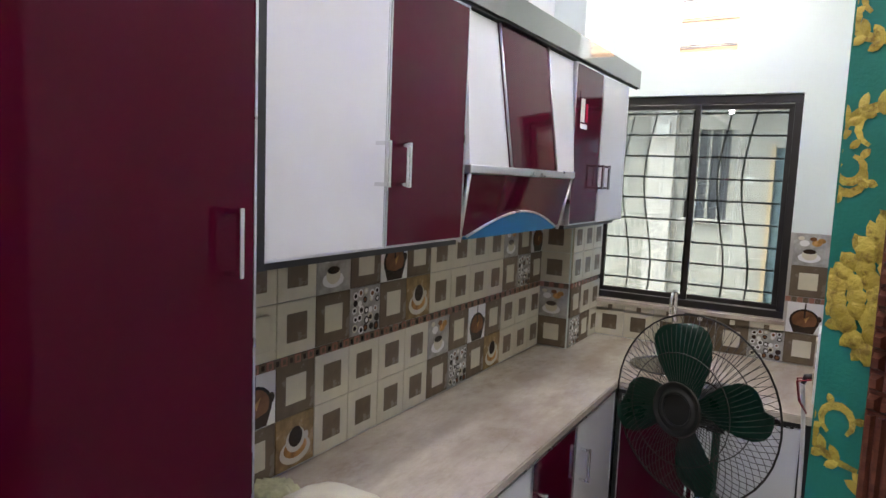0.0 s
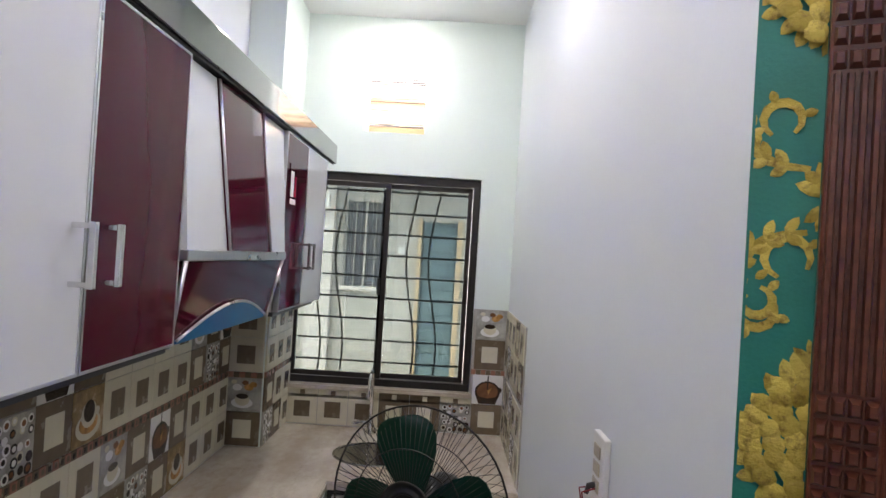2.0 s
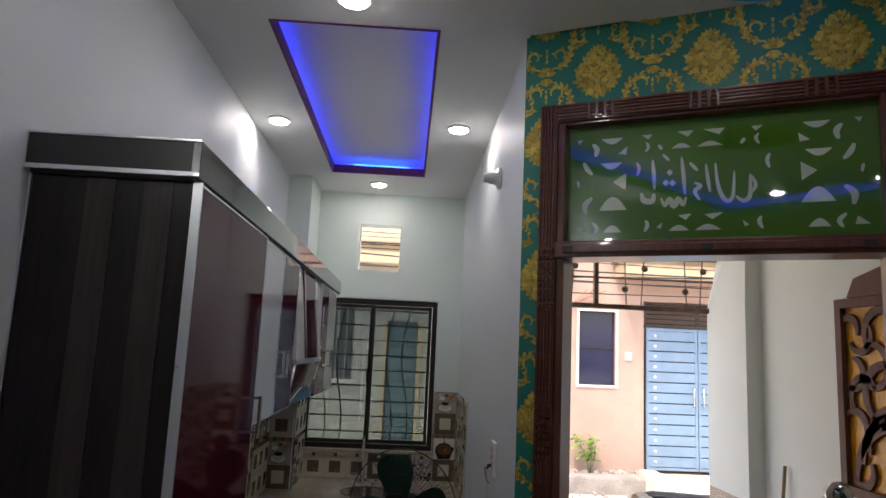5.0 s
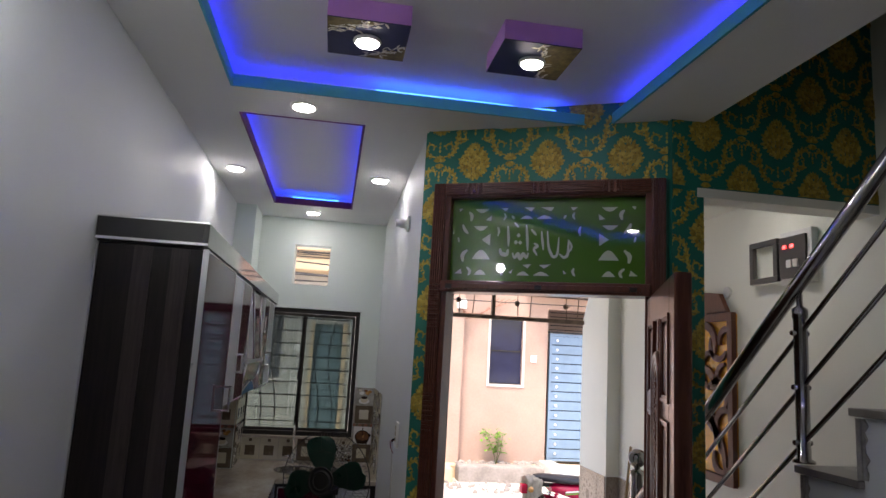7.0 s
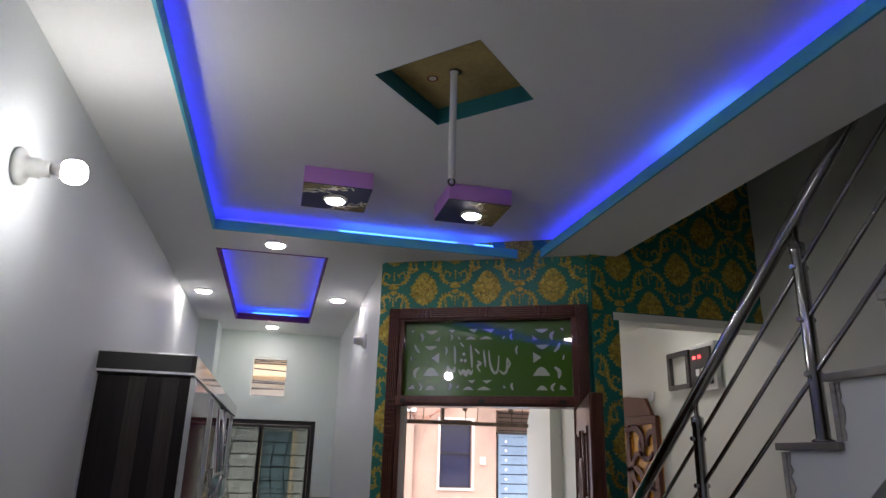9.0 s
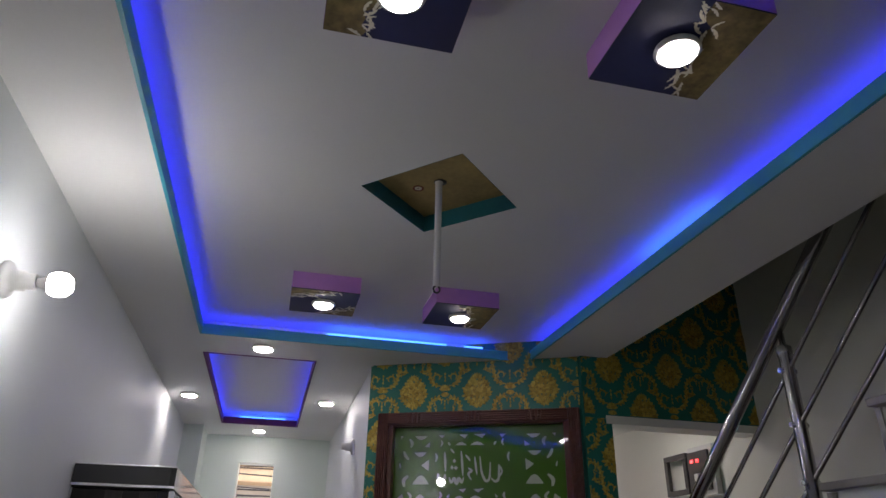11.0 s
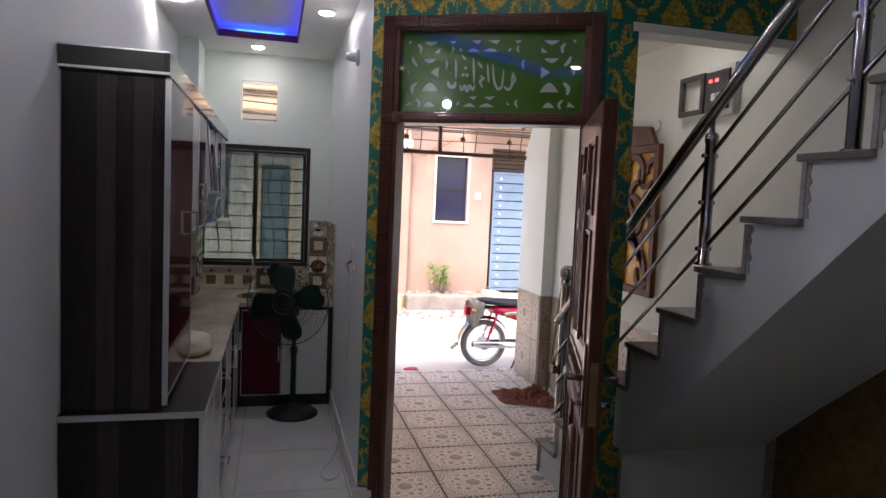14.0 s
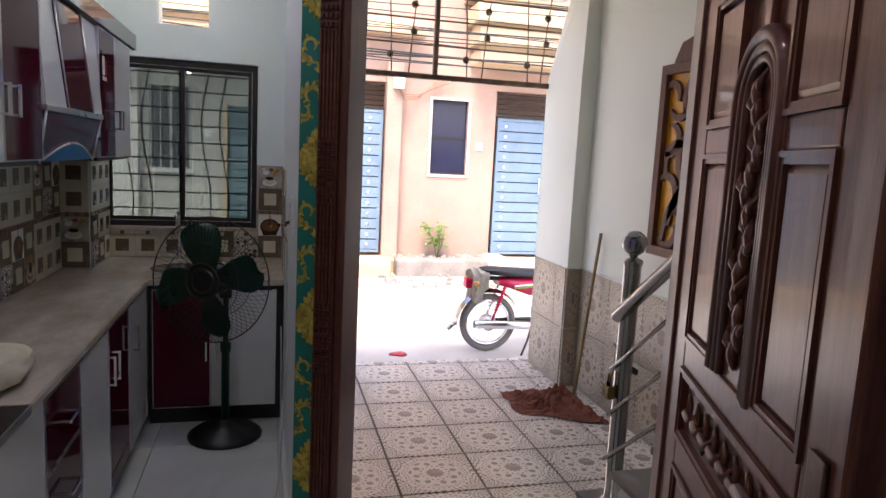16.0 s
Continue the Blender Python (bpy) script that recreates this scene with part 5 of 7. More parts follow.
# marble counter, L-shaped, with a sink cut-out left to the bowl's rim
bm = B()
prism(bm, [(KX0 + 0.001, 0.757), (-0.522, 0.757), (-0.522, 2.505), (KX1 - 0.001, 2.505), (KX1 - 0.001, KY - 0.001), (KX0 + 0.001, KY - 0.001)], COUNTER_Z - 0.03, COUNTER_Z)
bmesh.ops.bevel(bm, geom=[e for e in bm.edges if abs(e.verts[0].co.z - e.verts[1].co.z) < 1e-4], offset=0.004, segments=2, affect="EDGES")
solo("countertop", bm, COUNTER, "beige polished marble counter along two walls", "countertop")
bm = B()
cx, cy = -0.40, 2.86
lathe(bm, [(0.165, 0.000), (0.165, 0.004), (0.155, 0.006), (0.148, 0.002), (0.142, 0.0015), (0.03, 0.0012)], (cx, cy, COUNTER_Z), 28)
solo("sink", bm, STEEL, "round stainless steel sink bowl set in the marble", "sink")
bm = B()
tx, ty = -0.45, 3.17
lathe(bm, [(0.026, 0), (0.026, 0.01), (0.014, 0.018), (0.014, 0.06), (0.012, 0.07)], (tx, ty, COUNTER_Z), 14)
pts = [(tx, ty, COUNTER_Z + 0.05), (tx, ty, COUNTER_Z + 0.24)] + [(tx, ty - 0.055 + 0.055 * math.cos(radians(a)), COUNTER_Z + 0.24 + 0.055 * math.sin(radians(a))) for a in range(15, 181, 15)] + [(tx, ty - 0.11, COUNTER_Z + 0.18)]
tube(bm, pts, 0.0085, 10)
tap = solo("tap", bm, CHROME, "chrome swan-neck kitchen tap by the window", "tap")
bm = B()
tube(bm, [(tx - 0.06, ty, COUNTER_Z + 0.05), (tx + 0.0, ty, COUNTER_Z + 0.05)], 0.010, 8)
tube(bm, [(tx - 0.06, ty, COUNTER_Z + 0.045), (tx - 0.075, ty - 0.04, COUNTER_Z + 0.055)], 0.007, 8)
part("lever", bm, CHROME, tap)

# tall unit
TX = -0.690          # front of the wall units
TALLX = -0.677       # front of the tall unit
tall = thing("tall_cabinet", "tall cabinet with dark wenge side and a maroon gloss door", "cabinet")
carcass(tall, KX0 + 0.002, TALLX, 0.03, 0.715, COUNTER_Z, 2.04, DARKWOOD)
bm = B()
for x0, x1 in ((-0.90, -0.84), (-0.78, -0.72)):
    box(bm, x0, x1, 0.0275, 0.03, COUNTER_Z + 0.002, 2.038)
part("grain_band", bm, BAND, tall, "lighter vertical grain band")
bm = B()
box(bm, KX0 + 0.0005, KX0 + 0.006, 0.024, 0.0295, COUNTER_Z, 2.06)
part("edge_strip", bm, ALU, tall)
d = front(tall, 0.028, 0.712, COUNTER_Z + 0.045, 2.038, TALLX, MAROON, "maroon gloss door")
handle(d, TALLX + 0.017, 0.648, 1.447, 1.545)
bm = B()
box(bm, TALLX, TALLX + 0.02, 0.0225, 0.0275, COUNTER_Z + 0.02, 2.04)
part("edge_strip", bm, ALU, d)
bm = B()
box(bm, TALLX, TALLX + 0.012, 0.716, 0.735, 1.44, 2.04)
part("filler", bm, BLACK, tall)

# wall units
for y0, y1, splits in ((0.737, 1.436, ((0.737, 1.093, GLOSSWHITE, "white", 1.055), (1.093, 1.436, MAROON, "maroon", 1.132))),
                       (2.238, 2.93, ((2.238, 2.555, MAROON, "maroon", 2.515), (2.555, 2.925, GLOSSWHITE, "white", 2.595)))):
    u = thing("wall_cabinet", "wall cabinet with white and maroon gloss doors", "cabinet", "kitchen wall cabinets")
    carcass(u, KX0 + 0.002, TX - 0.004, y0 + 0.001, min(y1, 2.855), 1.45, 2.04, GLOSSWHITE if y0 > 2 else BLACK)
    if y0 > 2:
        bm = B()
        box(bm, -0.865, TX - 0.004, 2.8555, 2.928, 1.45, 2.04)
        part("end_panel", bm, GLOSSWHITE, u)
    bm = B()
    box(bm, KX0 + 0.002, TX + 0.002, y0 + 0.001, min(y1, 2.855), 1.436, 1.4495)
    part("bottom_edge", bm, BLACK, u)
    for a, b, mat, col, hy2 in splits:
        d = front(u, a, b, 1.45, 2.038, TX, mat, col + " gloss door")
        handle(d, TX + 0.017, hy2, 1.59, 1.675)
bm = B()
box(bm, TX + 0.0185, TX + 0.0195, 2.29, 2.38, 1.80, 1.94, 0)
box(bm, TX + 0.0196, TX + 0.0202, 2.296, 2.34, 1.83, 1.915, 1)
box(bm, TX + 0.0196, TX + 0.0202, 2.2965, 2.3745, 1.806, 1.824, 1)
box(bm, TX + 0.0196, TX + 0.0202, 2.352, 2.374, 1.832, 1.90, 2)
solo("sticker", bm, [MAROON, LABELWHITE, RED], "red and white maker's sticker on the cabinet door", "sticker")

# cooker hood niche
hood = thing("cooker_hood", "maroon cooker hood with white flanks, aluminium ledge and blue arch", "cooker hood")
H0, H1 = 1.438, 2.236
bm = B()
box(bm, KX0 + 0.002, -0.80, H0 + 0.002, H1 - 0.002, 1.46, 2.04)
part("body", bm, GLOSSWHITE, hood, "white back box")


def slab(bm, pts, back, mi=0):
    """A board from its front outline, drawn back towards -x."""
    a = [bm.verts.new(p) for p in pts]
    b = [bm.verts.new((p[0] - back, p[1], p[2])) for p in pts]
    fs = [bm.faces.new(a), bm.faces.new(b[::-1])]
    for i in range(len(pts)):
        fs.append(bm.faces.new((a[i], b[i], b[(i + 1) % len(pts)], a[(i + 1) % len(pts)])))
    for f in fs:
        f.material_index = mi
    bmesh.ops.recalc_face_normals(bm, faces=fs)


bm = B()
slab(bm, [(TX + 0.008, 1.62, 2.036), (TX + 0.008, 1.975, 2.036), (-0.655, 2.045, 1.645), (-0.655, 1.685, 1.645)], 0.016)
part("chimney_front", bm, MAROON, hood, "leaning maroon gloss panel")
for pts in ([(TX + 0.003, H0 + 0.004, 2.036), (TX + 0.003, 1.618, 2.036), (-0.660, 1.683, 1.645), (-0.660, H0 + 0.004, 1.645)],
            [(TX + 0.003, 1.978, 2.036), (TX + 0.003, H1 - 0.004, 2.036), (-0.660, H1 - 0.004, 1.645), (-0.660, 2.048, 1.645)]):
    bm = B()
    slab(bm, pts, 0.09)
    part("flank", bm, GLOSSWHITE, hood, "white gloss flank")
for y, s in ((1.618, 1), (1.977, 1)):
    bm = B()
    tube(bm, [(TX + 0.010, y, 2.036), (-0.653, y + 0.067, 1.645)], 0.004, 6)
    part("edge_strip", bm, ALU, hood)
bm = B()
box(bm, -0.80, -0.655, H0 + 0.002, H1 - 0.002, 1.622, 1.645, bev=0.003)
part("ledge", bm, ALU, hood, "aluminium ledge")
bm = B()
slab(bm, [(-0.664, H0 + 0.02, 1.62), (-0.664, H1 - 0.02, 1.62), (-0.694, H1 - 0.05, 1.455), (-0.694, H0 + 0.03, 1.455)], 0.10)
part("skirt", bm, MAROON, hood, "maroon gloss lower front")
n = 14
pts = [(-0.690, H0 + 0.06 + (H1 - H0 - 0.14) * i / n, 1.450 + 0.062 * math.sin(math.pi * i / n)) for i in range(n + 1)]
bm = B()
slab(bm, [(x + 0.25 * (z - 1.456), y, z) for x, y, z in pts] + [(-0.694, H1 - 0.08, 1.444), (-0.694, H0 + 0.06, 1.444)], 0.012)
part("arch", bm, BLUE, hood, "blue film arch")
bm = B()
tube(bm, [(x + 0.25 * (z - 1.456), y, z + 0.002) for x, y, z in pts], 0.004, 6)
for y in (H0 + 0.012, H1 - 0.012):
    tube(bm, [(-0.664, y, 1.622), (-0.696, y + (0.015 if y < 1.8 else -0.035), 1.44)], 0.006, 6)
part("edge_strip", bm, ALU, hood)
bm = B()
prism(bm, [(H0 + 0.25, 0), (H0 + 0.40, 0), (H0 + 0.39, 0.012), (H0 + 0.26, 0.012)], -0.71, -0.67, "x")
bmesh.ops.translate(bm, verts=bm.verts, vec=(0, -0.16, 1.645))
solo("soap_bar", bm, LABELWHITE, "small white packet lying on the hood ledge", "packet")

# pelmet over the whole run
pelmet = thing("pelmet", "shiny dark grey pelmet with mirror finish above the cabinets", "pelmet")
for nm, mat, dims, lab in (("fascia", PELMET, (-0.677, -0.660, 0.002, 3.06, 2.045, 2.125), "mirror-finish front board"),
                           ("end_board", BLACK, (KX0 + 0.002, -0.6775, 0.002, 0.022, 2.057, 2.125), "black end board"),
                           ("top_strip", ALU, (KX0 + 0.002, -0.660, -0.003, 0.0015, 2.122, 2.127), "aluminium strip"),
                           ("underside", BLACK, (KX0 + 0.002, -0.6775, 0.0225, 2.85, 2.041, 2.052), "black underside"),
                           ("lower_edge", BLACK, (-0.678, -0.672, 0.002, 3.05, 2.0405, 2.0448), "black lower edge"),
                           ("lower_strip", ALU, (KX0 + 0.002, -0.660, -0.003, 0.0015, 2.047, 2.056), "aluminium strip")):
    bm = B()
    box(bm, *dims, bev=0.0015 if nm == "fascia" else 0.0006)
    part(nm, bm, mat, pelmet, lab)


# ---- loose things in the kitchen ----
def cushion(name, cx, cy, cz, sx, sy, sz, mat, label, cat, seed, m=None):
    bm = B()
    bmesh.ops.create_icosphere(bm, subdivisions=4, radius=1)
    for v in bm.verts:
        p = v.co.copy()
        q = Vector((math.copysign(abs(p.x) ** 0.75, p.x), math.copysign(abs(p.y) ** 0.75, p.y), p.z))
        w = 1 + 0.10 * noise.noise(p * 2.2 + Vector((seed, 0, 0))) + 0.04 * noise.noise(p * 6 + Vector((0, seed, 0)))
        v.co = Vector((q.x * sx * w, q.y * sy * w, max(q.z, -0.75) * sz * w))
    for f in bm.faces:
        f.smooth = True
    lo = min(v.co.z for v in bm.verts)
    bmesh.ops.translate(bm, verts=bm.verts, vec=(cx, cy, cz - lo))
    return solo(name, bm, mat, label, cat)


cushion("cloth_bag", -0.705, 0.935, COUNTER_Z, 0.125, 0.15, 0.057, CLOTH, "plump off-white cloth bag lying on the marble counter", "bag", 2)
bm = B()
bmesh.ops.create_icosphere(bm, subdivisions=5, radius=1)
for v in bm.verts:
    p = v.co.copy()
    w = 1 + 0.30 * noise.noise(p * 1.9 + Vector((4, 1, 0))) + 0.22 * abs(noise.noise(p * 4.5 + Vector((0, 9, 0)))) + 0.06 * noise.noise(p * 11)
    v.co = Vector((-0.865 + p.x * 0.085 * w, 0.975 + p.y * 0.075 * w, COUNTER_Z + max(0.0, 0.030 + p.z * 0.046 * w)))
for f in bm.faces:
    f.smooth = True
solo("dish_cloth", bm, basic("pale yellow cloth", (0.60, 0.60, 0.36), 0.85, var=0.15, scale=30, bump=0.5), "crumpled pale yellow dish cloth on the counter", "cloth")

# pedestal fan
FANX, FANY, FANZ = -0.128, 2.360, 0.895     # foot of the pole, height of the hub
fan = thing("pedestal_fan", "dark green pedestal fan with round wire guard", "fan", m=pose(FANX, FANY, FLOOR))
bm = B()
lathe(bm, [(0.185, 0), (0.188, 0.012), (0.165, 0.03), (0.08, 0.048), (0.035, 0.062), (0.028, 0.09)], (0, 0, 0), 36)
part("base", bm, FANBLACK, fan, "round black base")
bm = B()
lathe(bm, [(0.020, 0.06), (0.020, 0.45), (0.027, 0.455), (0.027, 0.50), (0.014, 0.505), (0.014, 0.80)], (0, 0, 0), 16)
part("pole", bm, FANGREEN, fan, "dark green pole")
ax = Vector((-0.42, -0.90, 0.06)).normalized()
head = Matrix.Translation((-0.045, -0.175, FANZ - FLOOR)) @ ax.to_track_quat("Z", "Y").to_matrix().to_4x4()
bm = B()
lathe(bm, [(0.02, -0.215), (0.050, -0.205), (0.064, -0.15), (0.068, -0.08), (0.068, -0.02), (0.045, 0.0), (0.012, 0.01), (0.012, 0.05)], (0, 0, 0), 20)
bmesh.ops.translate(bm, verts=bm.verts, vec=(0, 0, 0))
motor = part("fan_motor", bm, FANBLACK, fan, "black motor housing", head)
bm = B()
box(bm, -0.03, 0.03, -0.045, 0.03, 0.74, FANZ - FLOOR - 0.02, bev=0.01)
part("neck", bm, FANBLACK, fan)
GR = 0.300
for nm, z0, dep, count in (("front_guard", 0.035, 0.078, 84), ("rear_guard", 0.035, -0.075, 56)):
    bm = B()
    hub = 0.085 if dep > 0 else 0.075
    for r, z, w in ((GR, z0, 0.0034), (hub, z0 + dep, 0.0035), (0.18, z0 + dep * (1 - ((0.18 - hub) / (GR - hub)) ** 2.6), 0.0018)):
        tube(bm, [(r * math.cos(2 * math.pi * k / 40), r * math.sin(2 * math.pi * k / 40), z) for k in range(40)], w, 6, closed=True)
    g = part(nm, bm, WIRE, fan, "fine radial wire guard", head)
    pts = []
    for k in range(6):
        f = k / 5
        r, tw = hub + (GR - hub) * f, 0.22 * f if dep > 0 else -0.18 * f
        pts.append((r * math.cos(tw), r * math.sin(tw), z0 + dep * (1 - f ** 2.6)))
    bm = B()
    tube(bm, pts, 0.0011, 4, caps=False)
    wire = mesh_of(bm, WIRE, "wire")
    for i in range(count):
        w = new("wire", wire)
        w.parent = g
        w.matrix_basis = pose(0, 0, 0, 0, 0, 360.0 * i / count)
bm = B()
lathe(bm, [(0.086, 0.106), (0.087, 0.114), (0.081, 0.117), (0.078, 0.108), (0.064, 0.110), (0.060, 0.116), (0.053, 0.117), (0.049, 0.112), (0.052, 0.104), (0.084, 0.102)], (0, 0, 0), 36)
part("badge_ring", bm, FANBLACK, fan, "open ribbed centre ring without its badge", head)
for b in range(4):
    bm = B()
    a0 = b * math.pi / 2 + 0.2
    rows, prof = [], ((0.03, 0.020), (0.06, 0.034), (0.10, 0.058), (0.15, 0.080), (0.20, 0.090), (0.235, 0.084), (0.256, 0.066), (0.268, 0.040), (0.272, 0.012))
    for r, hw in prof:
        row = []
        for k in range(7):
            u = -1 + k / 3
            t = u * hw + 0.06 * (r - 0.1)
            row.append(bm.verts.new((r * math.cos(a0) - t * math.sin(a0), r * math.sin(a0) + t * math.cos(a0), 0.05 + 0.028 * u + 0.006 * (1 - u * u))))
        rows.append(row)
    for p, q in zip(rows, rows[1:]):
        for k in range(6):
            f = bm.faces.new((p[k], p[k + 1], q[k + 1], q[k]))
            f.smooth = True
    bmesh.ops.solidify(bm, geom=bm.faces[:], thickness=0.003)
    part("blade", bm, FANGREEN, fan, "broad dark green blade", head)
bm = B()
lathe(bm, [(0.035, 0.02), (0.035, 0.07), (0.02, 0.085)], (0, 0, 0), 20)
part("hub", bm, FANGREEN, fan, "", head)

# wall socket with plug and trailing cable
sock = thing("switch_board", "white plastic switch and socket plate with a plugged-in cable", "socket")
bm = B()
box(bm, KX1 - 0.013, KX1 - 0.0005, 1.262, 1.345, 1.232, 1.362, bev=0.003)
part("plate", bm, PVC, sock)
bm = B()
for z in (1.262, 1.292, 1.322):
    box(bm, KX1 - 0.016, KX1 - 0.0132, 1.283, 1.325, z, z + 0.022, bev=0.001)
part("switch", bm, basic("aged cream plastic", (0.45, 0.40, 0.30), 0.4), sock)
bm = B()
tube(bm, [(KX1 - 0.012, 1.305, 1.272), (KX1 - 0.026, 1.305, 1.270), (KX1 - 0.030, 1.305, 1.256)], [0.007, 0.006, 0.004], 8)
plug = part("plug", bm, BLACK, sock, "small dark plug")
bm = B()
for s in (-1, 1):
    tube(bm, [(KX1 - 0.013, 1.305 + 0.006 * s, 1.268), (KX1 - 0.040, 1.305 + 0.012 * s, 1.262), (KX1 - 0.034, 1.307 + 0.008 * s, 1.225), (KX1 - 0.02, 1.309, 1.20)], 0.0016, 5)
part("loose_wire", bm, basic("dark red wire", (0.22, 0.01, 0.015), 0.4), plug, "thin dark red wires")
bm = B()
pts = [(KX1 - 0.030, 1.305, 1.256), (KX1 - 0.02, 1.335, 1.1), (KX1 - 0.016, 1.36, 0.7), (KX1 - 0.03, 1.40, 0.35), (KX1 - 0.05, 1.45, 0.10), (KX1 - 0.10, 1.40, FLOOR + 0.006), (KX1 - 0.16, 1.25, FLOOR + 0.006),
       (KX1 - 0.12, 1.15, FLOOR + 0.006), (KX1 - 0.05, 1.25, FLOOR + 0.006), (KX1 - 0.03, 1.6, FLOOR + 0.006), (KX1 - 0.02, 2.0, FLOOR + 0.03), (KX1 - 0.015, 2.2, 0.3), (KX1 - 0.02, 2.25, 0.7)]
smooth_pts = []
for i in range(len(pts) - 1):
    p0, p1, p2, p3 = (Vector(pts[max(0, min(len(pts) - 1, i + k))]) for k in (-1, 0, 1, 2))
    for k in range(5):
        t = k / 5
        smooth_pts.append(0.5 * ((2 * p1) + (p2 - p0) * t + (2 * p0 - 5 * p1 + 4 * p2 - p3) * t * t + (3 * p1 - p0 - 3 * p2 + p3) * t ** 3))
tube(bm, smooth_pts, 0.004, 6)
solo("power_cable", bm, CABLE, "thin white power cable running down to the floor", "cable")


# ---- lamps ----
def downlight(x, y, z, label, group, size=1.0):
    d = thing("downlight", label, "downlight", group, pose(x, y, z))
    bm = B()
    lathe(bm, [(r * size, h) for r, h in ((0.058, 0.0), (0.060, -0.006), (0.054, -0.011), (0.048, -0.012), (0.046, -0.006))], (0, 0, 0), 28)
    part("rim", bm, PVC, d, "white rim")
    bm = B()
    lathe(bm, [(r * size, h) for r, h in ((0.0455, -0.0100), (0.0440, -0.0160), (0.0300, -0.0190), (0.0040, -0.0200))], (0, 0, 0), 24)
    part("lens", bm, SPOTGLOW, d, "bright white lens")
    return d


for x, y in ((-0.425, 0.573), (-0.883, 1.775), (-0.004, 1.745), (-0.444, 2.96)):
    downlight(x, y, CEILING - 0.0005, "round white LED downlight, lit, in the white ceiling", "ceiling downlights")
downlight(1.72, 0.85, 2.6995, "round white LED downlight, lit, in the porch ceiling", "ceiling downlights")
BX = ((-0.322, -0.042), (0.281, 0.561))
BY = ((-0.236, 0.044), (-1.995, -1.715))
rnd = random.Random(3)
for x0, x1 in BX:
    for y0, y1 in BY:
        cx, cy = (x0 + x1) / 2, (y0 + y1) / 2
        bx = thing("ceiling_box", "lilac ceiling box with a navy and gold scroll-printed face", "ceiling box", "ceiling boxes", pose(cx, cy, 2.81))
        bm = B()
        box(bm, -0.14, 0.14, -0.14, 0.14, 0.003, PANEL - 2.81 - 0.001, bev=0.001)
        part("body", bm, LILAC, bx)
        bm = B()
        box(bm, -0.1395, 0.1395, -0.1395, 0.1395, 0.0, 0.0028)
        face = part("face", bm, NAVY, bx, "navy printed face")
        # gold areas: one corner or side, the front box by the wall has two opposite corners
        if x0 < 0 and y0 > -1:
            areas = [((-0.139, -0.045), (0.05, -0.139), (-0.139, -0.139)), ((0.139, 0.015), (-0.015, 0.139), (0.139, 0.139))]
        elif x0 < 0:
            areas = [((-0.02, -0.139), (-0.06, 0.139), (-0.139, 0.139), (-0.139, -0.139))]
        else:
            areas = [((0.0, -0.139), (0.07, 0.139), (0.139, 0.139), (0.139, -0.139))]
        gold, leaves = B(), B()
        for area in areas:
            (ax, ay), (bx_, by_) = area[0], area[1]
            ln0 = math.hypot(bx_ - ax, by_ - ay)
            nx, ny = -(by_ - ay) / ln0, (bx_ - ax) / ln0
            edge = []
            for k in range(17):
                t = k / 16
                wob = math.sin(math.pi * t) ** 0.5 * (0.014 * math.sin(k * 1.1) + 0.008 * math.sin(k * 2.7 + 1))
                edge.append((ax + (bx_ - ax) * t + nx * wob, ay + (by_ - ay) * t + ny * wob))
            f = gold.faces.new([gold.verts.new((u, w, -0.0006)) for u, w in edge + list(area[2:])])
            f.normal_update()
            if f.normal.z > 0:
                f.normal_flip()
            # curling leaves along the border, each a lobed blade
            for k in range(17):
                px, py = edge[k]
                for q in range(2):
                    a = math.atan2(by_ - ay, bx_ - ax) + rnd.uniform(-1.3, 1.3) + (math.pi if q else 0)
                    ln = rnd.uniform(0.022, 0.038)
                    bend = rnd.choice((-1, 1)) * 0.35
                    prof = ((0, 0), (0.22, 0.13), (0.34, 0.07), (0.52, 0.20), (0.64, 0.10), (0.82, 0.20), (1.0, 0.05), (0.8, -0.06), (0.5, -0.10), (0.2, -0.08))
                    vs = []
                    for u, w in prof:
                        w = w + bend * u * u
                        vs.append(leaves.verts.new((px + ln * (u * math.cos(a) - w * math.sin(a)), py + ln * (u * math.sin(a) + w * math.cos(a)), -0.0012 - 0.00004 * (k * 2 + q) / 4)))
                    leaves.faces.new(vs)
        part("gold_print", gold, BOARDGOLD, face, "antique gold printed area")
        bm = leaves
        for v in bm.verts:
            v.co.x, v.co.y = max(-0.138, min(0.138, v.co.x)), max(-0.138, min(0.138, v.co.y))
        part("scroll_print", bm, BOARDLIGHT, face, "pale acanthus scrolls")
        downlight(cx, cy, 2.8085, "round white LED downlight, lit, in a ceiling box", "box downlights", 0.84)


def bulb_holder(m, label, lit):
    h = thing("bulb_holder", label, "lamp holder", m=m)
    bm = B()
    lathe(bm, [(0.046, 0.0), (0.048, 0.008), (0.044, 0.016), (0.032, 0.02), (0.030, 0.024), (0.026, 0.028), (0.026, 0.05), (0.021, 0.054), (0.021, 0.075), (0.017, 0.078)], (0, 0, 0), 24)
    part("socket", bm, PVC, h, "stepped white plastic socket")
    if lit:
        bm = B()
        lathe(bm, [(0.012, 0.078), (0.015, 0.092), (0.021, 0.100), (0.026, 0.107)], (0, 0, 0), 24)
        cup = part("bulb", bm, PVC, h, "white LED bulb body")
        bm = B()
        lathe(bm, [(0.0262, 0.1075), (0.0305, 0.118), (0.0318, 0.131), (0.0290, 0.146), (0.0190, 0.157), (0.0040, 0.161)], (0, 0, 0), 24)
        part("dome", bm, BULBGLOW, cup, "bright lit dome")
    return h


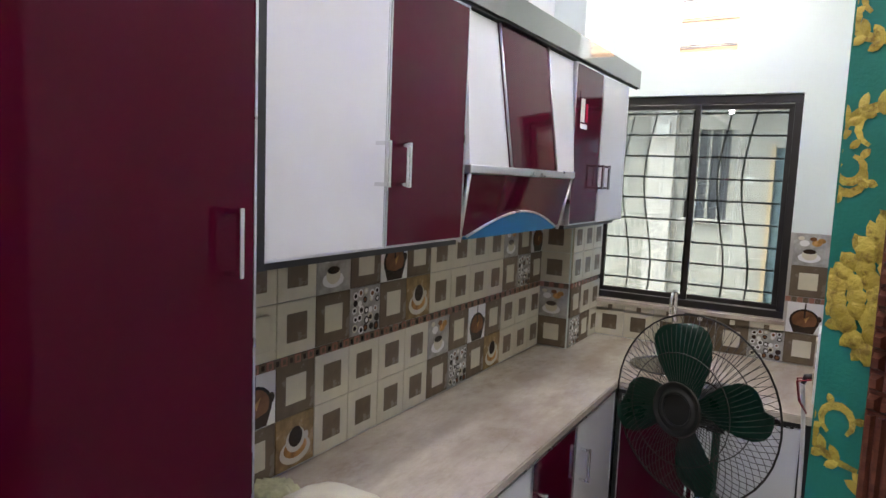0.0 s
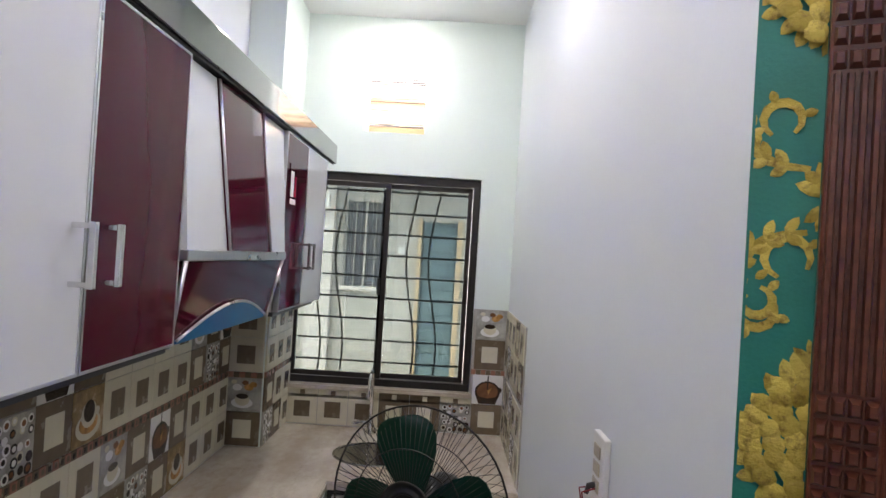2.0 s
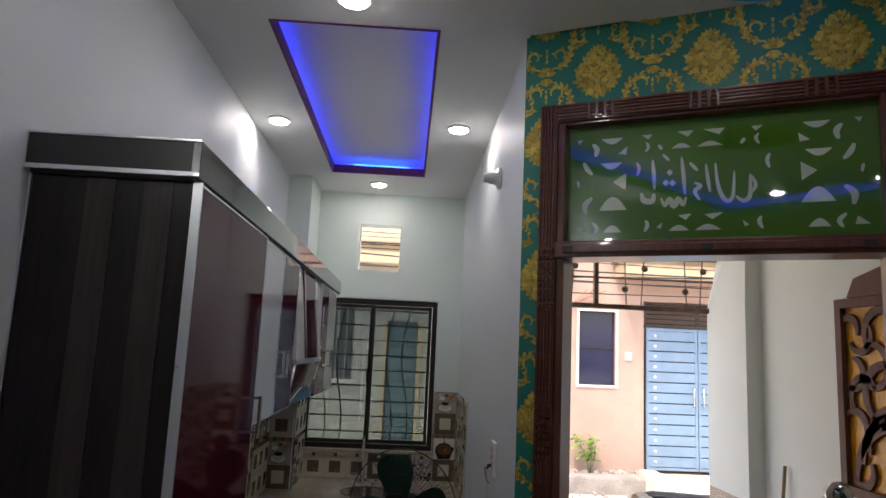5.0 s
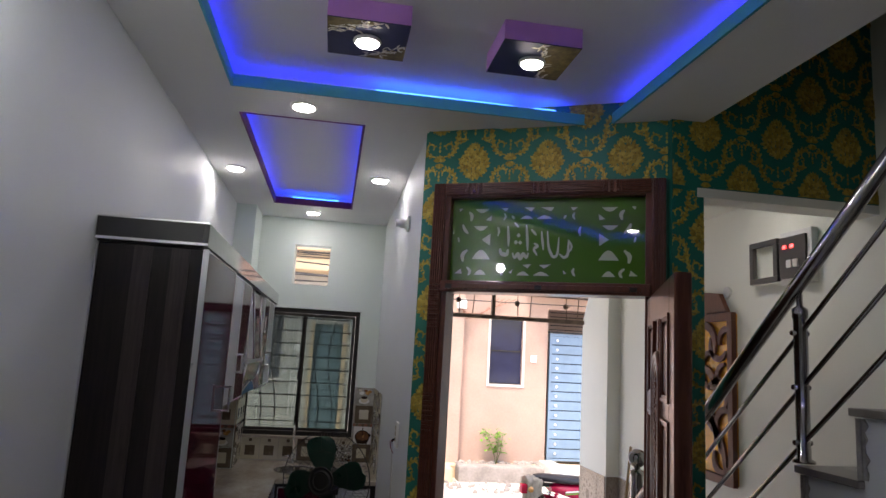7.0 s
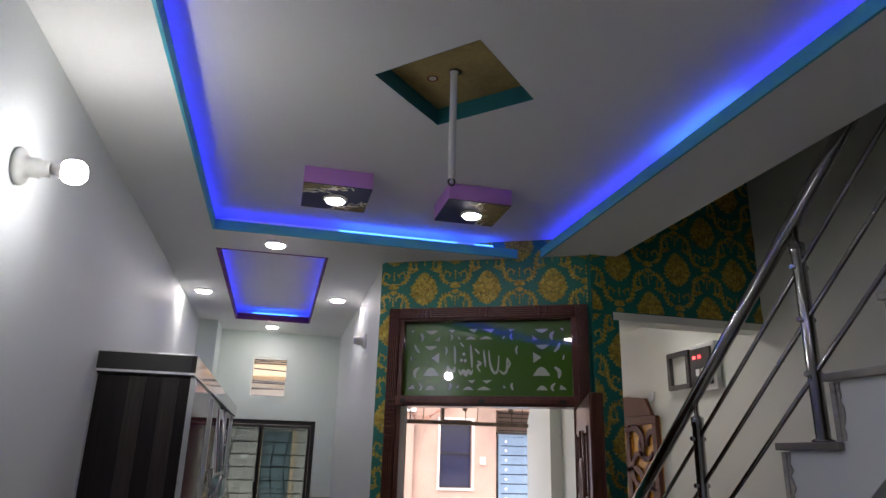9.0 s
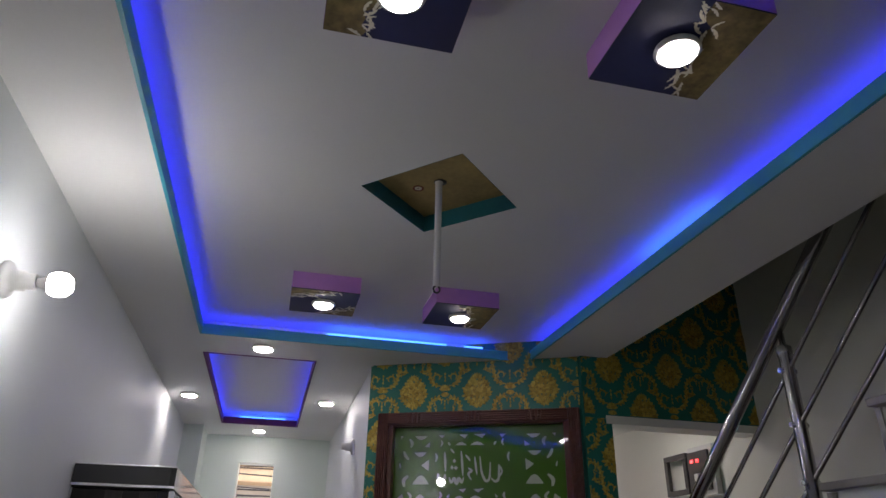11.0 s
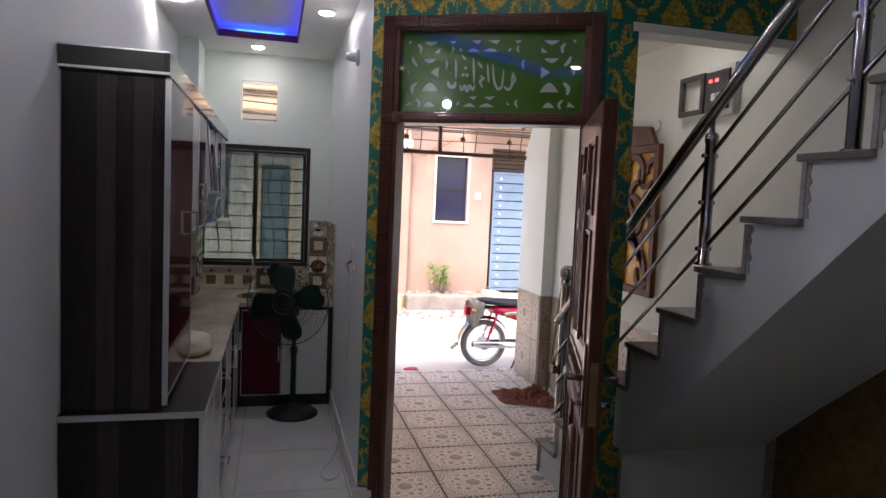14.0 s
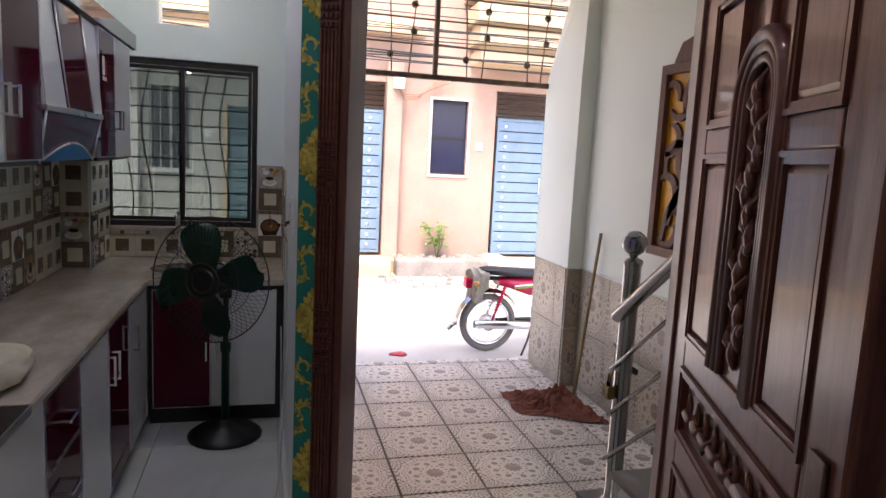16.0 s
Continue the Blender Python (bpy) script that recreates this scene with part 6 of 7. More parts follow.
bulb_holder(pose(KX0, -1.056, 2.427, 0, 90, 0), "white wall lamp holder with a lit LED bulb", True)
bulb_holder(pose(KX1, 1.41, 2.457, 0, -90, 0), "empty white plastic lamp holder on the kitchen wall", False)

# fan rod hanging in the ceiling hole
rod = thing("fan_rod", "white painted ceiling fan rod with a hook, hanging from the hole", "rod", m=pose(hx - 0.005, hy + 0.015, 0))
bm = B()
lathe(bm, [(0.030, PANEL + 0.074), (0.028, PANEL + 0.066), (0.0115, PANEL + 0.06), (0.0115, 2.575)], (0, 0, 0), 14)
part("tube", bm, PVC, rod)
bm = B()
tube(bm, [(0.010 * math.cos(2 * math.pi * k / 14), 0, 2.566 + 0.012 * math.sin(2 * math.pi * k / 14)) for k in range(14)], 0.003, 6, closed=True)
part("eye", bm, LINE, rod, "dark metal eye")
bm = B()
lathe(bm, [(0.022, PANEL + 0.0618), (0.0215, PANEL + 0.0610), (0.001, PANEL + 0.0610)], (0.004, -0.003, 0), 20)
part("hole", bm, BLACK, rod, "dark drilled hole round the rod")
sticker = thing("sticker", "small round red and cream stamp on the bare board", "sticker", m=pose(hx - 0.063, hy + 0.070, 0))
bm = B()
lathe(bm, [(0.019, PANEL + 0.0618), (0.0185, PANEL + 0.0610), (0.013, PANEL + 0.0610), (0.0128, PANEL + 0.0616)], (0, 0, 0), 20)
part("rim", bm, STAMPRED, sticker, "brown-red ring")
bm = B()
lathe(bm, [(0.0126, PANEL + 0.0616), (0.012, PANEL + 0.0611), (0.006, PANEL + 0.0611)], (0, 0, 0), 20)
part("centre", bm, BOARDLIGHT, sticker, "cream inner ring")
bm = B()
lathe(bm, [(0.0058, PANEL + 0.0613), (0.001, PANEL + 0.0610)], (0, 0, 0), 14)
part("dot", bm, STAMPRED, sticker, "red dot")


# ---- stair wall fittings ----
panel = thing("carved_panel", "brown cut-out wooden wall panel backed with amber sheet", "wall panel")
PXW, PY0, PY1, PZ0, PZ1 = 2.15, 1.305, 2.12, 1.065, 2.075
bm = B()
box(bm, PXW - 0.012, PXW - 0.001, PY0 + 0.01, PY1 - 0.01, PZ0 + 0.01, PZ1 - 0.01)
part("backing", bm, AMBER, panel, "amber backing sheet")
bm = B()
for a in ((PY0, PY1, PZ0, PZ0 + 0.05), (PY0, PY1, PZ1 - 0.05, PZ1), (PY0, PY0 + 0.05, PZ0 + 0.05, PZ1 - 0.05), (PY1 - 0.05, PY1, PZ0 + 0.05, PZ1 - 0.05)):
    box(bm, PXW - 0.045, PXW - 0.013, *a, bev=0.003)
part("frame", bm, MDF, panel)


def fret(y, z, pts, w):
    """A flat sawn scroll standing off the wall."""
    bm, st = B(), B()
    stroke(st, [(y + a, z + b) for a, b in pts], w, 0)
    vs = {}
    for f in st.faces:
        top = []
        for v in f.verts:
            if v not in vs:
                vs[v] = (bm.verts.new((PXW - 0.030, v.co.x, v.co.z)), bm.verts.new((PXW - 0.0125, v.co.x, v.co.z)))
            top.append(vs[v][0])
        bm.faces.new(top)
    for e in st.edges:
        if len(e.link_faces) == 1:
            a, b = vs[e.verts[0]], vs[e.verts[1]]
            bm.faces.new((a[0], b[0], b[1], a[1]))
    st.free()
    bmesh.ops.recalc_face_normals(bm, faces=bm.faces)
    part("fret", bm, MDF, panel)


cy = (PY0 + PY1) / 2
for s in (-1, 1):
    for oy, oz, r, a0, a1, w in ((0.0, 0.08, 0.30, 0, 110, 0.030), (0.0, 0.17, 0.25, 0, 110, 0.028), (0.0, 0.26, 0.20, -10, 110, 0.026), (0.26, 0.14, 0.08, 150, 330, 0.022), (0.06, 0.52, 0.15, -60, 120, 0.026), (0.22, 0.50, 0.10, -40, 150, 0.024), (0.15, 0.66, 0.11, 60, 290, 0.022),
                                 (0.30, 0.62, 0.08, 90, 300, 0.022), (0.08, 0.82, 0.12, -40, 150, 0.024), (0.24, 0.82, 0.09, 150, 330, 0.02), (0.32, 0.84, 0.07, 20, 200, 0.02), (0.30, 0.34, 0.09, 40, 230, 0.022)):
        fret(cy, PZ0, [(s * (oy + p[0]), oz + p[1]) for p in arc(0, 0, r, a0, a1, 10)], w)
fret(cy, PZ0, [(0, 0.04), (0.004, 0.25), (-0.004, 0.5), (0.004, 0.75), (0, 0.96)], 0.03)
bm = B()
prism(bm, [(PY0 + 0.06, PZ1 + 0.003), (PY1 - 0.10, PZ1 + 0.003), (PY1 - 0.16, PZ1 + 0.10), (PY0 + 0.40, PZ1 + 0.15), (PY0 + 0.14, PZ1 + 0.12)], PXW - 0.04, PXW - 0.01, "x")
part("crest", bm, MDF, panel, "sloping top piece")

meter = thing("electric_meter", "grey electric distribution box with an open lid and red digits", "electric box")
bm = B()
box(bm, 2.11, 2.149, 0.62, 0.86, 2.19, 2.47, bev=0.006)
part("plate", bm, PVC, meter, "white back plate")
bm = B()
box(bm, 2.095, 2.1095, 0.65, 0.85, 2.22, 2.44, bev=0.004)
part("inset", bm, METER, meter)
for y in (0.735, 0.79):
    bm = B()
    box(bm, 2.091, 2.0948, y, y + 0.026, 2.378, 2.396, bev=0.001)
    part("display", bm, REDLED, meter, "glowing red digits")
for y in (0.70, 0.75):
    bm = B()
    box(bm, 2.086, 2.0948, y, y + 0.035, 2.275, 2.315, bev=0.002)
    part("breaker", bm, PVC, meter, "white breaker switch")
bm = B()
y0, y1, z0, z1 = 0.875, 1.115, 2.215, 2.45
for a in ((y0, y1, z0, z0 + 0.03), (y0, y1, z1 - 0.03, z1), (y0, y0 + 0.035, z0 + 0.03, z1 - 0.03), (y1 - 0.035, y1, z0 + 0.03, z1 - 0.03)):
    box(bm, 2.10, 2.125, *a, bev=0.004)
part("lid", bm, METER, meter, "open grey lid frame")
bm = B()
tube(bm, [(2.149, 1.40, 2.20), (2.135, 1.40, 2.20)], 0.035, 14)
solo("cable_cover", bm, PVC, "round white cable cover on the stair wall", "cover plate")

# dado of patterned tiles in the porch
dado = thing("trim_dado", "brown patterned dado tiles with a white edge", "dado", kind="structure")
DT = 0.40
bm = B()
box(bm, -DT / 2 + 0.002, DT / 2 - 0.002, -DT / 2 + 0.002, DT / 2 - 0.002, 0, 0.008, bev=0.0015)
dado_mesh = mesh_of(bm, DADO, "dado_tile")


def dado_tile(x, y, z, face, sx=1.0, sy=1.0):
    ob = new("tile", dado_mesh)
    ob.parent = dado
    ob.matrix_basis = Matrix.Translation((x, y, z)) @ face @ Matrix.Diagonal((sx, sy, 1, 1))


for i in range(2):
    z = 0.208 + 0.416 * i
    for y, s in ((3.31, 0.98), (3.035, 0.39)):
        dado_tile(2.04, y, z, RIGHT_FACE, s, 1.04)
    dado_tile(2.095, 2.95, z, FRONT_FACE, 0.27, 1.04)
    for k in range(7):
        dado_tile(2.15, 2.745 - DT * k, z, RIGHT_FACE, 1, 1.04)
bm = B()
box(bm, 2.138, 2.152, 0.35, 2.95, 0.832, 0.842)
part("edge_trim", bm, PVC, dado, "white edge trim")

# mop leaning at the porch wall
mop = thing("mop", "wooden-handled mop with a brown cloth leaning at the dado", "mop")
bm = B()
tube(bm, [(2.05, 2.73, 0.03), (2.085, 2.705, 0.55), (2.128, 2.684, 1.105)], [0.011, 0.011, 0.010], 10)
part("handle", bm, wood("worn bamboo", (0.25, 0.16, 0.07), (0.45, 0.32, 0.16), 0.6, (6, 6, 1)), mop, "long bamboo handle")
bm = B()
R = random.Random(8)
G = 64
grid = [[None] * (G + 1) for _ in range(G + 1)]
for i in range(G + 1):
    for j in range(G + 1):
        u, v = i / G * 2 - 1, j / G * 2 - 1
        e = max(0.0, 1 - max(abs(u), abs(v)) ** 2)
        edge = 1 + 0.18 * noise.noise(Vector((math.atan2(v, u) * 1.3, 3.1, 0)))
        h = abs(noise.noise(Vector((u * 2.4, v * 3.2, 1.0)))) * 0.06 + abs(noise.noise(Vector((u * 5 + v * 2, v * 9, 4.0)))) * 0.085 + abs(noise.noise(Vector((u * 9, v * 11, 2.0)))) * 0.03
        grid[i][j] = bm.verts.new((1.82 + 0.235 * u * edge, 2.63 + 0.27 * v * edge * (0.55 + 0.45 * (u + 1) / 2) - 0.05 * u + 0.04 * v, 0.004 + h * (0.25 + 0.75 * e) * (0.5 + 0.5 * (u + 1) / 1.2)))
for i in range(G):
    for j in range(G):
        f = bm.faces.new((grid[i][j], grid[i + 1][j], grid[i + 1][j + 1], grid[i][j + 1]))
        f.smooth = True
part("cloth", bm, RAG, mop, "crumpled brown cloth")
bm = B()
tube(bm, [(2.149, 2.30, 0.42), (2.09, 2.30, 0.42), (2.07, 2.26, 0.41), (2.07, 2.05, 0.40)], 0.018, 8)
tube(bm, [(2.09, 2.30, 0.42), (2.09, 2.30, 0.47), (2.09, 2.34, 0.475)], 0.010, 8)
solo("water_pipe", bm, METER, "grey pipe stub with a tap on the dado", "pipe")

# iron grille in the porch front
grille = thing("porch_grille", "rusty iron grille with small discs above the porch entrance", "grille")
GY = 3.50
for z, r in ((2.085, 0.016), (2.30, 0.006), (2.47, 0.006), (2.63, 0.006)):
    bm = B()
    if r > 0.01:
        box(bm, 0.285, 2.10, GY - 0.015, GY + 0.015, z - 0.018, z + 0.018, bev=0.002)
    else:
        tube(bm, [(0.285, GY, z), (2.18, GY, z)], r, 6)
    part("bar", bm, RUST, grille)
for i, x in enumerate((0.42, 0.56, 0.88, 1.0, 1.42, 1.53, 1.88, 1.98)):
    bm = B()
    lean = 0.05 if i % 2 else -0.03
    tube(bm, [(x, GY + 0.012, 2.09), (x + lean * 0.4, GY + 0.012, 2.4), (x + lean, GY + 0.012, 2.70)], 0.0045, 6)
    part("bar", bm, RUST, grille)
    for z in ((2.38, 2.56) if i % 2 else (2.22,)):
        bm = B()
        lathe(bm, [(0.004, -0.014), (0.022, -0.012), (0.026, 0.0), (0.022, 0.012), (0.004, 0.014)], (x + lean * 0.5, GY, z), 9, "y")
        part("rosette", bm, RUST, grille, "small cast disc")
bm = B()
box(bm, 1.17, 1.20, GY - 0.02, GY + 0.02, 2.10, 2.70)
part("post", bm, RUST, grille)


# ---- across the lane ----
OY = 9.0
SZ = -0.22          # lane level
house = thing("house", "pinkish plastered house with a dark window across the lane", "house")
for x0, x1, z0, z1 in ((1.78, 2.49, SZ, 7.0), (3.07, 3.52, SZ, 7.0), (2.49, 3.07, SZ, 1.28), (2.49, 3.07, 2.42, 7.0), (3.52, 5.6, 2.62, 7.0), (5.6, 12, SZ, 7.0), (0.2, 1.78, 2.62, 7.0)):
    bm = B()
    box(bm, x0, x1, OY, OY + 0.3, z0, z1)
    part("wall", bm, PINK, house, "weathered pinkish plaster")
bm = B()
box(bm, 0.2, 12, OY + 0.9, OY + 1.0, SZ, 7.0)
part("wall", bm, PINK, house)
bm = B()
box(bm, 1.76, 1.99, OY - 0.14, OY - 0.002, SZ, 2.9, bev=0.01)
part("pilaster", bm, PINK, house)
bm = B()
box(bm, 2.45, 3.11, OY - 0.02, OY + 0.02, 1.24, 1.28)
box(bm, 2.45, 3.11, OY - 0.02, OY + 0.02, 2.42, 2.455)
box(bm, 2.45, 2.489, OY - 0.02, OY + 0.02, 1.28, 2.42)
box(bm, 3.071, 3.11, OY - 0.02, OY + 0.02, 1.28, 2.42)
w = part("window", bm, OPPWHITE, house, "white plaster window surround")
bm = B()
box(bm, 2.49, 3.07, OY + 0.08, OY + 0.09, 1.28, 2.42)
part("pane", bm, DARKGLASS, w, "dark reflecting glass")
for z in (1.28, 1.84, 2.40):
    bm = B()
    box(bm, 2.49, 3.07, OY + 0.06, OY + 0.079, z, z + 0.02)
    part("frame_rail", bm, DARKMETAL, w)
bm = B()
box(bm, 3.22, 3.32, OY - 0.03, OY - 0.001, 1.68, 1.80, bev=0.004)
part("switch_box", bm, LABELWHITE, house, "small white switch box")
bm = B()
box(bm, 1.84, 2.0, OY - 0.24, OY - 0.142, 2.52, 2.68, bev=0.008)
part("meter_box", bm, LABELWHITE, house, "small cream meter box")
bm = B()
for k in range(4):
    tube(bm, [(1.92, OY - 0.2, 2.52), (2.02, OY - 0.15, 2.36 + 0.03 * k), (2.25, OY - 0.05, 2.40 + 0.02 * k), (2.6 + 0.1 * k, OY - 0.05, 2.75)], 0.006, 5)
part("wire", bm, T_PINK, house, "loose reddish wires")
# balcony slabs above
for x0, x1, z0, z1, y0 in ((3.05, 6.6, 2.95, 3.14, 8.45), (3.0, 6.6, 3.22, 3.44, 8.38), (2.95, 6.6, 3.52, 3.78, 8.32), (2.9, 6.6, 3.86, 4.6, 8.42), (0.2, 2.3, 3.3, 3.5, 8.7)):
    bm = B()
    box(bm, x0, x1, y0, OY - 0.001, z0, z1, bev=0.02)
    part("balcony_band", bm, LEDGE, house, "buff stepped balcony band")
bm = B()
box(bm, 3.1, 6.5, 8.5, OY - 0.001, 3.14, 3.22)
box(bm, 3.05, 6.5, 8.46, OY - 0.001, 3.44, 3.52)
box(bm, 3.05, 6.5, 8.46, OY - 0.001, 3.78, 3.86)
part("balcony_core", bm, LEDGE, house)


def gate(x0, leaves, label, z0=0.03, z1=2.2):
    g = thing("gate", label, "gate", "blue gates", pose(x0, OY + 0.04, 0))
    x = 0.0
    for wd in leaves:
        bm = B()
        for a in ((x, x + wd, z0, z0 + 0.04), (x, x + wd, z1 - 0.04, z1), (x, x + 0.04, z0 + 0.04, z1 - 0.04), (x + wd - 0.04, x + wd, z0 + 0.04, z1 - 0.04)):
            box(bm, a[0], a[1], -0.03, 0.03, a[2], a[3], bev=0.003)
        # backing sheet coloured dark to stand for the shade between the slats
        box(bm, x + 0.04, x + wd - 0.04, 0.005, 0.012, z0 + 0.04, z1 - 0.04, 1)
        lf = part("leaf", bm, [GATEBLUE, GATESHADE], g)
        n = 13
        for i in range(n):
            h = (z1 - z0 - 0.08) / n
            zz = z0 + 0.04 + i * h
            bm = B()
            box(bm, x + 0.04, x + wd - 0.04, -0.024, 0.004, zz + 0.012, zz + h - 0.006, bev=0.004)
            part("slat", bm, GATEBLUE, lf)
            bm = B()
            lathe(bm, [(0.026, -0.025), (0.024, -0.032), (0.010, -0.036)], (x + 0.14 if wd > 0.5 else x + wd / 2, 0, zz + h / 2), 10, "y")
            part("boss", bm, ALU, lf, "small round steel boss")
        bm = B()
        hxp = x + wd - 0.07 if wd > 0.5 else x + 0.07
        tube(bm, [(hxp, -0.03, 1.0), (hxp, -0.06, 1.02), (hxp, -0.06, 1.28), (hxp, -0.03, 1.30)], 0.012, 8)
        part("handle", bm, CHROME, lf)
        x += wd + 0.012
    bm = B()
    for i in range(5):
        tube(bm, [(0.0, 0, 2.27 + i * 0.075), (x, 0, 2.27 + i * 0.075)], 0.008, 5)
    box(bm, -0.03, x, -0.02, 0.02, 2.205, 2.235)
    box(bm, x * 0.55, x * 0.55 + 0.03, -0.01, 0.02, 2.236, 2.62)
    for i in range(4):
        lathe(bm, [(0.03, -0.01), (0.03, 0.01)], (x * 0.42, 0, 2.29 + i * 0.08), 9, "y")
    part("top_grille", bm, GRILL, g, "dark grille above the gate")
    return g


gate(3.57, (0.82, 0.40, 0.74), "grey-blue slatted steel gate with small round bosses")
gate(0.62, (0.72, 0.38), "grey-blue slatted steel gate beside the pilaster across the lane")
white_house = thing("house", "whitewashed house with dark window and blue door", "house")
for x0, x1, z0, z1 in ((-9, -1.56, SZ, 4.1), (-1.0, -0.51, SZ, 4.1), (-0.04, 0.195, SZ, 4.1), (-1.56, -1.0, SZ, 1.2), (-1.56, -1.0, 2.34, 4.1), (-0.51, -0.04, 2.12, 4.1)):
    bm = B()
    box(bm, x0, x1, OY + 0.02, OY + 0.3, z0, z1)
    part("wall", bm, BACKWALL, white_house)
bm = B()
box(bm, -9, 0.195, OY + 0.9, OY + 1.0, SZ, 4.1)
part("wall", bm, BACKWALL, white_house)
bm = B()
box(bm, -1.56, -1.0, OY + 0.10, OY + 0.11, 1.2, 2.34)
pane = part("window_pane", bm, GREYGLASS, white_house, "dusty grey window glass")
for x in (-1.56, -1.42, -1.29, -1.15, -1.03):
    bm = B()
    box(bm, x, x + (0.03 if x in (-1.56, -1.03, -1.29) else 0.014), OY + 0.06, OY + 0.099, 1.2, 2.34)
    part("bar", bm, BACKWALL, pane, "grey window bar")
bm = B()
box(bm, -1.60, -0.96, OY - 0.03, OY + 0.019, 1.14, 1.199, bev=0.006)
part("sill", bm, OPPWHITE, pane, "pale window sill")
bm = B()
box(bm, -2.0, -1.68, OY - 0.12, OY + 0.019, SZ, 4.0, bev=0.01)
part("pilaster", bm, OPPWHITE, white_house, "pale plaster pilaster")
bm = B()
box(bm, -1.90, -1.74, OY - 0.22, OY - 0.121, 2.22, 2.40, bev=0.01)
part("meter_box", bm, LABELWHITE, white_house, "small white meter box")
bm = B()
box(bm, -0.82, -0.73, OY - 0.01, OY + 0.019, 1.66, 1.76, bev=0.004)
part("switch_box", bm, LABELWHITE, white_house, "small white switch box")
for x0, x1 in ((-0.56, -0.512), (-0.038, 0.03)):
    bm = B()
    box(bm, x0, x1, OY - 0.02, OY + 0.019, SZ, 2.16, bev=0.004)
    part("door_jamb", bm, LEDGE, white_house, "buff plaster door surround")
bm = B()
box(bm, -0.51, -0.04, OY + 0.08, OY + 0.12, SZ + 0.2, 2.12)
dr = part("door", bm, PALEBLUE, white_house, "blue steel door")
for i in range(12):
    bm = B()
    box(bm, -0.49, -0.06, OY + 0.065, OY + 0.079, 0.02 + i * 0.172, 0.02 + i * 0.172 + 0.148, bev=0.004)
    part("slat", bm, PALEBLUE, dr)
for z0, z1, y0 in ((2.95, 3.14, 8.5), (3.26, 3.46, 8.42), (3.60, 3.80, 8.5)):
    bm = B()
    box(bm, -4.5, 0.15, y0, OY + 0.019, z0, z1, bev=0.02)
    part("balcony_band", bm, LEDGE, white_house, "buff stepped balcony band")
bm = B()
box(bm, -4.5, 0.15, 8.58, OY + 0.019, 3.14, 3.26)
box(bm, -4.5, 0.15, 8.58, OY + 0.019, 3.46, 3.60)
part("balcony_core", bm, LEDGE, white_house)
# plinths, kerb and rubble
bm = B()
box(bm, -9, 12, 8.62, OY + 0.9, -0.5, -0.02, bev=0.02)
structure("pavement", bm, LEDGE, "raised dusty plinth along the houses")
bm = B()
box(bm, 1.9, 3.55, 8.30, 8.61, -0.5, 0.02, bev=0.03)
solo("kerb", bm, CONCRETE, "low broken concrete kerb", "kerb")
for x0, x1, y0, z1 in ((3.45, 5.3, 8.15, 0.04), (3.30, 3.55, 7.95, 0.10), (3.56, 4.4, 7.85, -0.06)):
    bm = B()
    box(bm, x0, x1, y0, 8.615, -0.4, z1, bev=0.02)
    solo("doorstep", bm, WHITETILE, "white marble doorstep before the gate", "doorstep", "doorsteps")
bm = B()
box(bm, 0.5, 1.8, 8.2, 8.615, -0.4, 0.0, bev=0.03)
solo("doorstep", bm, LEDGE, "sandy ramp before the gate", "doorstep", "doorsteps")
bm = B()
R = random.Random(4)
for i in range(160):
    x, y, r = R.uniform(0.6, 4.2), R.uniform(7.4, 8.3), R.uniform(0.012, 0.05)
    bmesh.ops.create_icosphere(bm, subdivisions=1, radius=r, matrix=pose(x, y, SZ + r * 0.3, R.uniform(0, 90), R.uniform(0, 90), 0) @ Matrix.Diagonal((1, R.uniform(.6, 1.2), .6, 1)))
for i in range(120):
    x, y, r = R.uniform(1.95, 3.5), R.uniform(8.64, 8.98), R.uniform(0.012, 0.05)
    bmesh.ops.create_icosphere(bm, subdivisions=1, radius=r, matrix=pose(x, y, -0.02 + r * 0.3, R.uniform(0, 90), 0, 0))
solo("rubble", bm, CONCRETE, "loose grey rubble along the kerb", "rubble", kind="stuff")
# scrap lying on the lane
bm = B()
lathe(bm, [(0.085, 0.0), (0.075, 0.012), (0.03, 0.016), (0.005, 0.014)], (0, 0, 0), 18)
for v in bm.verts:
    v.co.y *= 0.7 + 0.2 * math.sin(v.co.x * 30)
solo("plastic_scrap", bm, RED, "flat red plastic scrap lying on the lane", "litter", m=pose(1.205, 4.49, SZ + 0.001))
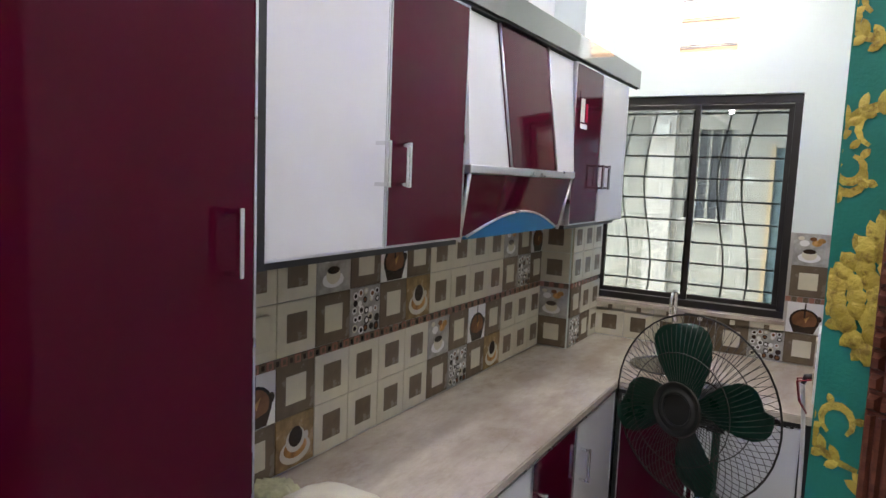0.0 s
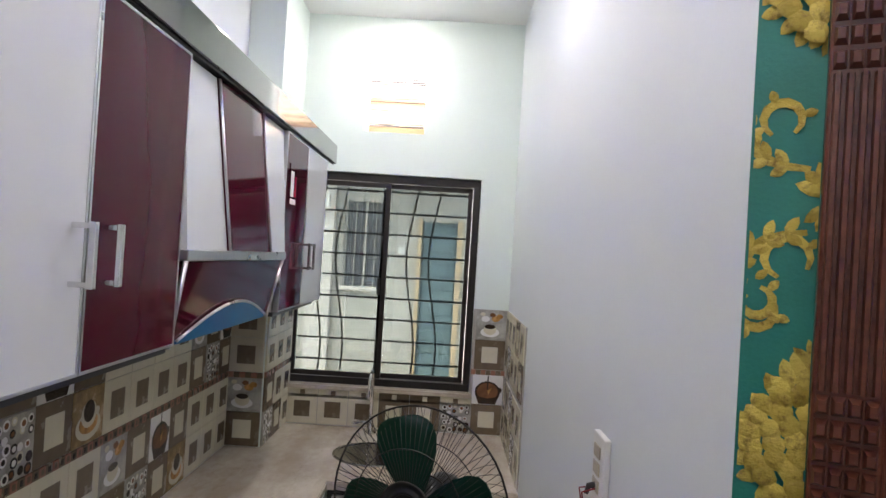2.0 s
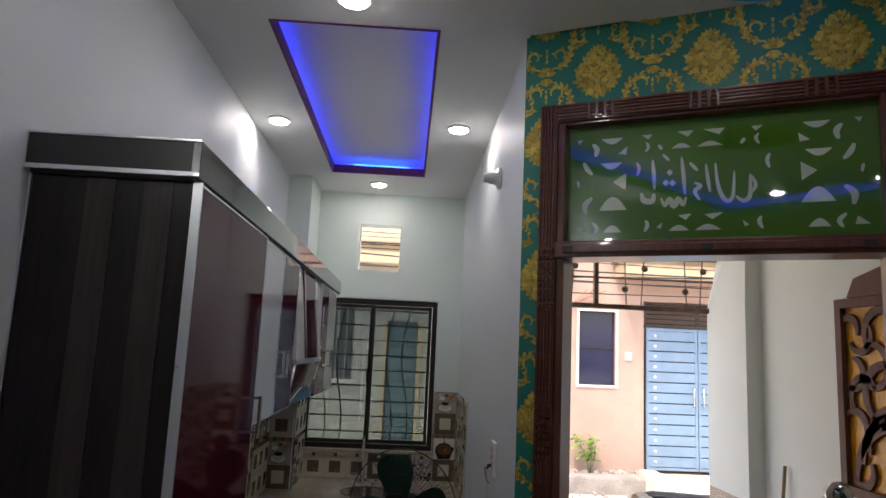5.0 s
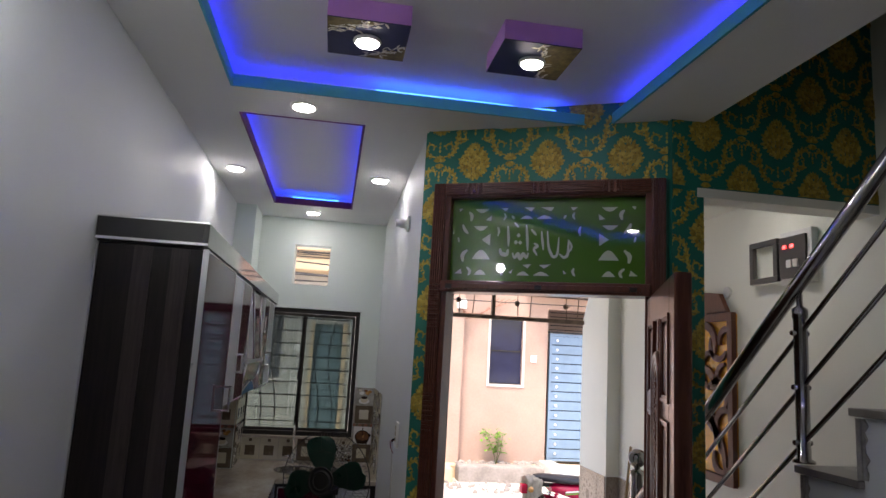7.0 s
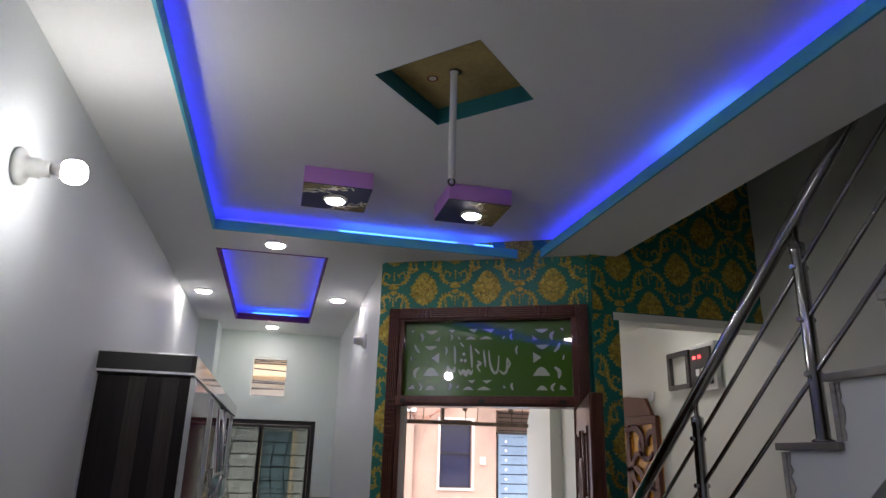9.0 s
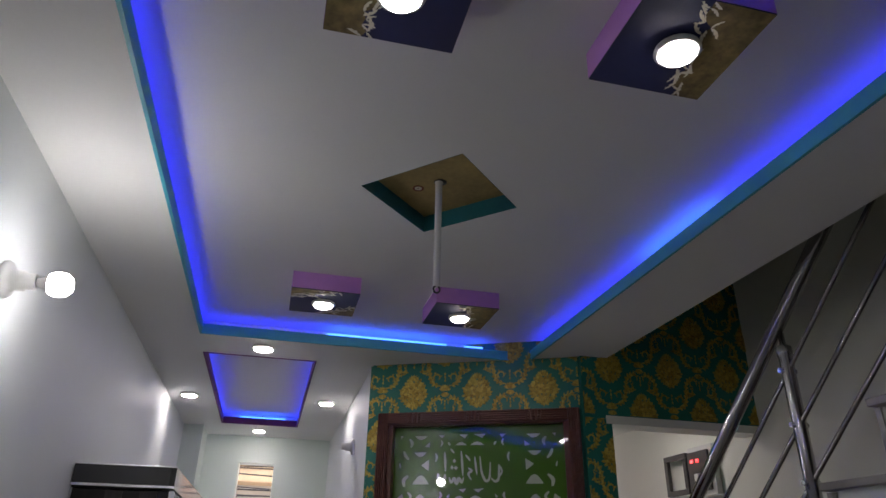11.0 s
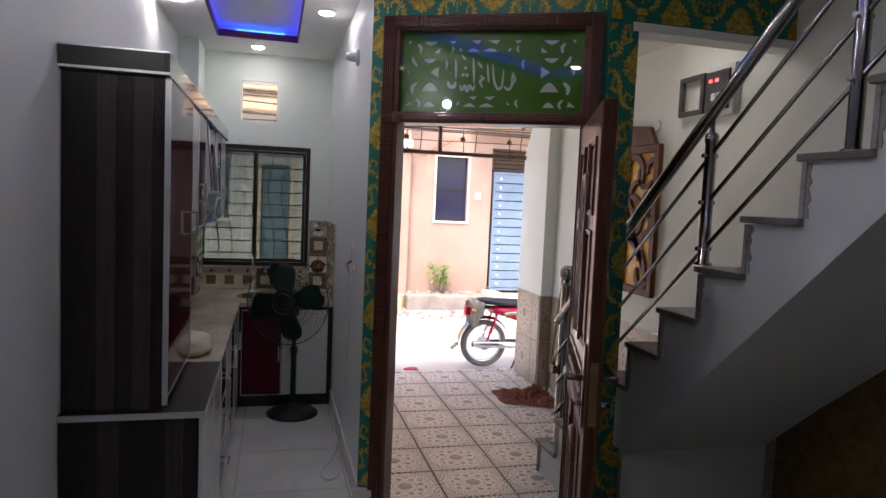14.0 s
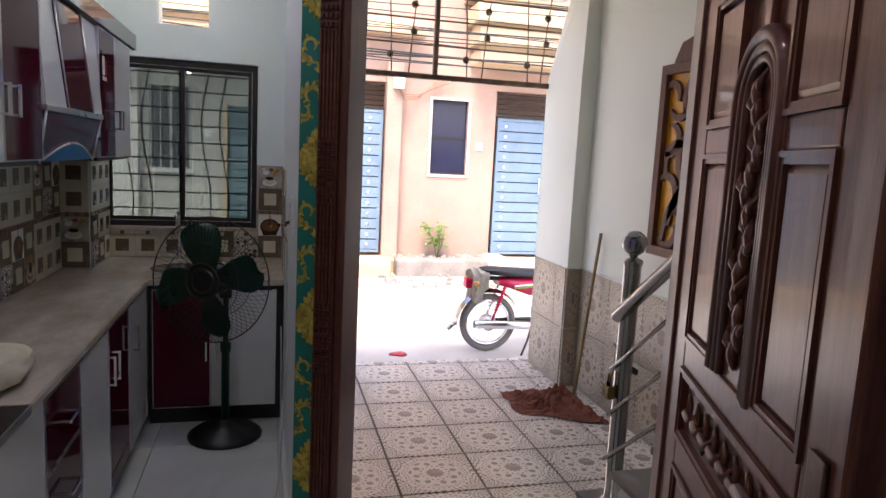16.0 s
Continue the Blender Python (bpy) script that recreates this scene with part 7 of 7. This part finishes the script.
# sapling
plant = thing("sapling", "small bright green sapling growing at the plastered wall", "plant", m=pose(2.62, 8.80, -0.02))
bm = B()
stems = []
R = random.Random(11)
for k in range(4):
    a = R.uniform(0, 6.28)
    tip = Vector((0.16 * math.cos(a) - 0.04, 0.05 * math.sin(a), R.uniform(0.40, 0.66)))
    pts = [Vector((0, 0, 0)), tip * 0.4 + Vector((0.03, 0, 0)), tip]
    tube(bm, pts, [0.008, 0.006, 0.003], 5)
    stems.append(pts)
part("stem", bm, basic("green stem", (0.12, 0.14, 0.05), 0.7), plant)
bm = B()
for pts in stems:
    for i in range(46):
        f = R.uniform(0.3, 1.0)
        p = pts[1].lerp(pts[2], max(0, (f - 0.4) / 0.6)) + Vector((R.gauss(0, 0.045), R.gauss(0, 0.035), R.gauss(0, 0.03)))
        a, e, ln = R.uniform(0, 6.28), R.uniform(-0.6, 0.5), R.uniform(0.06, 0.11)
        d = Vector((math.cos(a) * math.cos(e), math.sin(a) * math.cos(e), math.sin(e)))
        sd = d.cross(Vector((0, 0, 1))).normalized() * ln * 0.28
        q = [bm.verts.new(p), bm.verts.new(p + d * ln * 0.5 + sd), bm.verts.new(p + d * ln), bm.verts.new(p + d * ln * 0.5 - sd)]
        bm.faces.new(q)
part("foliage", bm, LEAF, plant)
# street wires
R = random.Random(21)
for i in range(22):
    bm = B()
    y, z = R.uniform(6.0, 8.2), R.uniform(2.75, 3.9)
    x0, x1, sag, dz = -6.0, 9.0, R.uniform(0.05, 0.35), R.uniform(-0.5, 0.5)
    tube(bm, [(x0 + (x1 - x0) * k / 14, y + (9.03 - y) * abs(k / 7 - 1) ** 3, z + dz * (k / 14 - 0.5) - sag * 4 * (k / 14) * (1 - k / 14)) for k in range(15)], R.choice((0.006, 0.008, 0.011)), 5)
    solo("street_wire", bm, LINE, "dark overhead wire strung along the lane", "wire", "street wires")


# ---- motorcycle ----
bike = thing("motorcycle", "red motorcycle with black seat, parked in the lane", "motorcycle", m=pose(2.04, 4.53, SZ))
WR = 0.275
for cx in (0.0, 1.22):
    bm = B()
    tube(bm, [(cx + (WR - 0.032) * math.cos(2 * math.pi * k / 40), 0, WR + (WR - 0.032) * math.sin(2 * math.pi * k / 40)) for k in range(40)], 0.027, 10, closed=True)
    wheel = part("wheel", bm, RUBBER, bike, "worn tyre")
    bm = B()
    tube(bm, [(cx + 0.205 * math.cos(2 * math.pi * k / 40), 0, WR + 0.205 * math.sin(2 * math.pi * k / 40)) for k in range(40)], 0.014, 8, closed=True)
    part("rim", bm, CHROME, wheel)
    bm = B()
    for k in range(28):
        a = 2 * math.pi * k / 28
        s = 0.02 if k % 2 else -0.02
        tube(bm, [(cx + 0.05 * math.cos(a + 0.5), s, WR + 0.05 * math.sin(a + 0.5)), (cx + 0.198 * math.cos(a), 0, WR + 0.198 * math.sin(a))], 0.002, 4, caps=False)
    part("spokes", bm, CHROME, wheel)
    bm = B()
    lathe(bm, [(0.03, -0.06), (0.07, -0.05), (0.07, 0.05), (0.03, 0.06)], (cx, 0, WR), 18, "y")
    part("hub", bm, ALU, wheel)
    bm = B()
    pts = [(cx + (WR + 0.035) * math.cos(radians(a)), 0, WR + (WR + 0.035) * math.sin(radians(a))) for a in (range(30, 190, 10) if cx == 0 else range(10, 170, 10))]
    for p, q in zip(pts, pts[1:]):
        vs = [bm.verts.new((p[0], -0.06, p[2] - 0.02)), bm.verts.new((p[0], 0, p[2] + 0.008)), bm.verts.new((p[0], 0.06, p[2] - 0.02)), bm.verts.new((q[0], 0.06, q[2] - 0.02)), bm.verts.new((q[0], 0, q[2] + 0.008)), bm.verts.new((q[0], -0.06, q[2] - 0.02))]
        bm.faces.new((vs[0], vs[1], vs[4], vs[5]))
        bm.faces.new((vs[1], vs[2], vs[3], vs[4]))
    if cx == 0:
        tube(bm, [pts[-1], (pts[-1][0] - 0.07, 0, pts[-1][2] - 0.06)], 0.02, 6)
    bmesh.ops.remove_doubles(bm, verts=bm.verts, dist=0.0005)
    part("mudguard", bm, STEEL, bike, "chromed mudguard")


def loft(name, sections, mat, label, parent=bike):
    """A rounded body through (x, z, half-width, half-height) sections."""
    bm = B()
    rings = []
    for x, z, w, h in sections:
        rings.append([bm.verts.new((x, w * math.copysign(abs(math.cos(a)) ** 0.7, math.cos(a)), z + h * math.copysign(abs(math.sin(a)) ** 0.7, math.sin(a)))) for a in (2 * math.pi * k / 16 for k in range(16))])
    for p, q in zip(rings, rings[1:]):
        for k in range(16):
            f = bm.faces.new((p[k], p[(k + 1) % 16], q[(k + 1) % 16], q[k]))
            f.smooth = True
    bm.faces.new(rings[0])
    bm.faces.new(rings[-1])
    bmesh.ops.recalc_face_normals(bm, faces=bm.faces)
    return part(name, bm, mat, parent, label)


loft("seat", [(-0.10, 0.765, 0.05, 0.02), (-0.02, 0.76, 0.10, 0.035), (0.2, 0.745, 0.12, 0.04), (0.40, 0.735, 0.11, 0.04), (0.52, 0.75, 0.07, 0.03)], SEAT, "long black seat")
loft("tank", [(0.50, 0.74, 0.06, 0.05), (0.60, 0.77, 0.12, 0.085), (0.80, 0.80, 0.13, 0.10), (0.93, 0.82, 0.09, 0.08), (0.99, 0.82, 0.04, 0.04)], RED, "red fuel tank")
cowl = loft("side_cover", [(0.06, 0.66, 0.10, 0.03), (0.16, 0.655, 0.115, 0.05), (0.36, 0.62, 0.12, 0.085), (0.50, 0.60, 0.10, 0.07)], RED, "red side cover")
bm = B()
for z, mi in ((0.63, 0), (0.61, 1)):
    prism(bm, [(0.20, z), (0.46, z + 0.02), (0.46, z + 0.035), (0.20, z + 0.012)], -0.127, -0.118, "y", mi)
part("stripe", bm, [LABELWHITE, LEAF], cowl, "white and green stripe")
loft("engine", [(0.46, 0.36, 0.10, 0.08), (0.56, 0.36, 0.13, 0.12), (0.76, 0.38, 0.13, 0.13), (0.90, 0.42, 0.09, 0.10)], METER, "grey engine")
bm = B()
tube(bm, [(0.80, -0.13, 0.30), (0.62, -0.15, 0.26), (0.45, -0.16, 0.275), (0.40, -0.16, 0.28), (-0.18, -0.165, 0.30)], [0.02, 0.02, 0.022, 0.040, 0.036], 14)
part("exhaust", bm, CHROME, bike, "long silver exhaust")
for s in (-0.09, 0.09):
    bm = B()
    tube(bm, [(0.0, s, WR), (0.13, s, 0.66)], 0.012, 8)
    for k in range(9):
        f = 0.35 + k * 0.065
        lathe(bm, [(0.02, -0.006), (0.032, 0.0), (0.02, 0.006)], (0.13 * f, s, WR + (0.66 - WR) * f), 12)
    part("shock_absorber", bm, RED if s < 0 else CHROME, bike)
    bm = B()
    tube(bm, [(1.22, s, WR), (1.02, s, 0.88)], 0.018, 8)
    part("fork", bm, CHROME, bike)
bm = B()
tube(bm, [(0.96, 0, 0.82), (0.70, 0, 0.62), (0.45, 0, 0.55), (0.10, 0, 0.68), (-0.15, 0, 0.70)], 0.022, 8)
tube(bm, [(0.93, 0, 0.80), (0.88, 0, 0.45), (0.6, 0, 0.28), (0.40, 0, 0.30), (0.0, 0.08, WR)], 0.02, 8)
part("frame", bm, SEAT, bike, "black tube frame")
bm = B()
tube(bm, [(0.88, -0.34, 0.98), (0.98, -0.20, 1.0), (1.0, -0.06, 0.94), (1.0, 0.06, 0.94), (0.98, 0.20, 1.0), (0.88, 0.34, 0.98)], 0.011, 8)
bar = part("handlebar", bm, CHROME, bike)
bm = B()
for s in (-1, 1):
    tube(bm, [(0.83, s * 0.39, 0.965), (0.90, s * 0.31, 0.985)], 0.018, 8)
    tube(bm, [(0.98, s * 0.24, 1.0), (0.93, s * 0.36, 1.08)], 0.006, 6)
    lathe(bm, [(0.01, -0.012), (0.05, -0.006), (0.05, 0.006), (0.01, 0.008)], (0.92, s * 0.38, 1.12), 14, "x")
part("grip_and_mirror", bm, SEAT, bar)
bm = B()
lathe(bm, [(0.03, -0.06), (0.08, -0.02), (0.09, 0.05), (0.07, 0.07)], (1.10, 0, 0.86), 18, "x")
part("headlight", bm, CHROME, bike, "round chrome headlight")
bm = B()
box(bm, -0.24, -0.17, -0.045, 0.045, 0.60, 0.69, bev=0.012)
part("tail_light", bm, RED, bike, "red tail light")
bm = B()
for s in (-1, 1):
    tube(bm, [(-0.16, 0, 0.66), (-0.17, s * 0.12, 0.66)], 0.006, 6)
    bmesh.ops.create_icosphere(bm, subdivisions=2, radius=0.03, matrix=Matrix.Translation((-0.17, s * 0.14, 0.66)))
part("indicator", bm, T_GOLD, bike, "amber indicator")
bm = B()
tube(bm, [(0.42, -0.06, 0.28), (0.34, -0.16, 0.14), (0.27, -0.2, 0.01)], 0.010, 6)
part("stand", bm, SEAT, bike, "prop stand")
bm = B()
G = 14
grid = []
for i in range(G + 1):
    row = []
    for j in range(G + 1):
        u, v = i / G, j / G
        s = (v - 0.45) * (0.66 + 0.14 * math.sin(u * 5))
        y = max(-0.10, min(0.10, s)) * 1.06
        z = 0.775 - 0.25 * abs(s) - max(0, abs(s) - 0.10) * 0.8 + 0.02 * noise.noise(Vector((u * 4, v * 5, 7)))
        row.append(bm.verts.new((-0.20 + 0.16 * u + 0.03 * noise.noise(Vector((v * 4, u * 3, 2))), y + 0.015 * noise.noise(Vector((u * 5, v * 4, 0))) - 0.01, z)))
    grid.append(row)
for i in range(G):
    for j in range(G):
        bm.faces.new((grid[i][j], grid[i + 1][j], grid[i + 1][j + 1], grid[i][j + 1])).smooth = True
bmesh.ops.solidify(bm, geom=bm.faces[:], thickness=0.004)
solo("seat_cloth", bm, basic("pale dusty rag", (0.50, 0.47, 0.40), 0.9, var=0.2, scale=18, bump=0.4), "pale dusty cloth draped over the motorcycle tail", "cloth", m=pose(2.04, 4.53, SZ))


# ---- floor tiles, laid last ----
def tile_floor(parent, xs, ys, z0, z1, mat, keep_porch, label=""):
    """Square tiles cut along the line of the door wall."""
    n = Vector((0.454, 0.891, 0))
    w0 = Vector((0.156, 0.768, 0))
    shared = {}
    for xa, xb in zip(xs, xs[1:]):
        for ya, yb in zip(ys, ys[1:]):
            cx, cy = (xa + xb) / 2, (ya + yb) / 2
            gap = 0.006 if keep_porch else 0.0025
            hw, hh = (xb - xa) / 2 - gap, (yb - ya) / 2 - gap
            cut = w0 + n * (0.127 if keep_porch else -0.021) - Vector((cx, cy, 0))
            sgn = 1 if keep_porch else -1
            dist = [sgn * (Vector((a * hw, b * hh, 0)) - cut).dot(n) for a in (-1, 1) for b in (-1, 1)]
            in_kitchen = (not keep_porch) and cx < KX1 and cy > 0.5
            if max(dist) <= 0 and not in_kitchen:
                continue
            whole = min(dist) >= 0 or in_kitchen
            key = (round(hw, 4), round(hh, 4))
            if whole and key in shared:
                me = shared[key]
            else:
                bm = B()
                box(bm, -hw, hw, -hh, hh, z0, z1, bev=0.0012)
                if not whole:
                    bmesh.ops.bisect_plane(bm, geom=bm.verts[:] + bm.edges[:] + bm.faces[:], plane_co=cut, plane_no=n * -sgn, clear_outer=True)
                me = mesh_of(bm, mat, "tile")
                if whole:
                    shared[key] = me
            ob = new("tile", me)
            ob.parent = parent
            ob.matrix_basis = Matrix.Translation((cx, cy, 0))


floor_ob = bpy.data.objects["floor"]
porch_ob = bpy.data.objects["floor_porch"]
tile_floor(floor_ob, [-1.07 + 0.605 * i for i in range(3)] + [KX1], [-4.4 + 0.605 * i for i in range(14)], FLOOR - 0.012, FLOOR, FLOORTILE, False)
tile_floor(floor_ob, [KX1, 0.745, 1.35, 2.15], [-4.4 + 0.605 * i for i in range(8)] + [0.7], FLOOR - 0.012, FLOOR, FLOORTILE, False)
tile_floor(porch_ob, [0.27, 0.678, 1.088, 1.493, 1.90, 2.15], [0.40] + [0.515 + 0.378 * i for i in range(9)] + [3.62], -0.010, 0.0, PORCHTILE, True)
